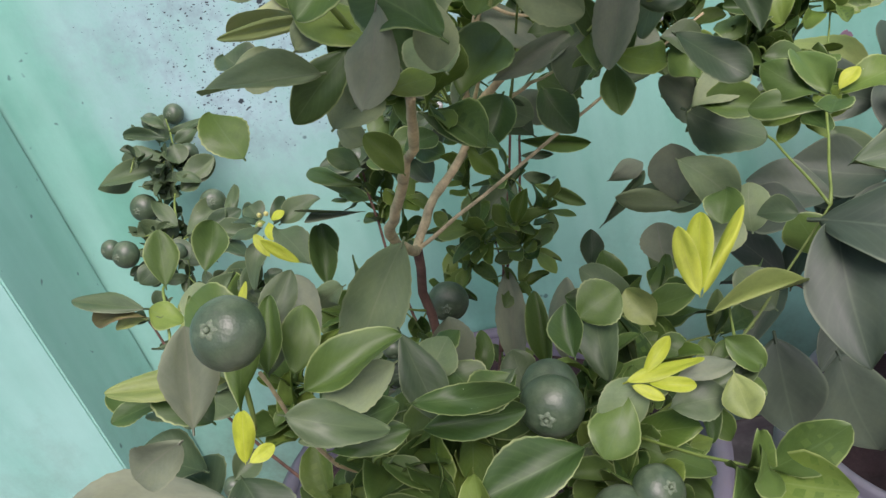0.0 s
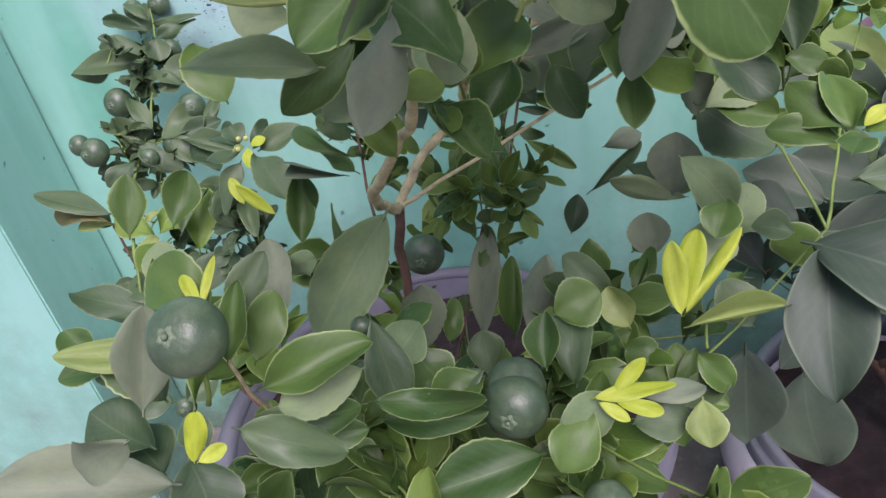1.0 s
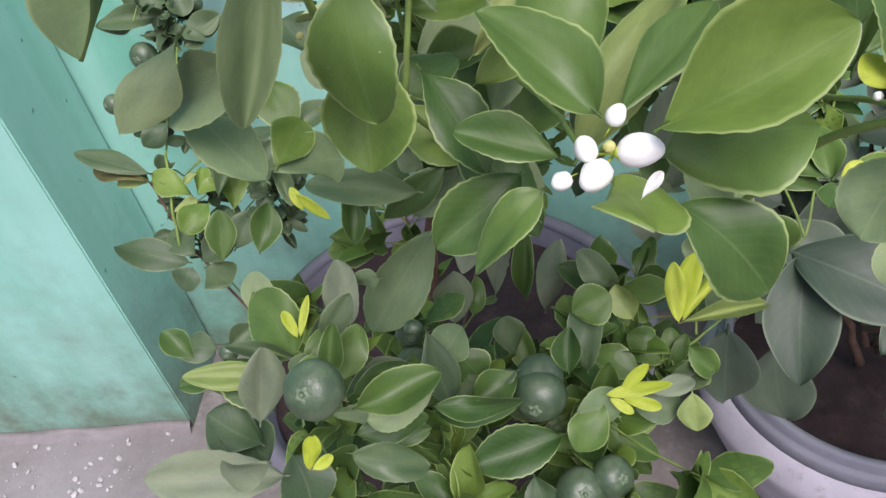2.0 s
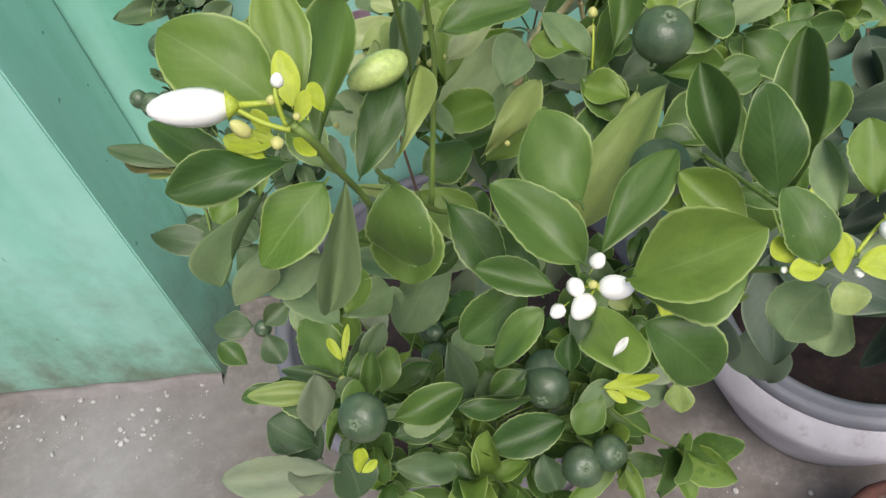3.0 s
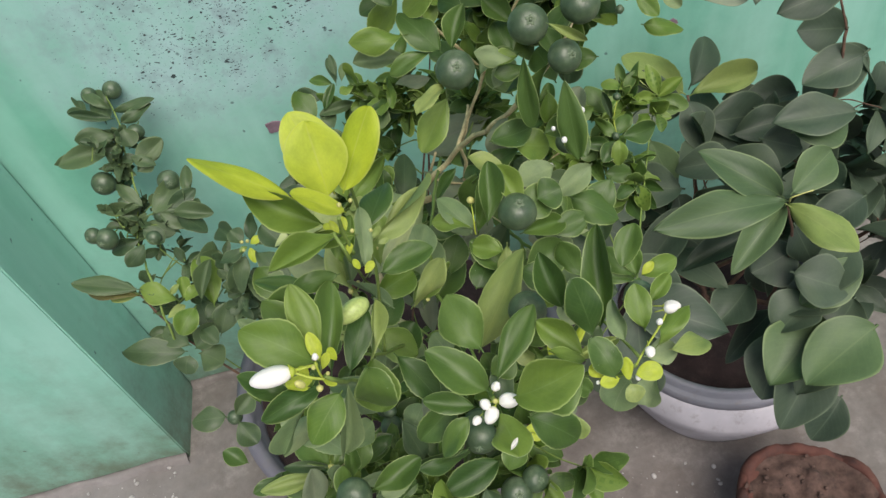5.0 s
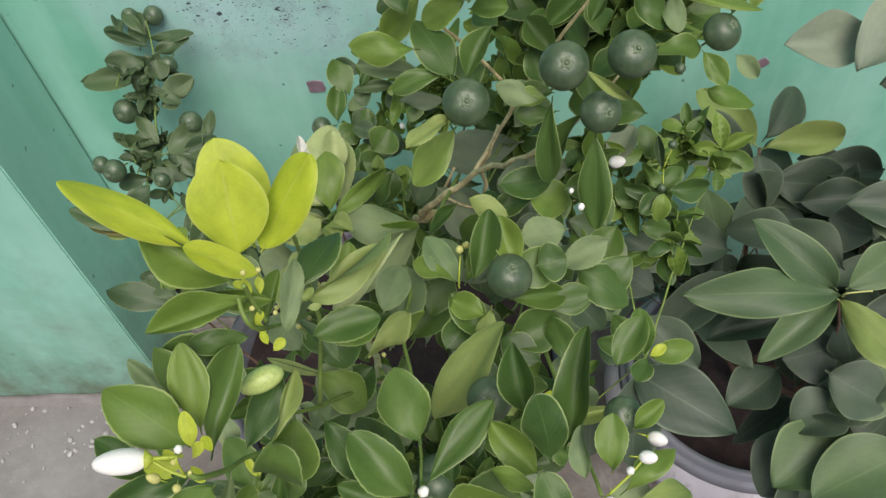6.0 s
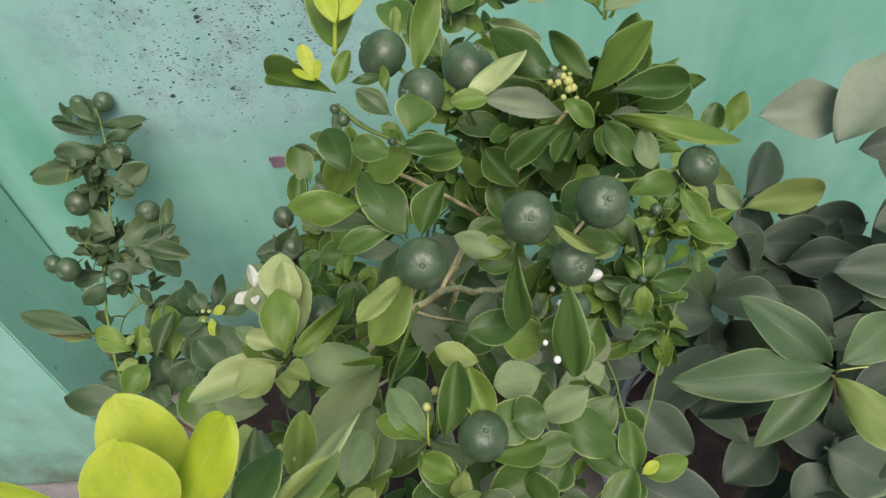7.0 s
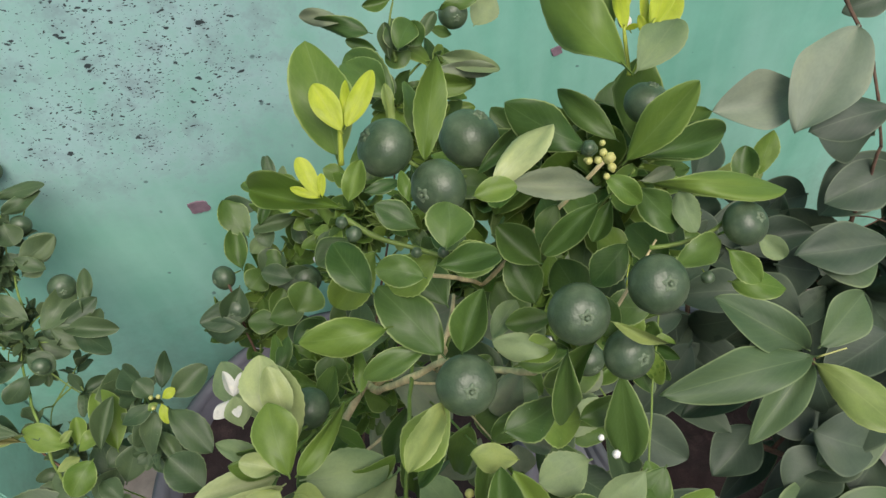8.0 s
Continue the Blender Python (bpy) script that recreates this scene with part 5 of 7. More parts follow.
leaf(shrub, "g", 41.0,28.9,125.6, 36.7,29.0,127.3, 1.7, 0.28,-0.62,0.74)
leaf(shrub, "l", 40.7,28.0,127.4, 42.0,26.5,126.8, 1.2, -0.25,-0.52,0.82)
leaf(shrub, "m", 43.1,29.2,124.7, 45.1,27.7,122.4, 2.0, 0.01,-0.83,0.56)
leaf(shrub, "m", 40.7,27.8,126.0, 37.6,27.2,123.7, 1.6, -0.34,-0.69,0.64)
leaf(shrub, "m", 39.1,29.5,124.6, 37.8,28.4,123.0, 1.2, -0.33,-0.64,0.69)
leaf(shrub, "m", 41.4,28.4,125.2, 40.2,27.4,123.5, 1.3, -0.39,-0.63,0.67)
leaf(shrub, "m", 49.5,29.7,121.8, 50.3,31.3,123.2, 1.6, -0.38,-0.48,0.79)
leaf(shrub, "l", 51.0,30.5,121.4, 52.0,31.8,123.4, 1.4, -0.29,-0.75,0.59)
leaf(shrub, "m", 43.9,25.7,122.0, 47.2,26.9,122.0, 1.6, 0.12,-0.30,0.95)
leaf(shrub, "l", 47.0,26.4,121.6, 48.4,24.6,120.3, 1.5, -0.19,-0.66,0.73)
leaf(shrub, "p", 49.6,27.6,120.2, 50.9,26.3,119.3, 1.4, -0.16,-0.67,0.73)
leaf(shrub, "l", 47.6,26.1,118.8, 50.7,25.3,117.8, 1.8, 0.12,-0.56,0.82)
leaf(shrub, "m", 37.7,23.6,121.1, 37.3,21.8,114.6, 1.6, -0.33,-0.91,0.26)
leaf(shrub, "m", 40.3,22.8,118.6, 40.7,21.0,111.7, 2.5, -0.27,-0.94,0.22)
leaf(shrub, "f", 39.4,23.0,123.3, 42.0,21.8,121.8, 0.7, -0.05,-0.82,0.58)
leaf(shrub, "m", 38.2,24.3,119.2, 35.4,24.4,119.0, 1.4, -0.07,-0.39,0.92)
leaf(shrub, "m", 38.1,26.8,118.6, 35.5,27.1,118.6, 1.6, -0.05,-0.43,0.90)
leaf(shrub, "p", 34.7,27.1,117.3, 36.5,28.5,118.5, 1.4, -0.19,-0.50,0.84)
leaf(shrub, "m", 36.9,25.6,109.9, 33.7,25.1,109.2, 1.9, -0.14,-0.34,0.93)
leaf(shrub, "g", 35.7,26.6,105.5, 37.7,25.3,104.6, 1.4, 0.09,-0.45,0.89)
leaf(shrub, "m", 37.5,26.8,103.2, 39.7,24.2,101.3, 2.0, 0.07,-0.54,0.84)
leaf(shrub, "m", 38.4,29.6,119.5, 36.5,31.8,121.1, 2.5, -0.05,-0.61,0.79)
leaf(shrub, "m", 37.7,28.6,117.3, 37.0,31.0,119.2, 2.5, -0.09,-0.62,0.78)
leaf(shrub, "m", 42.9,28.9,120.6, 40.8,28.2,118.6, 2.1, -0.49,-0.55,0.68)
leaf(shrub, "y", 29.8,28.8,132.7, 29.1,30.4,134.2, 1.1, 0.03,-0.67,0.75)
leaf(shrub, "y", 29.9,28.9,132.8, 31.5,30.3,134.3, 0.9, -0.05,-0.70,0.71)
leaf(shrub, "y", 29.8,29.1,132.6, 30.4,30.4,134.0, 0.4, -0.01,-0.71,0.70)
leaf(shrub, "y", 28.2,28.1,130.2, 27.7,29.3,131.6, 0.8, 0.12,-0.74,0.66)
leaf(shrub, "y", 28.2,28.1,130.2, 27.1,28.6,130.7, 0.4, 0.12,-0.61,0.79)
leaf(shrub, "y", 28.3,28.1,130.2, 28.5,28.7,131.0, 0.4, 0.02,-0.77,0.64)
leaf(shrub, "h", 20.6,26.5,107.6, 14.2,23.6,108.2, 2.5, 0.27,-0.42,0.87)
leaf(shrub, "l", 21.1,26.2,108.7, 20.7,30.5,111.0, 3.1, 0.22,-0.46,0.86)
leaf(shrub, "h", 21.0,29.3,106.1, 20.9,34.4,109.1, 3.3, 0.21,-0.50,0.84)
leaf(shrub, "l", 21.2,26.8,107.8, 25.5,29.2,109.7, 1.9, 0.24,-0.81,0.53)
leaf(shrub, "p", 21.4,26.5,107.5, 27.1,26.9,105.6, 3.6, 0.32,-0.43,0.84)
leaf(shrub, "h", 20.3,27.2,108.3, 18.1,28.0,109.1, 1.7, 0.18,-0.43,0.88)
leaf(shrub, "f", 20.5,25.9,108.4, 17.7,23.8,108.1, 2.5, 0.23,-0.44,0.87)
leaf(shrub, "f", 21.2,25.4,108.5, 23.1,23.8,109.1, 1.8, -0.35,-0.03,0.94)
leaf(shrub, "f", 21.2,25.2,108.5, 21.8,22.8,108.9, 1.8, 0.08,0.15,0.98)
leaf(shrub, "f", 20.1,27.9,107.6, 19.3,28.7,108.3, 1.5, 0.27,-0.50,0.83)
leaf(shrub, "l", 47.2,23.0,90.6, 51.0,23.4,91.8, 2.3, -0.24,-0.42,0.87)
leaf(shrub, "m", 47.0,22.8,90.5, 45.6,20.4,91.2, 2.2, 0.20,0.18,0.96)
leaf(shrub, "m", 46.8,23.0,90.7, 46.6,27.0,92.7, 2.7, -0.15,-0.45,0.88)
leaf(shrub, "m", 46.7,23.0,90.6, 44.2,26.5,92.4, 2.4, -0.08,-0.50,0.86)
leaf(shrub, "m", 46.8,23.3,89.6, 42.9,24.7,91.1, 2.1, 0.14,-0.53,0.84)
leaf(shrub, "y", 47.1,22.8,91.0, 48.5,23.3,92.0, 1.0, -0.40,-0.52,0.76)
leaf(shrub, "y", 20.5,1.0,121.8, 20.4,1.9,123.2, 0.8, 0.22,-0.81,0.55)
leaf(shrub, "y", 20.5,0.6,121.5, 21.1,1.0,122.4, 0.5, -0.17,-0.86,0.47)
leaf(shrub, "y", 20.0,0.4,121.3, 18.7,0.1,121.6, 0.8, 0.31,-0.45,0.84)
leaf(shrub, "y", 19.8,0.5,121.4, 19.5,0.7,122.2, 0.5, 0.49,-0.78,0.39)
leaf(shrub, "y", 21.4,0.8,121.7, 21.2,1.2,122.5, 0.5, 0.28,-0.88,0.38)
leaf(shrub, "y", 19.6,0.0,121.0, 18.6,0.2,121.8, 0.6, 0.45,-0.56,0.70)
leaf(shrub, "y", 20.4,0.4,121.3, 21.1,-0.3,121.2, 0.5, -0.08,-0.26,0.96)
leaf(shrub, "y", 23.1,6.5,125.1, 22.8,6.9,125.8, 0.4, 0.19,-0.79,0.58)
leaf(shrub, "y", 23.5,6.5,125.1, 23.5,7.0,125.8, 0.4, 0.10,-0.82,0.56)
leaf(shrub, "y", 23.9,4.7,123.4, 24.5,5.0,123.9, 0.5, -0.20,-0.74,0.65)
leaf(shrub, "y", 23.7,4.9,123.6, 23.5,5.2,124.2, 0.4, 0.21,-0.81,0.55)
leaf(shrub, "y", 23.2,5.5,124.2, 23.6,5.9,124.8, 0.4, -0.06,-0.82,0.57)
leaf(shrub, "y", 22.9,6.8,125.3, 22.4,6.8,125.7, 0.4, 0.36,-0.69,0.63)
leaf(shrub, "f", 24.5,8.0,122.3, 25.1,8.5,122.8, 0.5, 0.01,-0.66,0.75)
leaf(shrub, "f", 24.7,7.8,122.1, 25.4,7.9,122.2, 0.4, 0.02,-0.60,0.80)
leaf(shrub, "f", 24.4,7.9,122.2, 24.2,8.3,122.6, 0.3, 0.10,-0.66,0.75)
leaf(shrub, "l", 21.6,7.5,111.7, 21.3,4.7,108.6, 3.3, 0.29,-0.73,0.63)
leaf(shrub, "m", 30.5,2.4,109.9, 34.8,2.0,110.7, 4.2, -0.19,-0.57,0.80)
leaf(shrub, "m", 26.5,4.6,108.1, 23.2,3.1,106.2, 2.7, -0.04,-0.75,0.66)
leaf(shrub, "m", 30.8,1.7,108.6, 34.0,-0.2,106.4, 3.1, 0.12,-0.65,0.75)
leaf(shrub, "p", 38.2,2.2,109.2, 36.6,1.4,106.7, 2.9, -0.61,-0.56,0.56)
leaf(shrub, "p", 41.0,4.5,104.3, 39.9,3.5,101.7, 2.4, -0.64,-0.60,0.48)
leaf(shrub, "l", 24.4,16.3,104.5, 28.4,18.0,106.8, 2.0, 0.21,-0.92,0.34)
leaf(shrub, "m", 21.7,17.7,104.6, 25.7,19.0,105.0, 3.1, 0.08,-0.49,0.87)
leaf(shrub, "l", 22.0,13.6,110.2, 25.6,15.8,109.4, 2.6, 0.47,-0.55,0.69)
leaf(shrub, "p", 21.2,21.3,103.5, 27.4,26.6,106.0, 3.6, 0.40,-0.72,0.57)
leaf(shrub, "l", 22.8,26.2,104.8, 27.4,26.5,106.1, 2.5, -0.11,-0.81,0.58)
leaf(shrub, "m", 24.1,21.1,98.0, 25.4,28.1,103.7, 4.6, 0.36,-0.63,0.68)
leaf(shrub, "m", 26.2,21.7,96.9, 29.5,25.9,99.2, 4.1, 0.16,-0.56,0.81)
leaf(shrub, "f", 21.1,13.9,109.8, 19.7,17.9,112.7, 1.6, 0.79,-0.15,0.59)
leaf(shrub, "f", 20.3,15.1,110.8, 21.2,18.2,113.5, 1.6, 0.77,-0.54,0.35)
leaf(shrub, "m", 18.1,15.6,110.2, 13.2,17.7,110.5, 2.1, 0.07,-0.01,1.00)
leaf(shrub, "p", 23.7,11.5,110.9, 20.9,13.8,112.7, 1.2, 0.48,-0.11,0.87)
leaf(shrub, "l", 20.7,13.9,105.4, 24.0,12.5,102.9, 3.1, 0.30,-0.61,0.73)
leaf(shrub, "p", 20.4,13.1,103.5, 22.8,15.4,104.3, 2.7, 0.21,-0.49,0.85)
leaf(shrub, "p", 31.0,18.8,108.9, 29.0,21.0,111.3, 2.3, 0.20,-0.64,0.74)
leaf(shrub, "l", 30.9,18.2,109.7, 27.9,19.9,110.1, 1.4, 0.10,-0.08,0.99)
leaf(shrub, "m", 32.1,18.2,109.6, 33.5,21.6,113.2, 2.2, 0.13,-0.75,0.65)
leaf(shrub, "m", 34.5,17.8,110.0, 38.1,19.8,110.3, 2.8, 0.24,-0.54,0.81)
leaf(shrub, "m", 34.5,17.4,108.5, 38.5,18.6,107.3, 2.2, 0.37,-0.64,0.67)
leaf(shrub, "m", 32.8,15.8,106.0, 30.5,18.2,108.4, 2.6, 0.26,-0.56,0.79)
leaf(shrub, "m", 36.6,14.6,104.7, 33.9,16.1,105.5, 2.6, 0.02,-0.45,0.89)
leaf(shrub, "p", 36.9,18.2,105.0, 38.5,17.7,103.5, 3.7, 0.14,-0.86,0.49)
leaf(shrub, "p", 41.1,32.8,88.1, 46.2,34.1,89.9, 3.2, -0.13,-0.60,0.79)
leaf(shrub, "m", 41.7,33.3,88.4, 46.2,32.2,87.7, 3.2, -0.07,-0.72,0.69)
leaf(shrub, "m", 42.9,34.7,89.4, 42.0,38.2,91.6, 2.3, -0.14,-0.54,0.83)
leaf(shrub, "s", 37.2,36.2,92.5, 35.2,40.3,95.7, 3.1, 0.05,-0.60,0.80)
leaf(shrub, "m", 38.6,39.1,90.8, 41.7,41.6,92.2, 2.6, -0.03,-0.44,0.90)
leaf(shrub, "s", 41.1,38.2,92.5, 44.3,38.1,91.5, 2.8, 0.16,-0.72,0.68)
leaf(shrub, "s", 40.9,39.3,92.1, 38.8,42.0,92.9, 2.9, -0.30,-0.48,0.82)
leaf(shrub, "m", 34.0,36.4,96.7, 36.7,37.4,97.0, 2.4, 0.18,-0.72,0.68)
leaf(shrub, "s", 24.8,45.7,87.1, 26.7,51.0,90.9, 3.6, 0.23,-0.63,0.74)
leaf(shrub, "m", 23.9,41.4,97.9, 22.5,39.0,95.6, 3.2, 0.28,-0.73,0.62)
leaf(shrub, "m", 19.7,51.3,91.1, 21.9,53.4,92.6, 4.4, 0.23,-0.73,0.64)
leaf(shrub, "f", 33.3,17.1,108.3, 32.3,14.4,105.4, 1.4, -0.45,-0.57,0.69)
leaf(shrub, "l", 35.4,23.8,120.2, 37.3,24.1,120.4, 1.8, -0.05,-0.28,0.96)
leaf(shrub, "s", 35.1,34.0,95.3, 39.6,34.1,95.7, 4.7, -0.07,-0.36,0.93)
leaf(shrub, "m", 36.3,35.0,94.9, 35.0,32.2,92.5, 3.7, -0.37,-0.51,0.78)
leaf(shrub, "g", 36.7,32.9,94.6, 40.2,33.0,94.4, 2.8, 0.06,-0.67,0.74)
leaf(shrub, "g", 36.8,40.8,101.3, 28.2,40.6,100.1, 4.7, -0.09,-0.68,0.73)
leaf(shrub, "g", 41.2,39.5,98.5, 36.0,39.3,99.1, 3.7, 0.10,-0.71,0.70)
leaf(shrub, "l", 29.8,25.2,123.9, 25.5,25.3,124.4, 1.9, 0.09,-0.58,0.81)
leaf(shrub, "m", 31.2,24.6,122.3, 27.8,24.1,122.1, 1.4, 0.02,-0.45,0.89)
leaf(shrub, "l", 31.6,23.6,119.0, 28.7,22.1,115.4, 2.7, -0.33,-0.74,0.59)
leaf(shrub, "m", 31.5,34.2,92.6, 33.0,31.3,89.7, 3.0, -0.08,-0.73,0.67)
leaf(shrub, "g", 28.2,37.8,99.0, 32.1,34.0,94.9, 4.6, 0.26,-0.57,0.78)
leaf(shrub, "l", 29.9,28.7,125.3, 27.1,28.0,122.4, 2.2, -0.32,-0.80,0.50)
leaf(shrub, "m", 35.7,32.4,124.7, 38.8,33.6,126.3, 1.0, -0.11,-0.68,0.72)
leaf(shrub, "p", 45.3,29.0,124.1, 45.6,27.1,122.5, 1.5, -0.29,-0.61,0.73)
leaf(shrub, "g", 43.4,29.7,124.4, 45.4,30.0,124.3, 0.9, 0.15,-0.66,0.73)
leaf(shrub, "y", 45.6,34.7,129.0, 47.5,36.6,130.3, 1.8, -0.29,-0.34,0.90)
leaf(shrub, "y", 44.6,35.8,129.8, 44.9,37.6,130.6, 1.0, -0.43,-0.31,0.84)
leaf(shrub, "y", 45.1,34.4,129.5, 45.6,36.2,130.9, 0.5, -0.12,-0.60,0.79)
leaf(shrub, "y", 45.0,33.6,129.7, 44.9,35.0,130.3, 0.5, -0.59,-0.42,0.69)
leaf(shrub, "y", 44.0,34.4,130.1, 44.5,34.0,130.5, 0.3, -0.72,-0.60,0.35)
leaf(shrub, "h", 20.0,30.7,108.3, 20.2,34.6,110.4, 3.1, -0.02,-0.49,0.87)
leaf(shrub, "h", 21.2,30.6,108.3, 20.8,33.1,110.9, 2.4, 0.16,-0.71,0.69)
leaf(shrub, "p", 17.2,34.9,103.6, 16.3,38.1,105.5, 2.9, 0.01,-0.51,0.86)
leaf(shrub, "h", 21.6,27.4,105.8, 27.1,26.6,104.9, 3.7, 0.11,-0.23,0.97)
leaf(shrub, "p", 17.8,31.7,106.3, 17.8,33.3,108.2, 2.1, 0.31,-0.72,0.62)
leaf(shrub, "m", 51.9,42.1,92.0, 56.4,42.6,91.9, 2.9, 0.09,-0.79,0.60)
leaf(shrub, "m", 51.5,42.4,92.2, 53.5,44.1,93.4, 2.1, 0.02,-0.56,0.83)
leaf(shrub, "m", 51.3,42.0,91.9, 48.9,40.0,91.0, 2.5, 0.03,-0.46,0.89)
leaf(shrub, "l", 51.3,41.2,92.6, 50.4,38.8,91.2, 2.2, -0.25,-0.42,0.87)
leaf(shrub, "m", 51.3,42.2,92.1, 49.4,44.3,94.0, 1.6, -0.30,-0.77,0.56)
leaf(shrub, "m", 50.8,42.2,90.9, 47.5,42.8,92.2, 2.0, 0.08,-0.80,0.60)
leaf(shrub, "m", 51.3,45.2,93.3, 49.6,48.4,95.6, 2.5, -0.16,-0.64,0.75)
leaf(shrub, "s", 51.4,43.8,93.4, 51.0,46.2,96.1, 1.2, -0.12,-0.76,0.64)
leaf(shrub, "g", 45.7,43.4,94.9, 48.4,46.2,97.7, 3.3, -0.25,-0.55,0.80)
leaf(shrub, "m", 46.1,43.4,94.9, 49.3,44.6,95.4, 1.7, 0.13,-0.65,0.75)
leaf(shrub, "m", 48.8,41.9,89.5, 47.2,44.2,90.8, 2.7, -0.22,-0.60,0.76)
leaf(shrub, "m", 49.2,41.2,87.6, 52.8,40.6,87.1, 2.7, -0.04,-0.77,0.64)
leaf(shrub, "s", 21.2,67.1,88.3, 15.7,66.0,88.7, 2.1, 0.20,-0.69,0.69)
leaf(shrub, "m", 20.4,66.5,87.8, 16.0,68.4,90.6, 2.0, -0.02,-0.84,0.54)
leaf(shrub, "s", 19.1,69.4,90.3, 18.7,73.6,92.9, 1.3, 0.22,-0.50,0.84)
leaf(shrub, "p", 19.9,69.7,90.5, 20.8,71.5,92.3, 1.2, -0.01,-0.72,0.69)
leaf(shrub, "m", 18.7,69.7,90.6, 15.4,71.2,91.3, 1.7, -0.14,-0.65,0.75)
leaf(shrub, "s", 16.8,68.2,89.6, 13.2,69.9,90.7, 2.5, -0.18,-0.79,0.58)
leaf(shrub, "s", 13.9,63.8,86.3, 13.7,67.2,88.8, 2.3, 0.12,-0.59,0.80)
leaf(shrub, "p", 17.4,66.5,88.1, 15.1,64.1,86.9, 2.1, 0.35,-0.68,0.65)
leaf(shrub, "s", 21.0,64.2,85.9, 20.4,66.7,87.7, 2.5, 0.01,-0.60,0.80)
leaf(shrub, "s", 15.3,62.4,85.0, 18.1,64.1,86.3, 4.1, 0.05,-0.66,0.75)
leaf(shrub, "m", 13.4,61.2,84.2, 15.6,63.0,84.9, 3.3, 0.36,-0.67,0.65)
leaf(shrub, "s", 12.7,61.8,84.7, 10.1,59.1,82.3, 4.1, 0.21,-0.77,0.61)
leaf(shrub, "s", 16.4,61.2,83.9, 20.8,62.2,83.7, 3.3, 0.20,-0.73,0.66)
leaf(shrub, "m", 15.1,65.6,88.2, 13.2,69.5,91.0, 3.6, 0.14,-0.52,0.84)
leaf(shrub, "s", 17.3,64.0,87.2, 16.3,66.8,88.9, 2.4, 0.05,-0.51,0.86)
leaf(shrub, "s", 19.6,69.2,91.5, 19.3,71.8,94.2, 1.3, -0.10,-0.73,0.68)
leaf(shrub, "m", 13.5,62.8,85.9, 13.5,66.5,89.3, 2.9, -0.03,-0.68,0.73)
leaf(shrub, "m", 18.1,62.2,85.8, 16.1,64.1,86.4, 2.9, -0.13,-0.43,0.89)
leaf(shrub, "s", 12.5,57.7,81.8, 7.2,58.7,81.6, 3.6, -0.15,-0.73,0.66)
leaf(shrub, "m", 16.5,57.3,81.8, 12.7,58.2,82.2, 3.2, 0.01,-0.38,0.92)
leaf(shrub, "m", 15.4,58.1,82.4, 17.4,60.4,84.1, 2.2, 0.08,-0.65,0.76)
leaf(shrub, "s", 18.2,58.5,82.9, 21.4,59.8,84.3, 2.1, -0.13,-0.54,0.83)
leaf(shrub, "m", 16.6,66.2,88.9, 18.9,68.5,91.5, 1.7, -0.07,-0.72,0.69)
leaf(shrub, "s", 19.5,54.0,79.5, 17.9,57.4,82.3, 3.6, 0.09,-0.60,0.79)
leaf(shrub, "m", 33.6,62.5,113.4, 28.6,65.0,114.3, 2.0, -0.32,-0.81,0.49)
leaf(shrub, "m", 33.7,61.2,112.4, 31.1,62.3,113.5, 1.4, -0.13,-0.84,0.52)
leaf(shrub, "m", 35.4,63.2,114.2, 36.1,60.3,112.5, 2.7, -0.07,-0.50,0.86)
leaf(shrub, "m", 35.8,64.4,115.1, 33.2,64.2,115.2, 1.6, 0.07,-0.84,0.53)
leaf(shrub, "m", 36.7,62.5,113.7, 37.4,60.2,112.8, 2.7, -0.44,-0.44,0.78)
leaf(shrub, "m", 38.5,61.7,113.2, 40.3,60.7,112.8, 1.1, -0.36,-0.82,0.44)
leaf(shrub, "m", 36.6,60.5,112.1, 34.0,60.6,111.6, 2.5, -0.14,-0.74,0.65)
leaf(shrub, "g", 37.7,55.7,113.6, 42.6,54.4,113.0, 1.7, -0.19,-0.88,0.44)
leaf(shrub, "l", 36.1,55.8,112.2, 40.4,54.4,112.1, 2.4, -0.25,-0.78,0.58)
leaf(shrub, "m", 39.4,62.7,114.1, 43.5,62.6,114.8, 1.6, -0.09,-0.87,0.49)
leaf(shrub, "m", 13.1,10.6,90.8, 15.1,12.4,92.3, 1.5, 0.09,-0.69,0.71)
leaf(shrub, "f", 12.3,10.9,89.8, 6.1,10.4,90.9, 1.9, 0.19,-0.55,0.81)
leaf(shrub, "s", 13.0,11.0,91.1, 8.9,11.2,92.5, 1.1, 0.24,-0.53,0.81)
leaf(shrub, "s", 10.1,8.3,86.6, 6.4,10.1,87.5, 3.3, 0.19,-0.13,0.97)
leaf(shrub, "g", 11.8,6.5,86.1, 3.9,5.6,88.1, 3.5, 0.27,-0.48,0.83)
leaf(shrub, "s", 11.6,8.0,86.1, 12.9,5.4,83.7, 3.8, 0.42,-0.49,0.76)
leaf(shrub, "s", 16.7,4.1,92.0, 20.7,4.4,89.8, 2.1, 0.44,-0.51,0.74)
leaf(shrub, "m", 16.1,8.2,89.8, 21.2,9.6,90.8, 2.8, -0.01,-0.58,0.82)
leaf(shrub, "m", 15.5,8.2,87.2, 20.0,9.3,87.2, 2.0, 0.20,-0.75,0.63)
leaf(shrub, "y", 13.0,11.9,91.9, 12.1,13.2,92.9, 0.7, 0.20,-0.50,0.84)
leaf(shrub, "y", 13.1,11.9,91.9, 13.6,13.9,93.4, 0.6, 0.01,-0.59,0.81)
leaf(shrub, "p", 19.2,0.8,111.5, 16.6,3.4,112.3, 1.9, 0.08,-0.22,0.97)
leaf(shrub, "p", 19.2,1.0,111.7, 21.1,3.2,110.8, 1.7, 0.54,-0.12,0.83)
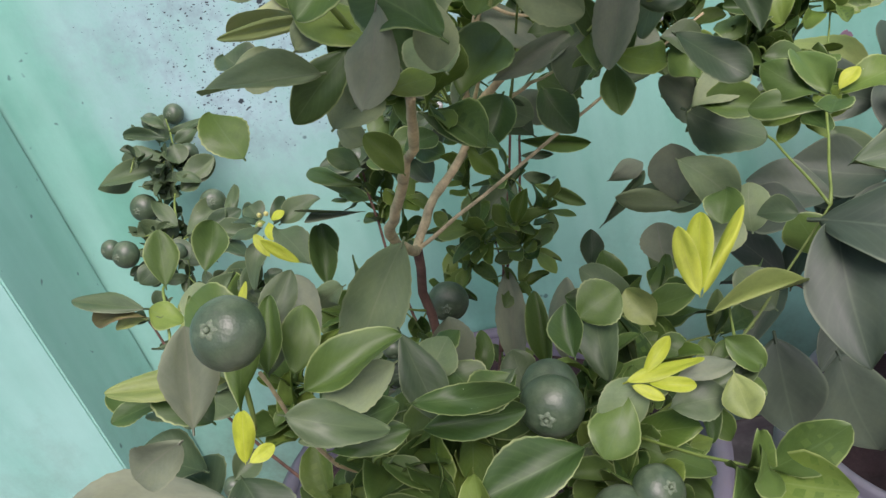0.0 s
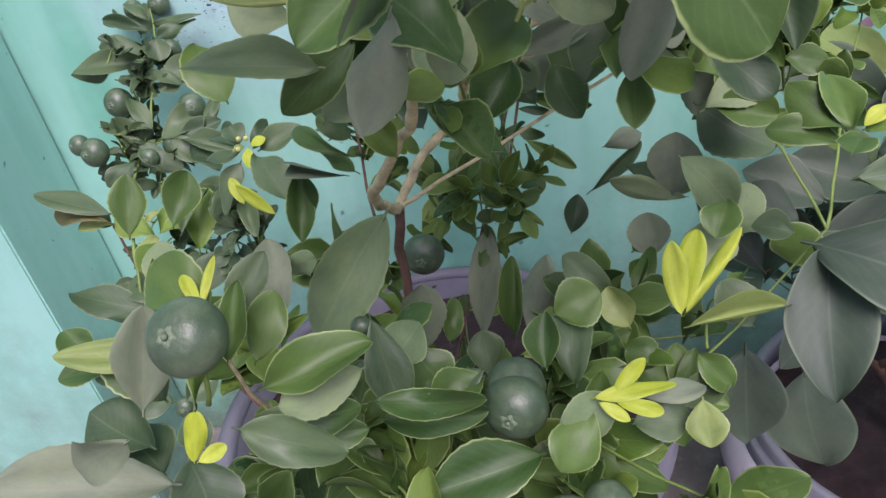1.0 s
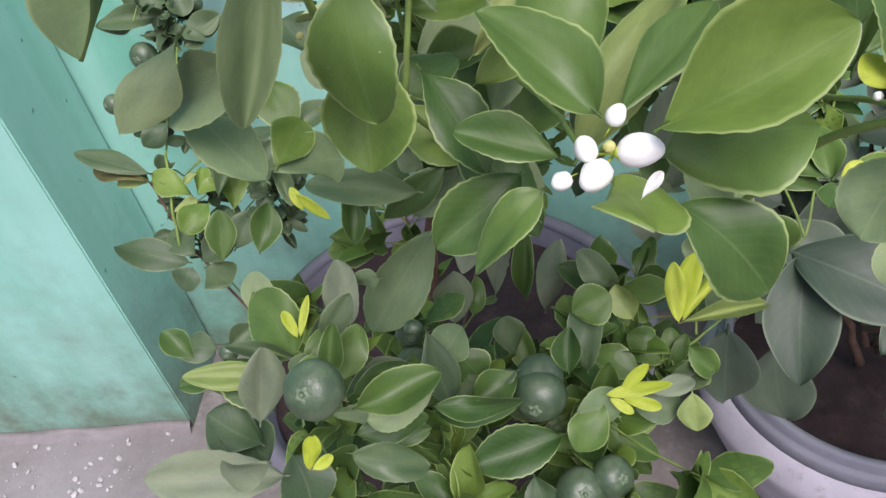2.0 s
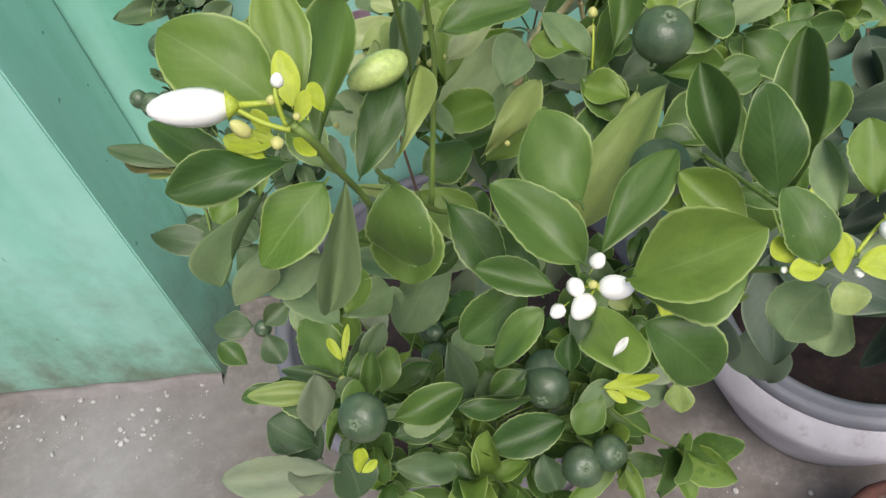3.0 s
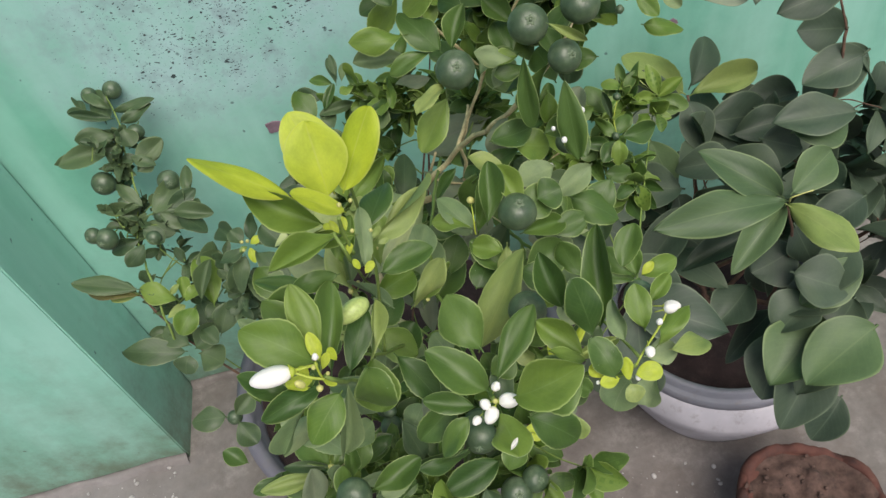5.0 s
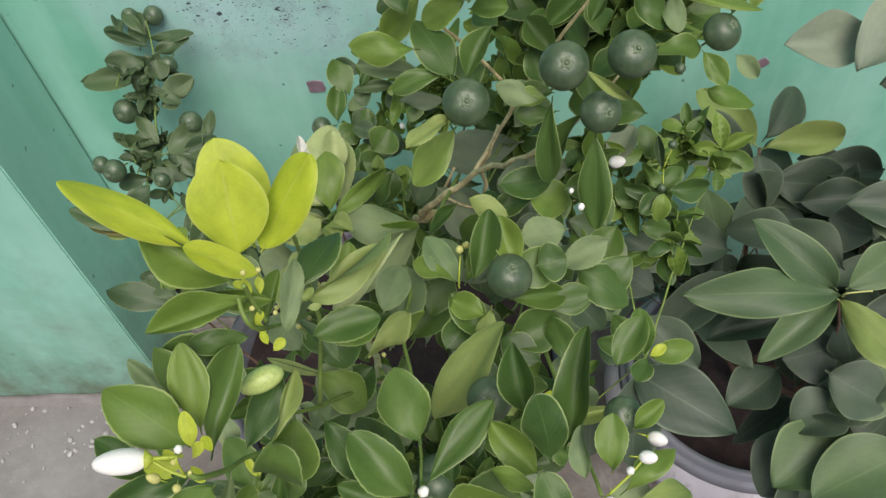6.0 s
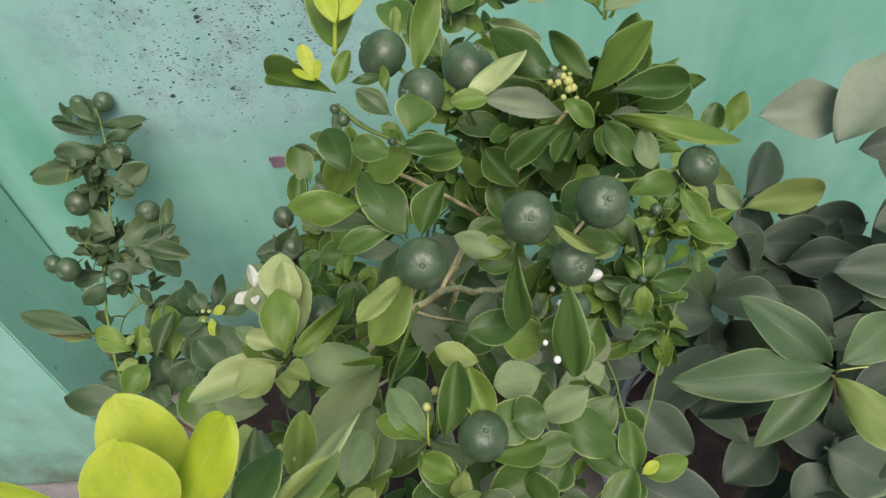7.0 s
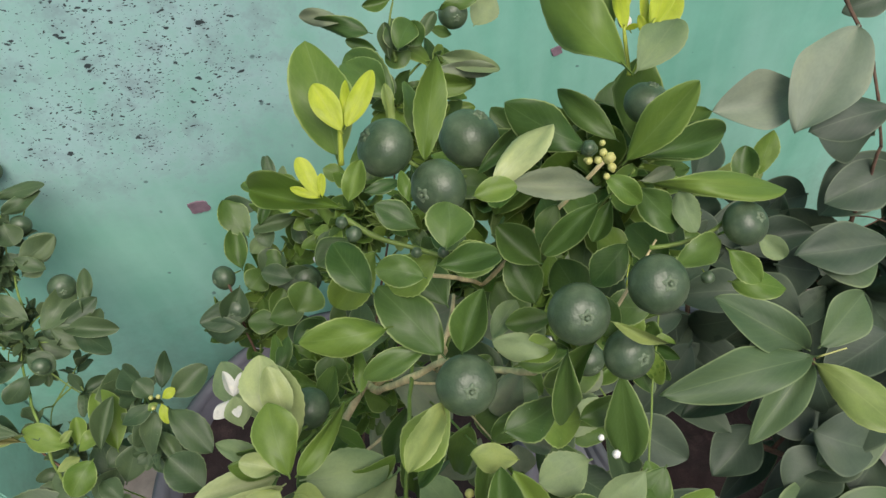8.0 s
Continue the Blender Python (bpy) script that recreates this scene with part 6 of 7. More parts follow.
leaf(shrub, "l", 19.4,1.0,111.7, 20.0,3.2,112.1, 1.5, 0.57,-0.28,0.77)
leaf(shrub, "s", 9.7,11.6,88.2, 6.1,12.5,88.1, 2.3, -0.13,-0.49,0.86)
leaf(shrub, "m", 17.9,17.1,82.7, 13.9,15.0,82.2, 2.4, 0.26,-0.65,0.71)
leaf(shrub, "s", 25.5,15.6,82.8, 22.0,14.1,81.4, 2.2, -0.10,-0.58,0.81)
leaf(shrub, "s", 19.6,16.2,87.0, 20.4,14.2,81.6, 2.9, 0.45,-0.81,0.38)
leaf(shrub, "m", 21.2,17.8,82.7, 22.8,16.7,80.7, 3.1, 0.47,-0.58,0.67)
leaf(shrub, "m", 31.0,14.7,80.0, 28.8,11.9,78.1, 3.2, 0.10,-0.61,0.79)
leaf(shrub, "m", 28.2,13.4,77.9, 21.7,11.5,77.8, 4.0, 0.11,-0.47,0.88)
leaf(shrub, "y", 30.9,14.3,80.9, 35.7,15.0,81.2, 1.1, -0.01,-0.28,0.96)
leaf(shrub, "y", 32.0,14.5,81.0, 34.1,15.6,82.4, 0.9, -0.10,-0.73,0.68)
leaf(shrub, "y", 32.2,14.2,80.7, 34.7,13.5,80.3, 0.9, -0.00,-0.51,0.86)
leaf(shrub, "y", 31.3,14.2,80.8, 32.9,13.4,80.0, 0.8, 0.09,-0.59,0.80)
leaf(shrub, "m", 28.7,14.7,83.0, 29.0,16.7,85.5, 2.4, -0.16,-0.76,0.64)
leaf(shrub, "s", 25.8,11.8,75.6, 26.7,9.5,72.9, 3.1, 0.09,-0.75,0.66)
leaf(shrub, "s", 33.3,15.4,77.5, 36.7,16.0,76.7, 2.6, 0.28,-0.48,0.83)
leaf(shrub, "p", 20.0,25.0,88.1, 15.2,19.5,82.6, 4.3, 0.32,-0.79,0.52)
leaf(shrub, "s", 14.0,12.0,90.9, 16.2,13.4,93.5, 1.9, 0.16,-0.91,0.37)
leaf(shrub, "m", 13.2,27.3,84.6, 13.3,30.3,88.5, 2.3, 0.30,-0.77,0.57)
leaf(shrub, "y", 9.5,28.9,87.5, 8.7,29.9,89.2, 0.9, 0.35,-0.74,0.57)
leaf(shrub, "y", 9.7,29.1,87.6, 10.8,29.2,87.1, 0.7, 0.29,-0.90,0.31)
leaf(shrub, "m", 6.7,19.0,91.7, 6.9,21.0,94.7, 2.2, 0.43,-0.77,0.48)
leaf(shrub, "m", 9.1,19.5,91.8, 9.9,21.9,94.1, 2.2, 0.31,-0.71,0.63)
leaf(shrub, "s", 13.4,9.2,90.6, 13.9,10.1,92.7, 1.8, 0.25,-0.90,0.36)
leaf(shrub, "m", 29.6,22.4,80.3, 32.7,23.0,81.4, 3.8, -0.04,-0.83,0.56)
leaf(shrub, "s", 30.6,19.7,76.4, 30.9,23.7,81.0, 3.0, -0.15,-0.74,0.66)
leaf(shrub, "y", 37.0,19.6,81.6, 36.8,21.9,85.5, 1.6, -0.38,-0.81,0.45)
leaf(shrub, "y", 37.0,19.7,81.7, 38.5,22.5,85.7, 1.8, -0.39,-0.68,0.62)
leaf(shrub, "y", 37.1,19.6,81.6, 41.2,22.9,85.3, 0.9, -0.10,-0.69,0.72)
leaf(shrub, "f", 38.0,23.0,77.6, 45.4,24.6,77.3, 2.0, 0.15,-0.51,0.85)
leaf(shrub, "m", 38.4,21.3,77.0, 40.5,20.2,74.6, 2.5, 0.22,-0.79,0.57)
leaf(shrub, "s", 47.7,55.5,64.5, 52.8,56.1,64.9, 2.8, 0.02,-0.73,0.69)
leaf(shrub, "s", 38.9,51.3,74.1, 46.1,50.3,71.6, 3.2, 0.10,-0.78,0.62)
leaf(shrub, "m", 38.6,46.1,67.2, 41.6,47.5,68.6, 3.8, -0.04,-0.67,0.74)
fruit(shrub, 42.3,24.3,123.2, 2.88, 0.12,-0.61,0.79)
fruit(shrub, 38.3,24.0,122.9, 2.95, 0.03,-0.70,0.71)
fruit(shrub, 40.5,22.7,120.3, 2.56, 0.35,-0.76,0.55)
fruit(shrub, 32.4,22.5,121.8, 2.87, 0.08,-0.72,0.69)
fruit(shrub, 48.2,27.0,122.4, 2.34, 0.46,-0.39,0.80)
fruit(shrub, 31.4,31.3,129.1, 2.74, -0.68,0.16,0.72)
fruit(shrub, 36.0,34.9,125.0, 3.32, 0.53,0.21,0.82)
fruit(shrub, 33.3,29.4,127.7, 2.69, -0.74,-0.54,0.41)
fruit(shrub, 44.9,32.8,126.5, 2.35, 0.35,0.26,0.90)
fruit(shrub, 21.9,33.5,103.6, 3.15, -0.29,0.06,0.96)
fruit(shrub, 34.6,17.7,110.8, 3.09, 0.16,-0.23,0.96)
fruit(shrub, 33.0,9.3,109.5, 2.83, 0.04,-0.40,0.91)
fruit(shrub, 15.7,5.6,95.3, 3.02, -0.18,-0.72,0.67)
fruit(shrub, 26.8,17.3,79.4, 3.62, 0.42,-0.83,0.36)
fruit(shrub, 29.0,10.7,74.8, 3.55, 0.13,-0.59,0.80)
fruit(shrub, 31.3,11.4,75.4, 3.01, 0.48,-0.56,0.68)
fruit(shrub, 26.7,15.9,79.2, 3.90, -0.28,-0.93,0.22)
fruit(shrub, 42.6,31.4,103.8, 2.45, 0.22,-0.96,0.17)
fruit(shrub, 18.2,46.0,69.9, 4.22, -0.09,-0.99,0.09)
fruit(shrub, 10.9,63.5,84.7, 2.87, -0.83,-0.47,0.30)
fruit(shrub, 11.5,60.4,82.2, 3.00, -0.39,-0.85,0.35)
fruit(shrub, 41.0,63.1,113.1, 2.69, 0.10,-0.97,0.24)
fruit(shrub, 36.0,62.7,112.5, 2.49, -0.52,-0.85,0.07)
fruit(shrub, 19.9,62.2,82.3, 3.76, 0.03,-0.97,0.24)
fruit(shrub, 40.9,8.0,109.5, 2.29, 0.17,-0.51,0.85)
fruit(shrub, -9.5,40.5,57.4, 2.36, 0.05,-0.94,0.33)
fruit(shrub, 18.1,19.2,83.7, 1.39, -0.07,-0.89,-0.44)
bud(shrub, "t", 40.1,28.5,128.9, 0.56, -0.42,-0.65,0.80)
bud(shrub, "c", 40.8,28.7,128.8, 0.29, -0.50,-0.65,0.79)
bud(shrub, "c", 40.7,28.3,128.6, 0.40, -0.23,-0.65,0.80)
bud(shrub, "c", 40.9,28.0,128.5, 0.54, -0.37,-0.64,0.81)
bud(shrub, "c", 40.4,28.1,128.4, 0.38, -0.42,-0.64,0.81)
bud(shrub, "c", 40.9,27.7,128.2, 0.42, -0.24,-0.63,0.82)
bud(shrub, "c", 40.0,28.2,128.4, 0.36, -0.48,-0.64,0.81)
bud(shrub, "c", 40.6,27.5,127.9, 0.33, -0.43,-0.62,0.82)
bud(shrub, "W", 18.3,-0.2,123.2, 2.2, -0.96,-0.18,0.22)
bud(shrub, "w", 20.7,0.2,123.4, 0.42, 0.22,0.20,0.95)
bud(shrub, "c", 20.5,-1.0,122.3, 0.37, 0.04,-1.00,0.01)
bud(shrub, "C", 19.6,-0.7,122.7, 0.67, -0.49,-0.08,0.87)
bud(shrub, "w", 29.3,3.0,111.1, 0.75, 0.45,0.09,0.89)
bud(shrub, "w", 28.3,2.3,110.5, 0.86, -0.33,0.14,0.93)
bud(shrub, "V", 29.9,2.2,110.3, 1.43, 0.93,-0.31,0.21)
bud(shrub, "V", 28.5,1.7,109.9, 1.29, -0.56,-0.82,0.07)
bud(shrub, "w", 27.5,1.6,109.9, 0.72, -0.67,-0.70,0.24)
bud(shrub, "c", 29.0,2.3,110.5, 0.39, 0.21,-0.55,0.81)
bud(shrub, "V", 41.0,3.2,114.5, 0.95, 0.87,-0.27,0.41)
bud(shrub, "w", 40.1,2.7,114.1, 0.50, 0.29,-0.00,0.96)
bud(shrub, "w", 39.0,1.4,113.1, 0.77, -0.18,-0.98,0.02)
bud(shrub, "w", 37.9,0.4,112.2, 0.44, -0.20,-0.95,0.23)
bud(shrub, "w", 35.4,0.6,112.5, 0.30, -0.47,-0.81,0.35)
bud(shrub, "c", 31.6,22.5,108.4, 0.58, 0.52,0.16,0.84)
bud(shrub, "V", 42.6,6.3,109.8, 1.17, 0.89,-0.42,0.17)
bud(shrub, "c", 21.3,19.4,108.3, 0.56, 0.49,-0.04,0.87)
bud(shrub, "c", 16.3,17.9,107.5, 0.39, 0.61,0.11,0.79)
bud(shrub, "c", 24.5,5.4,128.3, 0.24, 0.38,-0.02,0.93)
bud(shrub, "c", 17.8,18.1,107.6, 0.39, 0.26,-0.03,0.97)
bud(shrub, "c", 19.3,17.0,106.5, 0.39, 0.19,0.28,0.94)
bud(shrub, "c", 26.1,13.2,108.7, 0.31, 0.83,-0.42,0.36)
bud(shrub, "w", 46.4,44.1,94.7, 1.54, -0.89,-0.16,0.42)
bud(shrub, "w", 47.9,46.1,96.1, 0.65, -0.07,0.20,0.98)
bud(shrub, "w", 42.2,41.6,93.0, 0.65, -0.23,0.28,0.93)
bud(shrub, "w", 42.8,40.5,92.1, 0.71, 0.22,0.16,0.96)
bud(shrub, "c", 37.1,42.9,94.6, 0.40, 0.02,0.29,0.96)
bud(shrub, "w", 21.9,62.6,85.0, 0.90, -0.38,0.28,0.88)
bud(shrub, "w", 44.3,35.2,130.0, 0.80, -0.47,0.12,0.87)
bud(shrub, "w", 45.8,35.1,130.1, 0.69, 0.09,-0.02,1.00)
bud(shrub, "c", 41.4,29.3,127.0, 0.49, -0.18,-0.97,0.16)
bud(shrub, "c", 41.3,29.9,127.5, 0.25, -0.25,-0.09,0.96)
bud(shrub, "c", 41.5,28.8,126.7, 0.24, -0.08,-0.94,0.32)
bud(shrub, "c", 40.4,29.5,127.1, 0.24, -0.61,-0.33,0.72)
bud(shrub, "t", 40.7,29.9,127.4, 0.80, -0.23,0.08,0.97)
bud(shrub, "t", 28.7,28.4,128.1, 0.55, -0.29,-0.44,0.85)
bud(shrub, "t", 29.1,27.9,127.7, 0.72, -0.07,-0.99,0.14)
bud(shrub, "t", 31.6,26.7,126.9, 0.50, 0.16,-0.18,0.97)
bud(shrub, "t", 32.7,26.2,127.1, 0.49, 0.14,-0.12,0.98)
bud(shrub, "t", 45.5,25.1,121.3, 0.68, -0.10,-0.96,0.27)
bud(shrub, "c", 31.3,19.7,111.4, 0.57, -0.02,0.33,0.95)
bud(shrub, "c", 13.0,10.7,91.4, 0.58, -0.00,-1.00,-0.03)
bud(shrub, "t", 52.6,45.6,95.3, 0.95, 0.13,0.28,0.95)
bud(shrub, "t", 51.2,42.1,92.5, 0.95, -0.11,0.14,0.98)
twig(shrub, [(24.5,44.2,86.6), (26.6,38.5,94.5), (29.4,36.0,99.8), (32.3,34.2,104.0), (36.9,26.5,113.8), (40.2,25.6,118.0), (44.0,28.0,121.5)], [0.34, 0.31, 0.29, 0.26, 0.19, 0.12, 0.05], BARK)
twig(shrub, [(32.1,34.4,103.6), (33.4,37.2,104.4), (34.4,39.2,105.0)], [0.2, 0.17, 0.14], BARK)
twig(shrub, [(29.0,36.2,99.2), (31.0,36.3,97.6), (34.0,36.0,96.6)], [0.15, 0.12, 0.06], BARK)
twig(shrub, [(24.5,44.2,86.6), (28.9,41.5,89.1), (33.5,22.5,111.4)], [0.16, 0.12, 0.06], GREEN_TWIG)
twig(shrub, [(20.1,27.9,106.0), (21.2,29.9,105.2), (22.0,32.4,102.1)], [0.14, 0.12, 0.10], GREEN_TWIG)
twig(shrub, [(42.8,29.2,125.9), (42.4,31.0,122.0), (41.6,31.6,119.5)], [0.07, 0.06, 0.05], GREEN_TWIG)
twig(shrub, [(28.8,28.9,128.0), (29.9,28.0,127.3), (31.6,27.4,126.3), (32.9,26.8,125.8)], [0.14, 0.13, 0.11, 0.10], GREEN_TWIG)
twig(shrub, [(29.4,28.6,131.3), (29.8,29.2,133.0)], [0.12, 0.09], SPROUT)
twig(shrub, [(43.6,32.6,128.8), (43.8,33.8,130.0), (43.9,34.3,130.5)], [0.10, 0.09, 0.07], SPROUT)
twig(shrub, [(43.9,32.7,128.8), (44.7,33.4,130.1), (45.3,34.0,130.6)], [0.10, 0.09, 0.07], SPROUT)
twig(shrub, [(23.0,5.6,126.2), (23.2,5.8,123.6), (21.4,17.2,108.3), (21.9,19.0,104.4)], [0.11, 0.11, 0.10, 0.10], GREEN_TWIG)
twig(shrub, [(23.6,5.4,127.3), (23.5,5.8,125.7), (23.5,6.0,123.8)], [0.10, 0.10, 0.09], GREEN_TWIG)
twig(shrub, [(20.9,-0.4,122.4), (21.2,0.4,120.4), (20.7,7.4,108.9)], [0.14, 0.13, 0.12], GREEN_TWIG)
twig(shrub, [(12.8,10.8,91.0), (11.6,11.4,86.1)], [0.16, 0.14], GREEN_TWIG)
twig(shrub, [(28.9,2.6,110.2), (28.9,4.7,108.1)], [0.14, 0.12], GREEN_TWIG)
twig(shrub, [(38.1,1.2,112.3), (36.8,1.4,111.3), (35.5,3.3,109.0), (33.9,6.7,102.9)], [0.14, 0.13, 0.13, 0.12], GREEN_TWIG)
twig(shrub, [(38.1,1.2,112.3), (38.8,1.8,112.8), (40.1,2.7,113.6), (40.8,3.3,114.1)], [0.08, 0.07, 0.07, 0.06], SPROUT)
twig(shrub, [(20.7,-0.4,122.4), (20.7,-0.3,123.2), (20.7,-0.1,123.4)], [0.07, 0.07, 0.06], SPROUT)
twig(shrub, [(20.8,-0.5,122.3), (20.1,-0.3,122.5), (19.4,0.0,122.8)], [0.08, 0.08, 0.07], SPROUT)
twig(shrub, [(31.1,18.5,108.6), (31.2,18.8,110.1), (31.3,19.6,110.8)], [0.07, 0.06, 0.05], SPROUT)
twig(shrub, [(51.5,42.5,92.3), (51.6,43.8,93.4), (52.6,45.6,94.8)], [0.07, 0.06, 0.05], SPROUT)
leaf(shrub, "w", 17.7,33.5,107.7, 17.4,35.0,108.9, 1.0, 0.46,-0.49,0.74)
leaf(shrub, "w", 17.6,33.5,107.7, 16.2,32.3,107.6, 1.0, 0.21,-0.33,0.92)
leaf(shrub, "w", 17.8,33.6,107.7, 18.7,34.4,108.8, 0.8, 0.17,-0.86,0.49)
leaf(shrub, "w", 17.7,33.4,107.6, 17.9,31.9,107.6, 0.8, 0.13,-0.02,0.99)
leaf(shrub, "s", 47.0,29.3,79.7, 44.3,30.2,80.1, 3.2, 0.03,-0.34,0.94)
leaf(shrub, "p", 41.8,29.3,82.7, 39.9,26.4,79.9, 3.7, -0.33,-0.53,0.78)
leaf(shrub, "m", 41.8,27.9,84.1, 40.4,25.5,82.9, 3.0, -0.17,-0.36,0.92)
leaf(shrub, "p", 39.9,33.9,84.3, 43.7,31.2,80.9, 3.7, 0.00,-0.78,0.63)
leaf(shrub, "s", 41.7,37.1,86.9, 47.0,34.2,83.9, 5.3, -0.04,-0.76,0.65)
leaf(shrub, "m", 47.1,41.5,87.7, 44.2,37.7,85.4, 4.5, 0.08,-0.57,0.82)
leaf(shrub, "g", 44.8,41.7,86.7, 47.2,38.1,84.3, 3.9, 0.04,-0.55,0.84)
leaf(shrub, "m", 28.9,38.1,91.8, 25.9,34.2,88.9, 4.5, 0.06,-0.63,0.77)
leaf(shrub, "l", 35.0,18.0,110.1, 34.1,21.4,112.8, 2.1, 0.17,-0.58,0.80)
leaf(shrub, "f", 34.8,22.5,111.4, 32.0,23.0,112.8, 1.7, 0.26,-0.63,0.73)
leaf(shrub, "l", 36.1,24.5,111.7, 39.2,24.0,111.0, 3.0, 0.11,-0.53,0.84)
leaf(shrub, "p", 38.9,21.8,110.5, 35.6,21.1,110.8, 2.9, 0.18,-0.43,0.88)
leaf(shrub, "m", 36.4,18.6,110.6, 38.5,18.9,110.9, 3.2, -0.06,-0.55,0.84)
leaf(shrub, "m", 31.2,35.5,96.1, 34.7,35.0,95.4, 3.4, 0.02,-0.73,0.68)
leaf(shrub, "m", 32.0,35.5,98.6, 34.6,36.5,98.5, 2.2, 0.18,-0.35,0.92)
leaf(shrub, "s", 13.9,59.5,82.7, 7.3,59.5,82.6, 3.9, -0.01,-0.58,0.81)
leaf(shrub, "m", 15.2,57.1,83.2, 19.6,57.8,83.8, 3.4, -0.04,-0.55,0.83)
leaf(shrub, "m", 18.3,55.1,83.9, 21.5,53.4,82.3, 3.8, 0.14,-0.54,0.83)
leaf(shrub, "s", 19.1,60.1,85.5, 15.7,61.6,86.5, 2.8, 0.08,-0.45,0.89)
leaf(shrub, "m", 17.8,52.4,84.2, 21.4,53.6,85.3, 2.9, -0.02,-0.62,0.78)
leaf(shrub, "m", 12.7,10.8,91.0, 10.0,15.0,93.0, 3.5, 0.15,-0.35,0.93)
leaf(shrub, "m", 14.5,9.5,90.3, 15.5,11.4,93.5, 1.6, 0.21,-0.86,0.45)
leaf(shrub, "m", 15.2,10.5,89.2, 16.3,12.9,91.7, 2.0, 0.17,-0.76,0.63)
leaf(shrub, "g", 13.8,16.4,80.5, 17.7,17.4,81.9, 2.7, -0.17,-0.51,0.84)
leaf(shrub, "m", 25.3,15.3,82.5, 22.3,13.7,82.1, 2.9, 0.12,-0.46,0.88)
leaf(shrub, "m", 11.0,9.4,88.5, 8.1,12.0,90.2, 3.0, 0.19,-0.37,0.91)
leaf(shrub, "s", 9.9,8.1,84.7, 6.7,10.3,87.1, 3.8, 0.61,0.02,0.79)
leaf(shrub, "m", 7.8,12.3,88.7, 4.6,11.4,88.9, 1.7, 0.18,-0.43,0.88)
leaf(shrub, "p", 19.6,1.7,114.8, 16.5,1.9,113.4, 2.3, -0.29,-0.84,0.46)
leaf(shrub, "p", 18.2,1.5,116.1, 15.8,0.6,113.7, 1.3, -0.21,-0.84,0.50)
leaf(shrub, "p", 19.6,17.2,82.1, 21.5,18.6,84.1, 3.3, -0.24,-0.69,0.69)
leaf(shrub, "m", 21.6,16.7,81.5, 22.7,14.7,79.7, 3.3, 0.19,-0.60,0.78)
fruit(shrub, 17.2,20.4,78.3, 2.56, 0.18,-0.70,0.69)
fruit(shrub, 17.1,22.0,80.0, 2.24, 0.27,-0.93,0.26)
twig(shrub, [(34.9,60.1,111.7), (35.0,62.1,113.3), (36.0,64.3,115.1)], [0.14, 0.12, 0.09], GREEN_TWIG)
leaf(shrub, "w", 29.1,-2.0,112.0, 29.7,-1.5,112.4, 0.3, -0.14,-0.45,0.88)
leaf(shrub, "s", 25.1,24.2,73.5, 24.6,26.0,76.6, 2.8, 0.31,-0.80,0.51)
leaf(shrub, "m", 27.1,19.8,70.6, 23.7,21.2,73.2, 3.2, 0.20,-0.73,0.65)
leaf(shrub, "s", 34.2,28.1,76.9, 31.0,29.1,79.8, 2.8, 0.07,-0.92,0.39)
leaf(shrub, "m", 36.6,22.9,74.5, 34.4,24.1,75.4, 2.7, -0.04,-0.66,0.75)
leaf(shrub, "f", 34.8,24.3,76.8, 33.5,26.0,79.3, 2.7, -0.24,-0.86,0.45)
leaf(shrub, "s", 43.5,25.4,74.7, 41.4,27.2,77.8, 3.2, 0.02,-0.86,0.52)
leaf(shrub, "s", 40.8,21.1,74.7, 36.8,20.0,74.1, 2.6, 0.05,-0.57,0.82)
leaf(shrub, "m", 33.9,19.3,75.3, 36.2,19.3,73.8, 1.7, 0.31,-0.80,0.51)
leaf(shrub, "p", 20.7,9.2,89.6, 16.8,8.3,88.8, 2.4, 0.11,-0.86,0.50)
leaf(shrub, "m", 19.8,11.1,85.6, 25.7,11.5,84.4, 1.7, 0.18,-0.76,0.63)
leaf(shrub, "m", 15.7,9.1,85.4, 19.9,9.5,85.3, 1.9, 0.09,-0.78,0.62)
leaf(shrub, "p", 22.0,10.6,102.8, 16.5,11.1,103.6, 2.0, 0.03,-0.74,0.67)
leaf(shrub, "g", 25.0,8.8,105.2, 23.7,5.8,102.2, 1.9, 0.20,-0.73,0.66)
leaf(shrub, "m", 23.1,12.1,103.3, 20.1,10.3,101.4, 2.0, 0.35,-0.88,0.33)
leaf(shrub, "f", 22.8,13.8,104.4, 16.8,16.1,104.5, 0.9, -0.34,-0.90,0.28)
leaf(shrub, "p", 26.9,10.9,104.3, 26.3,10.0,101.8, 1.8, 0.25,-0.93,0.28)
leaf(shrub, "l", 24.0,11.2,101.3, 25.9,12.6,100.9, 1.4, 0.60,-0.75,0.27)
leaf(shrub, "p", 30.3,22.2,102.3, 33.7,21.1,99.7, 3.1, -0.13,-0.96,0.24)
leaf(shrub, "g", 36.0,20.3,101.6, 33.8,18.2,97.8, 2.7, -0.25,-0.78,0.58)
leaf(shrub, "s", 36.4,21.6,99.6, 39.1,21.2,99.0, 1.4, -0.09,-0.98,0.18)
leaf(shrub, "g", 27.9,29.6,95.2, 33.9,30.7,96.6, 2.0, 0.11,-0.95,0.29)
leaf(shrub, "p", 28.1,42.8,89.9, 30.7,42.3,87.5, 2.8, 0.16,-0.91,0.38)
leaf(shrub, "l", 24.5,43.9,86.3, 26.6,42.7,83.4, 2.7, -0.07,-0.93,0.36)
leaf(shrub, "m", 29.2,64.6,77.8, 37.5,63.6,75.3, 2.1, -0.05,-0.97,0.24)
leaf(shrub, "s", 29.1,63.7,76.1, 32.9,63.6,75.2, 1.1, 0.06,-0.93,0.36)
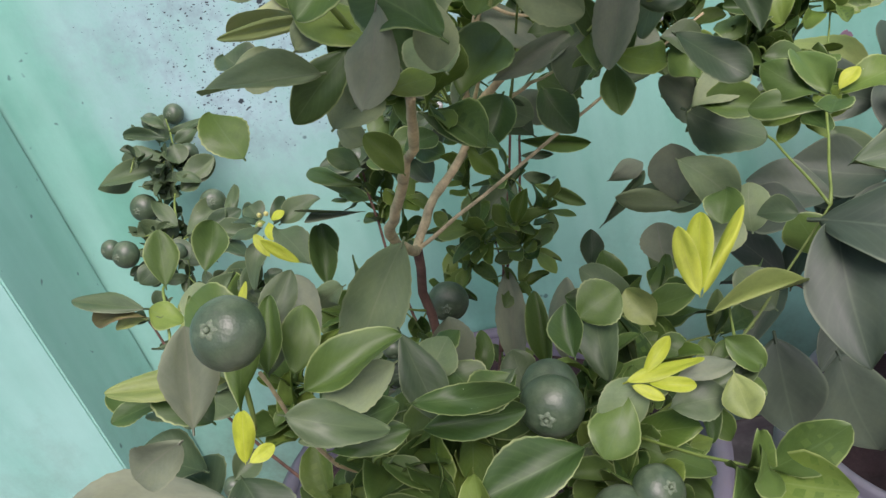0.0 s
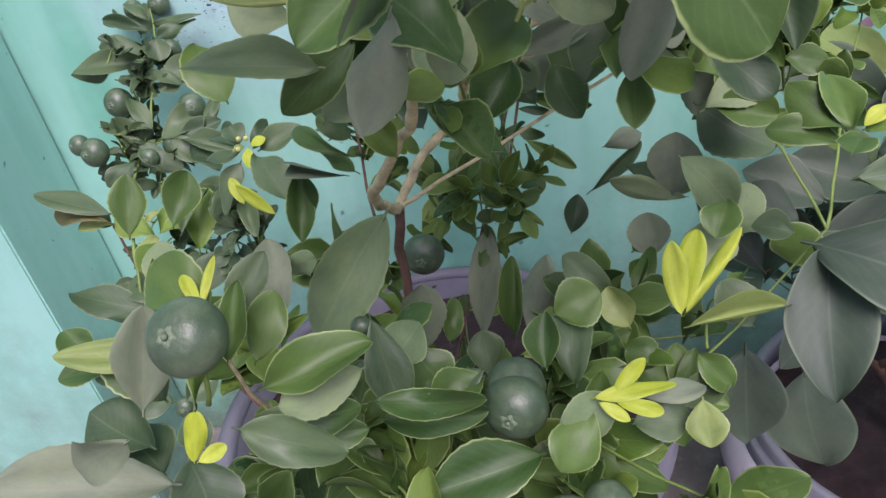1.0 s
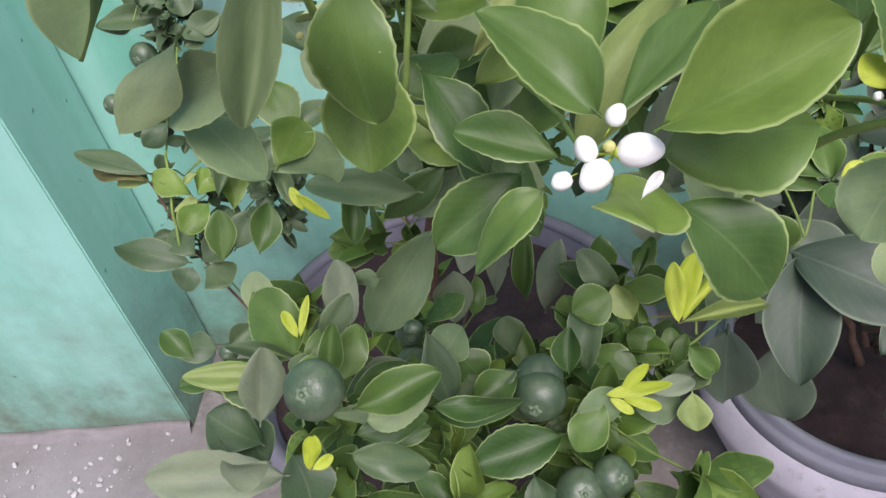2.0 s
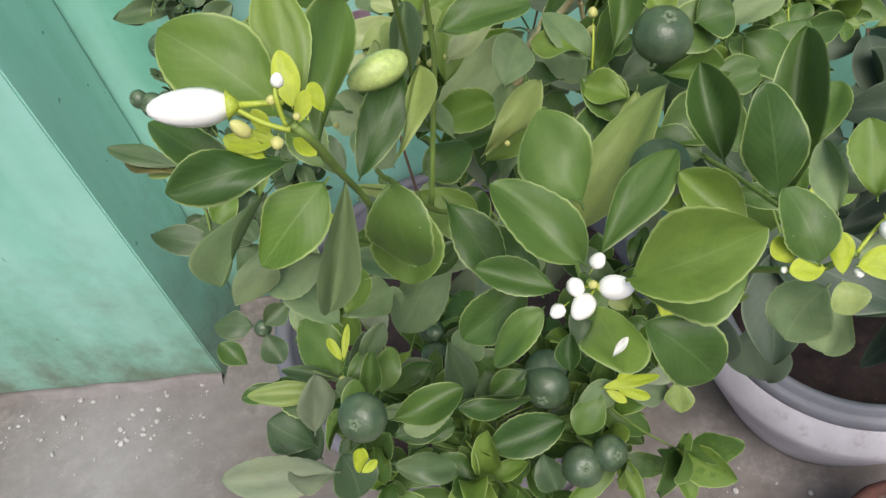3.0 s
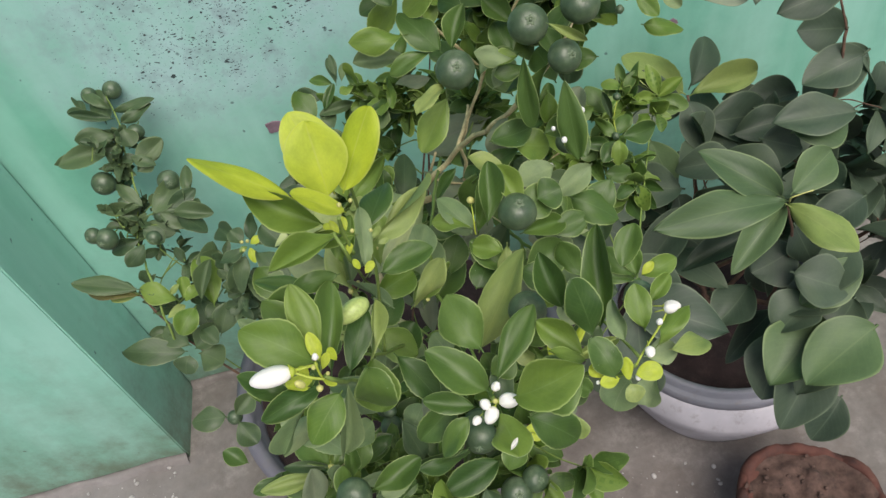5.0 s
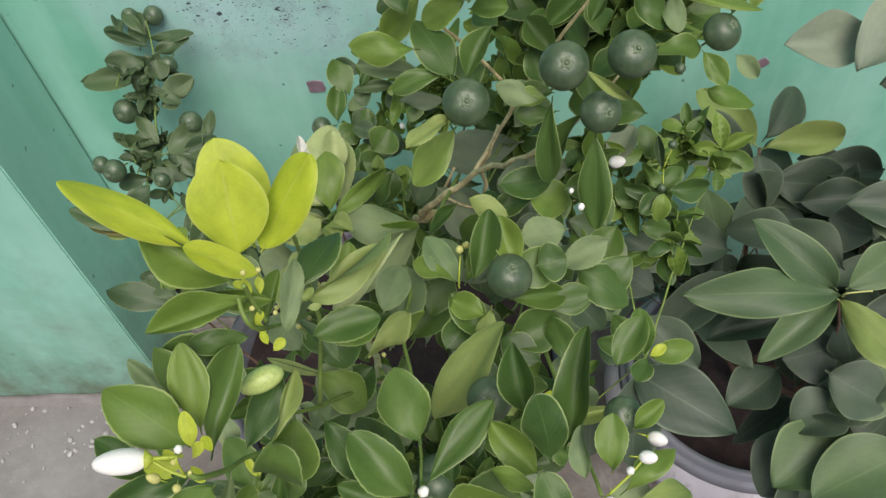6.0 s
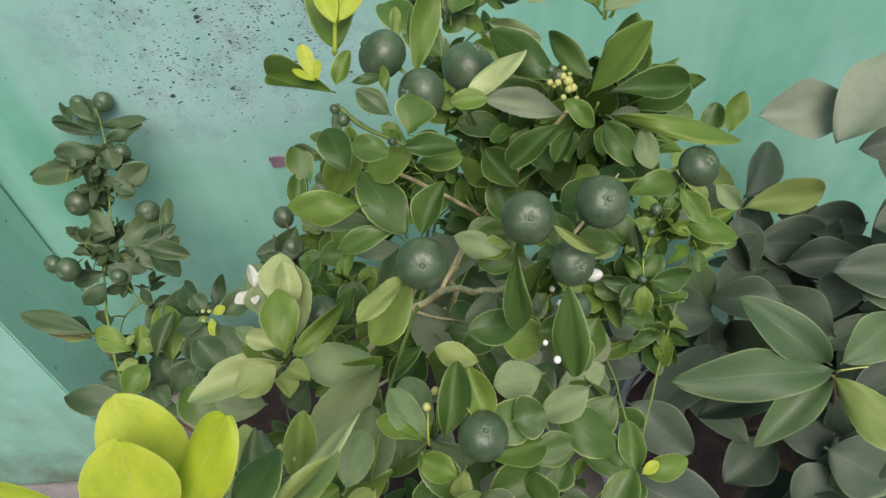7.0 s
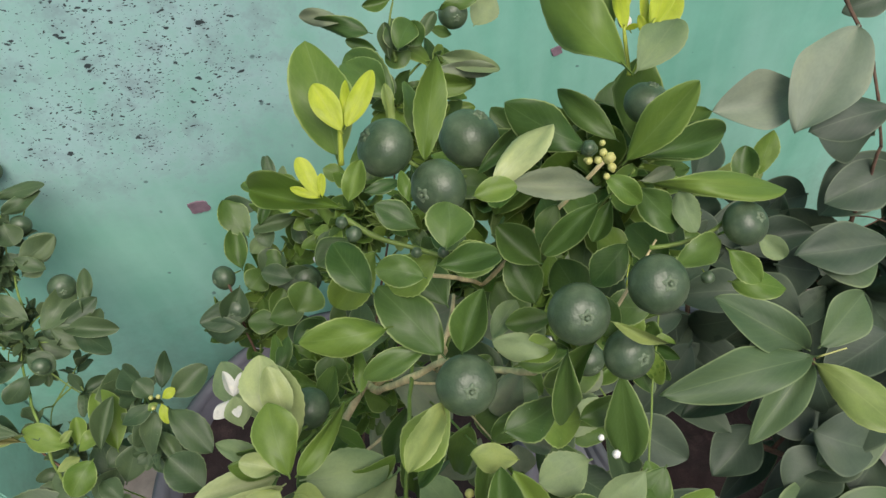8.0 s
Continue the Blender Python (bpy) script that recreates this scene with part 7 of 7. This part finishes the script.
leaf(shrub, "s", 28.7,62.6,74.2, 32.0,62.5,72.7, 1.6, 0.06,-0.97,0.23)
leaf(shrub, "m", 29.4,62.2,73.1, 35.1,60.3,69.4, 1.9, -0.03,-0.91,0.42)
leaf(shrub, "s", 28.0,62.5,74.0, 23.7,60.0,71.8, 4.3, 0.23,-0.85,0.48)
leaf(shrub, "s", 22.8,62.1,70.2, 27.0,64.1,73.5, 4.4, -0.09,-0.80,0.59)
leaf(shrub, "m", 20.5,62.4,69.1, 23.5,64.3,72.8, 3.7, 0.05,-0.90,0.44)
leaf(shrub, "m", 29.6,58.8,66.6, 30.9,60.7,69.4, 2.4, 0.20,-0.86,0.47)
leaf(shrub, "s", 33.7,57.3,62.6, 34.9,59.3,66.6, 2.9, -0.07,-0.88,0.47)
leaf(shrub, "g", 38.2,62.1,70.7, 42.8,63.3,71.3, 2.6, 0.21,-0.93,0.30)
leaf(shrub, "s", 35.9,59.5,66.3, 43.0,63.2,70.3, 1.7, 0.22,-0.88,0.42)
leaf(shrub, "m", 19.6,22.0,93.5, 15.3,24.1,94.9, 1.0, -0.29,-0.86,0.42)
leaf(shrub, "m", 19.5,22.4,92.2, 15.9,25.4,93.2, 1.0, -0.47,-0.73,0.50)
leaf(shrub, "l", 22.3,19.4,94.4, 20.9,19.5,97.3, 1.9, 0.35,-0.91,0.20)
leaf(shrub, "m", 19.7,21.5,94.8, 17.8,23.0,95.8, 1.4, -0.25,-0.75,0.62)
leaf(shrub, "g", 17.9,25.9,90.3, 12.8,31.1,89.2, 1.1, -0.70,-0.60,0.39)
leaf(shrub, "p", 19.2,21.8,97.6, 20.4,21.3,96.2, 1.7, -0.02,-0.95,0.32)
leaf(shrub, "g", 19.8,28.8,72.7, 20.1,30.9,77.7, 3.7, 0.06,-0.92,0.38)
leaf(shrub, "m", 21.3,31.4,70.8, 22.0,33.2,74.0, 1.8, 0.10,-0.88,0.46)
leaf(shrub, "g", 22.8,44.7,58.8, 24.6,49.9,69.3, 3.6, 0.01,-0.90,0.44)
leaf(shrub, "m", 26.4,41.0,61.8, 26.7,44.4,69.5, 2.7, -0.19,-0.90,0.40)
leaf(shrub, "g", 28.1,33.3,68.3, 30.1,36.7,74.9, 3.3, -0.22,-0.84,0.50)
leaf(shrub, "p", 9.6,14.9,90.5, 9.6,16.9,92.8, 2.1, 0.34,-0.72,0.60)
leaf(shrub, "g", 10.8,7.7,89.3, 11.7,9.9,93.9, 3.0, 0.56,-0.79,0.26)
leaf(shrub, "m", 2.8,16.9,84.9, 0.7,17.9,86.7, 2.0, 0.23,-0.70,0.68)
leaf(shrub, "l", 13.5,7.2,89.8, 14.4,9.6,93.2, 1.4, 0.82,-0.54,0.17)
leaf(shrub, "s", 12.9,12.9,88.0, 14.3,14.6,91.1, 2.1, 0.35,-0.89,0.31)
leaf(shrub, "g", 14.2,17.7,86.2, 13.9,19.4,90.3, 2.7, 0.22,-0.90,0.38)
leaf(shrub, "p", 16.8,19.4,88.8, 13.9,20.9,86.9, 1.8, -0.51,-0.85,0.11)
leaf(shrub, "l", 17.4,14.0,89.3, 14.4,13.7,88.1, 0.9, 0.01,-0.96,0.28)
leaf(shrub, "y", 11.5,28.8,86.5, 9.2,29.2,88.9, 1.0, 0.15,-0.94,0.29)
leaf(shrub, "m", 13.5,28.5,85.3, 13.5,30.5,88.4, 2.6, 0.30,-0.80,0.51)
leaf(shrub, "y", 14.1,4.8,89.4, 14.8,5.3,91.7, 1.0, 0.13,-0.98,0.17)
leaf(shrub, "y", 14.2,4.8,89.4, 15.3,5.5,89.5, 0.7, 0.39,-0.69,0.61)
leaf(shrub, "g", 12.9,3.8,92.2, 10.0,3.3,90.8, 2.1, 0.09,-0.98,0.18)
leaf(shrub, "p", 19.4,12.2,84.4, 13.2,11.5,84.4, 1.6, 0.09,-0.87,0.48)
leaf(shrub, "m", 19.3,13.2,82.0, 25.4,13.9,81.1, 2.5, 0.17,-0.77,0.62)
leaf(shrub, "p", 32.6,14.9,80.6, 29.1,13.8,79.1, 2.9, -0.01,-0.81,0.59)
leaf(shrub, "g", 33.8,15.5,79.4, 38.0,16.6,79.0, 1.6, 0.21,-0.55,0.81)
leaf(shrub, "f", 37.3,15.7,78.9, 37.5,13.9,76.7, 2.6, -0.29,-0.75,0.59)
leaf(shrub, "g", 40.9,39.4,77.5, 41.4,41.3,82.4, 4.5, -0.41,-0.83,0.37)
leaf(shrub, "p", 42.3,39.4,77.2, 35.8,39.8,79.6, 2.1, 0.12,-0.89,0.45)
leaf(shrub, "g", 38.2,35.2,74.5, 38.5,37.4,77.5, 3.9, -0.05,-0.80,0.60)
leaf(shrub, "p", 46.4,38.2,73.6, 47.1,39.7,77.6, 4.0, -0.23,-0.90,0.37)
leaf(shrub, "g", 45.1,39.8,83.6, 41.6,42.2,88.0, 4.0, -0.35,-0.91,0.21)
leaf(shrub, "m", 45.5,39.6,83.1, 50.3,40.7,83.3, 1.5, 0.16,-0.81,0.57)
leaf(shrub, "m", 51.1,36.3,70.8, 49.9,37.8,74.7, 4.1, -0.48,-0.86,0.19)
twig(shrub, [(18.4,37.0,81.0), (18.3,30.5,86.1), (21.3,25.0,92.2), (23.4,19.6,96.6), (24.2,16.5,99.3)], [0.44, 0.39, 0.34, 0.29, 0.24], BARK)
twig(shrub, [(24.5,44.2,86.8), (26.8,41.7,90.1), (28.9,40.8,92.3), (31.7,39.7,93.9)], [0.38, 0.35, 0.33, 0.30], BARK)
twig(shrub, [(25.9,43.1,88.6), (31.3,40.5,91.1), (35.1,30.5,95.1)], [0.20, 0.14, 0.06], BARK)
twig(shrub, [(25.8,42.3,89.4), (28.3,40.0,95.3), (30.0,39.5,99.6)], [0.18, 0.16, 0.14], BARK)
twig(shrub, [(21.0,55.4,55.5), (23.0,58.9,61.8), (27.2,61.2,69.6), (28.9,63.4,75.6), (30.1,65.3,78.8)], [0.20, 0.18, 0.17, 0.16, 0.14], BARK_DARK)
twig(shrub, [(23.8,60.0,68.0), (23.8,59.0,63.9)], [0.10, 0.08], BARK_DARK)
leaf(shrub, "p", 21.0,13.9,111.9, 21.9,17.3,115.1, 1.9, 0.37,-0.69,0.63)
leaf(shrub, "m", 21.8,13.0,102.0, 24.3,15.4,103.4, 3.2, 0.06,-0.56,0.83)
leaf(shrub, "p", 21.0,12.1,100.1, 23.2,14.3,101.1, 2.8, 0.25,-0.61,0.76)
bud(shrub, "P", 22.2,5.4,119.6, 2.3, -0.89,-0.45,-0.06)
bud(shrub, "c", 23.9,5.3,128.3, 0.27, 0.28,0.06,0.96)
bud(shrub, "c", 24.2,4.2,127.4, 0.24, 0.28,0.00,0.96)
bud(shrub, "c", 25.1,4.1,127.2, 0.21, 0.27,-0.08,0.96)
bud(shrub, "c", 21.9,16.7,112.0, 0.51, -0.03,0.30,0.95)
bud(shrub, "c", 22.6,16.6,111.8, 0.41, 0.32,0.22,0.92)
bud(shrub, "c", 23.3,16.8,111.9, 0.35, 0.46,0.17,0.87)
bud(shrub, "c", 20.6,14.6,110.4, 0.46, 0.05,0.25,0.97)
bud(shrub, "c", 21.3,15.0,110.7, 0.35, 0.34,0.19,0.92)
bud(shrub, "c", 20.5,-0.2,123.1, 0.28, 0.22,0.12,0.97)
bud(shrub, "c", 21.1,-0.5,122.7, 0.22, 0.50,0.05,0.86)
bud(shrub, "w", 38.8,21.0,115.3, 0.40, -0.04,0.04,1.00)
bud(shrub, "w", 39.4,20.2,114.6, 0.55, 0.04,0.06,1.00)
leaf(shrub, "m", 34.0,23.5,113.4, 38.0,24.3,113.3, 2.4, 0.14,-0.58,0.80)
leaf(shrub, "m", 40.2,23.6,112.9, 41.4,21.1,111.5, 2.4, 0.01,-0.49,0.87)
leaf(shrub, "p", 41.5,20.2,111.3, 38.4,18.9,110.1, 2.4, -0.03,-0.62,0.78)
leaf(shrub, "m", 39.3,19.9,108.7, 42.9,18.1,106.2, 3.3, 0.23,-0.60,0.77)
leaf(shrub, "m", 43.5,21.2,108.1, 40.9,18.8,106.7, 2.9, 0.10,-0.56,0.82)
leaf(shrub, "m", 36.8,17.7,107.2, 40.5,18.7,106.9, 2.5, 0.20,-0.52,0.83)
leaf(shrub, "m", 34.3,16.1,104.8, 38.0,17.4,106.2, 3.3, -0.13,-0.54,0.83)
leaf(shrub, "m", 38.6,14.7,104.5, 37.6,16.9,106.9, 2.4, -0.21,-0.76,0.61)
leaf(shrub, "m", 41.5,13.4,105.8, 43.6,16.1,107.7, 2.5, -0.23,-0.43,0.87)
leaf(shrub, "g", 29.5,47.4,88.7, 32.0,44.6,86.8, 2.9, -0.06,-0.58,0.81)
leaf(shrub, "s", 32.9,46.6,92.9, 37.1,43.7,89.3, 3.8, -0.11,-0.83,0.55)
leaf(shrub, "s", 30.6,41.4,86.2, 27.6,44.0,88.7, 3.5, -0.09,-0.74,0.67)
leaf(shrub, "m", 35.1,41.4,88.4, 32.1,44.0,90.3, 3.4, -0.18,-0.71,0.68)
leaf(shrub, "s", 37.4,39.1,88.9, 41.1,40.2,89.3, 2.9, 0.02,-0.45,0.89)
leaf(shrub, "l", 32.8,16.5,107.9, 30.5,17.8,108.2, 2.2, -0.11,-0.47,0.88)
leaf(shrub, "s", 27.7,23.9,97.2, 26.4,26.8,99.9, 3.2, 0.02,-0.66,0.75)
leaf(shrub, "m", 29.9,15.2,105.8, 31.6,17.1,107.1, 2.6, 0.21,-0.67,0.71)
leaf(shrub, "l", 32.7,27.2,125.7, 29.8,26.9,124.6, 2.2, -0.21,-0.63,0.75)
leaf(shrub, "l", 32.8,26.8,125.3, 35.1,26.3,125.8, 2.0, -0.26,-0.38,0.89)
leaf(shrub, "p", 37.1,23.8,120.4, 34.2,24.7,121.3, 1.5, 0.07,-0.59,0.81)
leaf(shrub, "m", 34.6,30.6,121.3, 32.9,32.2,121.9, 2.0, -0.15,-0.51,0.85)
leaf(shrub, "m", 28.7,31.4,123.5, 26.7,30.4,123.2, 1.9, 0.12,-0.53,0.84)
leaf(shrub, "m", 40.1,34.1,94.5, 37.7,36.0,96.3, 3.2, 0.01,-0.67,0.75)
leaf(shrub, "p", 17.1,27.7,99.7, 13.0,28.0,101.2, 3.5, 0.29,-0.45,0.85)
leaf(shrub, "l", 23.2,15.9,110.8, 24.2,18.9,113.6, 2.2, 0.27,-0.70,0.66)
leaf(shrub, "g", 24.7,20.8,97.3, 24.1,26.7,102.2, 5.1, 0.21,-0.61,0.76)
leaf(shrub, "m", 21.0,14.6,105.9, 24.0,15.7,106.7, 2.8, -0.01,-0.54,0.84)
leaf(shrub, "p", 21.9,12.9,100.4, 23.9,15.3,101.4, 3.4, 0.03,-0.40,0.92)
leaf(shrub, "p", 26.5,12.6,100.9, 25.4,14.4,102.4, 2.8, 0.37,-0.42,0.83)
leaf(shrub, "s", 20.3,29.5,99.6, 18.2,28.2,98.2, 3.3, 0.04,-0.73,0.68)
leaf(shrub, "s", 12.7,31.4,99.3, 10.7,33.8,101.3, 3.4, 0.31,-0.43,0.85)
leaf(shrub, "m", 11.1,28.0,95.3, 9.0,31.3,97.9, 3.4, 0.18,-0.52,0.83)
leaf(shrub, "p", 19.5,15.6,105.7, 17.3,17.4,107.5, 2.6, 0.15,-0.60,0.79)
leaf(shrub, "m", 44.6,27.4,115.8, 41.8,28.2,115.9, 2.3, -0.13,-0.56,0.82)
leaf(shrub, "m", 38.5,23.3,112.9, 41.1,23.7,113.4, 2.1, -0.02,-0.75,0.66)
bud(shrub, "V", 44.2,33.0,105.7, 1.45, 0.87,-0.30,0.40)

twig(shrub, [(43.6,27.8,121.2), (47.0,27.4,121.8), (50.6,30.2,122.6)], [0.13, 0.10, 0.06], GREEN_TWIG)

# limbs
MAIN_STEMS = (
    ([(16, 45, 30), (17.2, 42.5, 48), (16.4, 39.5, 64), (18.5, 37, 81)], [0.52, 0.48, 0.45, 0.42], BARK_DARK, "trunk"),
    ([(18.5, 37, 81), (21.5, 41.5, 84), (24.7, 44, 86.4)], [0.42, 0.40, 0.38], BARK, "branch"),
    ([(24.4, 16.7, 99.4), (22.0, 10, 108), (21, 6, 114.5)], [0.16, 0.13, 0.10], GREEN_TWIG, "branch"),
    ([(24.7, 44, 86.4), (24.0, 38, 95), (21, 30.5, 106)], [0.14, 0.12, 0.10], GREEN_TWIG, "branch"),
    ([(36, 34.4, 112), (33.4, 31.5, 118), (30.5, 28, 124)], [0.15, 0.13, 0.10], BARK, "branch"),
)
UPPER_STEMS = (
    ([(32.5, 37.6, 101), (36, 34.4, 112), (42, 31, 125)], [0.19, 0.16, 0.10], BARK, "branch"),
    ([(32, 39.6, 93.4), (33, 39, 97.5), (32.5, 37.6, 101)], [0.2, 0.19, 0.18], BARK, "branch"),
    ([(22.0, 10, 108), (23.4, 11.5, 116), (24, 11, 126)], [0.14, 0.12, 0.09], GREEN_TWIG, "branch"),
    ([(30.4, 38.7, 99.3), (28.6, 30, 102.5), (26.6, 19, 104), (28.2, 10, 106.5), (28.8, 4, 108)], [0.17, 0.16, 0.15, 0.12, 0.10], GREEN_TWIG, "branch"),
    ([(35.2, 30.2, 94.8), (36.4, 22, 100), (37.6, 12, 105.5), (39, 3, 110)], [0.18, 0.16, 0.13, 0.10], GREEN_TWIG, "branch"),
)
LOWER_STEMS = (
    ([(16.8, 43, 44), (13.6, 30, 62), (11.6, 19, 76), (13, 12, 89)], [0.22, 0.19, 0.15, 0.10], BARK, "branch"),
    ([(17, 43, 48), (24, 28, 62), (27, 22, 66), (32, 16, 79)], [0.20, 0.17, 0.15, 0.10], BARK_DARK, "branch"),
    ([(18.5, 37, 81), (33, 42, 86), (46, 43, 92)], [0.19, 0.14, 0.09], BARK, "branch"),
    ([(16.3, 46, 42), (12, 56, 68), (11.5, 62, 85)], [0.22, 0.17, 0.13], BARK_DARK, "branch"),
    ([(16.6, 46, 46), (23, 58, 62), (31, 62, 88), (35.5, 62, 108)], [0.20, 0.16, 0.12, 0.07], BARK_DARK, "branch"),
    ([(26, 24, 66), (38, 24, 72), (49, 29, 80)], [0.14, 0.12, 0.07], GREEN_TWIG, "branch"),
)
limb_points = []
for points, radii, skin, name in MAIN_STEMS + UPPER_STEMS + LOWER_STEMS:
    twig(shrub, points, radii, skin, name)
    for a, b in zip(points, points[1:]):
        limb_points += [Vector(a).lerp(Vector(b), k / 5) for k in range(6)]
OUT = Vector((0, -0.55, 0.83)).normalized()
LIMB_LINE = [Vector((24.7, 44, 86.4)).lerp(Vector((34, 36, 103)), k / 6) for k in range(7)]
inner_growth(shrub, "inner", limb_points, (
    ((20, 16, 103), (12, 10, 6), 8),
    ((27, 18, 80), (14, 13, 11), 26),
    ((29, 27, 113), (9, 8, 9), 22),
    ((38, 28, 115), (11, 8, 9), 30),
    ((44, 31, 117), (7, 6, 7), 12),
    ((31, 31, 120), (6, 5, 7), 10),
    ((39, 37, 111), (10, 6, 7), 24),
    ((44, 36, 98), (8, 6, 7), 8),
    ((33, 37, 111), (6, 5, 7), 10),
    ((46, 36, 113), (6, 5, 7), 10),
    ((13, 24, 74), (11, 13, 11), 14),
    ((20, 28, 60), (18, 16, 12), 22),
), random.Random(11), "mmmmmll", (0.035, 0.060), (4, 7), OUT, clear=LIMB_LINE)
inner_growth(shrub, "along", limb_points, [(tuple(p), (4, 4, 4), 1) for p in limb_points[::2] if 52 < p.z < 76 or p.z > 98], random.Random(15), "mml", (0.025, 0.048), (2, 4), OUT, 0.035, 0.01)
inner_growth(shrub, "low", limb_points, (((37, 27, 72), (8, 7, 9), 7), ((24, 20, 58), (14, 8, 9), 10)), random.Random(16), "mmm", (0.035, 0.055), (4, 6), OUT)
inner_growth(shrub, "back", limb_points, (
    ((13, 61, 80), (6, 5, 9), 9),
    ((20, 63, 87), (7, 5, 7), 12),
    ((33, 45, 101), (4, 4, 5), 6),
    ((57, 53, 88), (5, 5, 6), 9),
    ((35, 43, 97), (4, 4, 5), 7),
    ((49, 42, 85), (5, 5, 6), 8),
    ((41, 43, 92), (5, 5, 6), 8),
    ((49, 48, 87), (6, 6, 7), 12),
    ((23, 40, 96), (5, 5, 6), 9),
    ((36, 61, 106), (5, 4, 9), 10),
    ((31, 61, 93), (7, 4, 11), 16),
    ((24, 54, 76), (12, 9, 12), 14),
), random.Random(12), "mmll", (0.026, 0.044), (5, 8), OUT, 0.03, clear=LIMB_LINE)
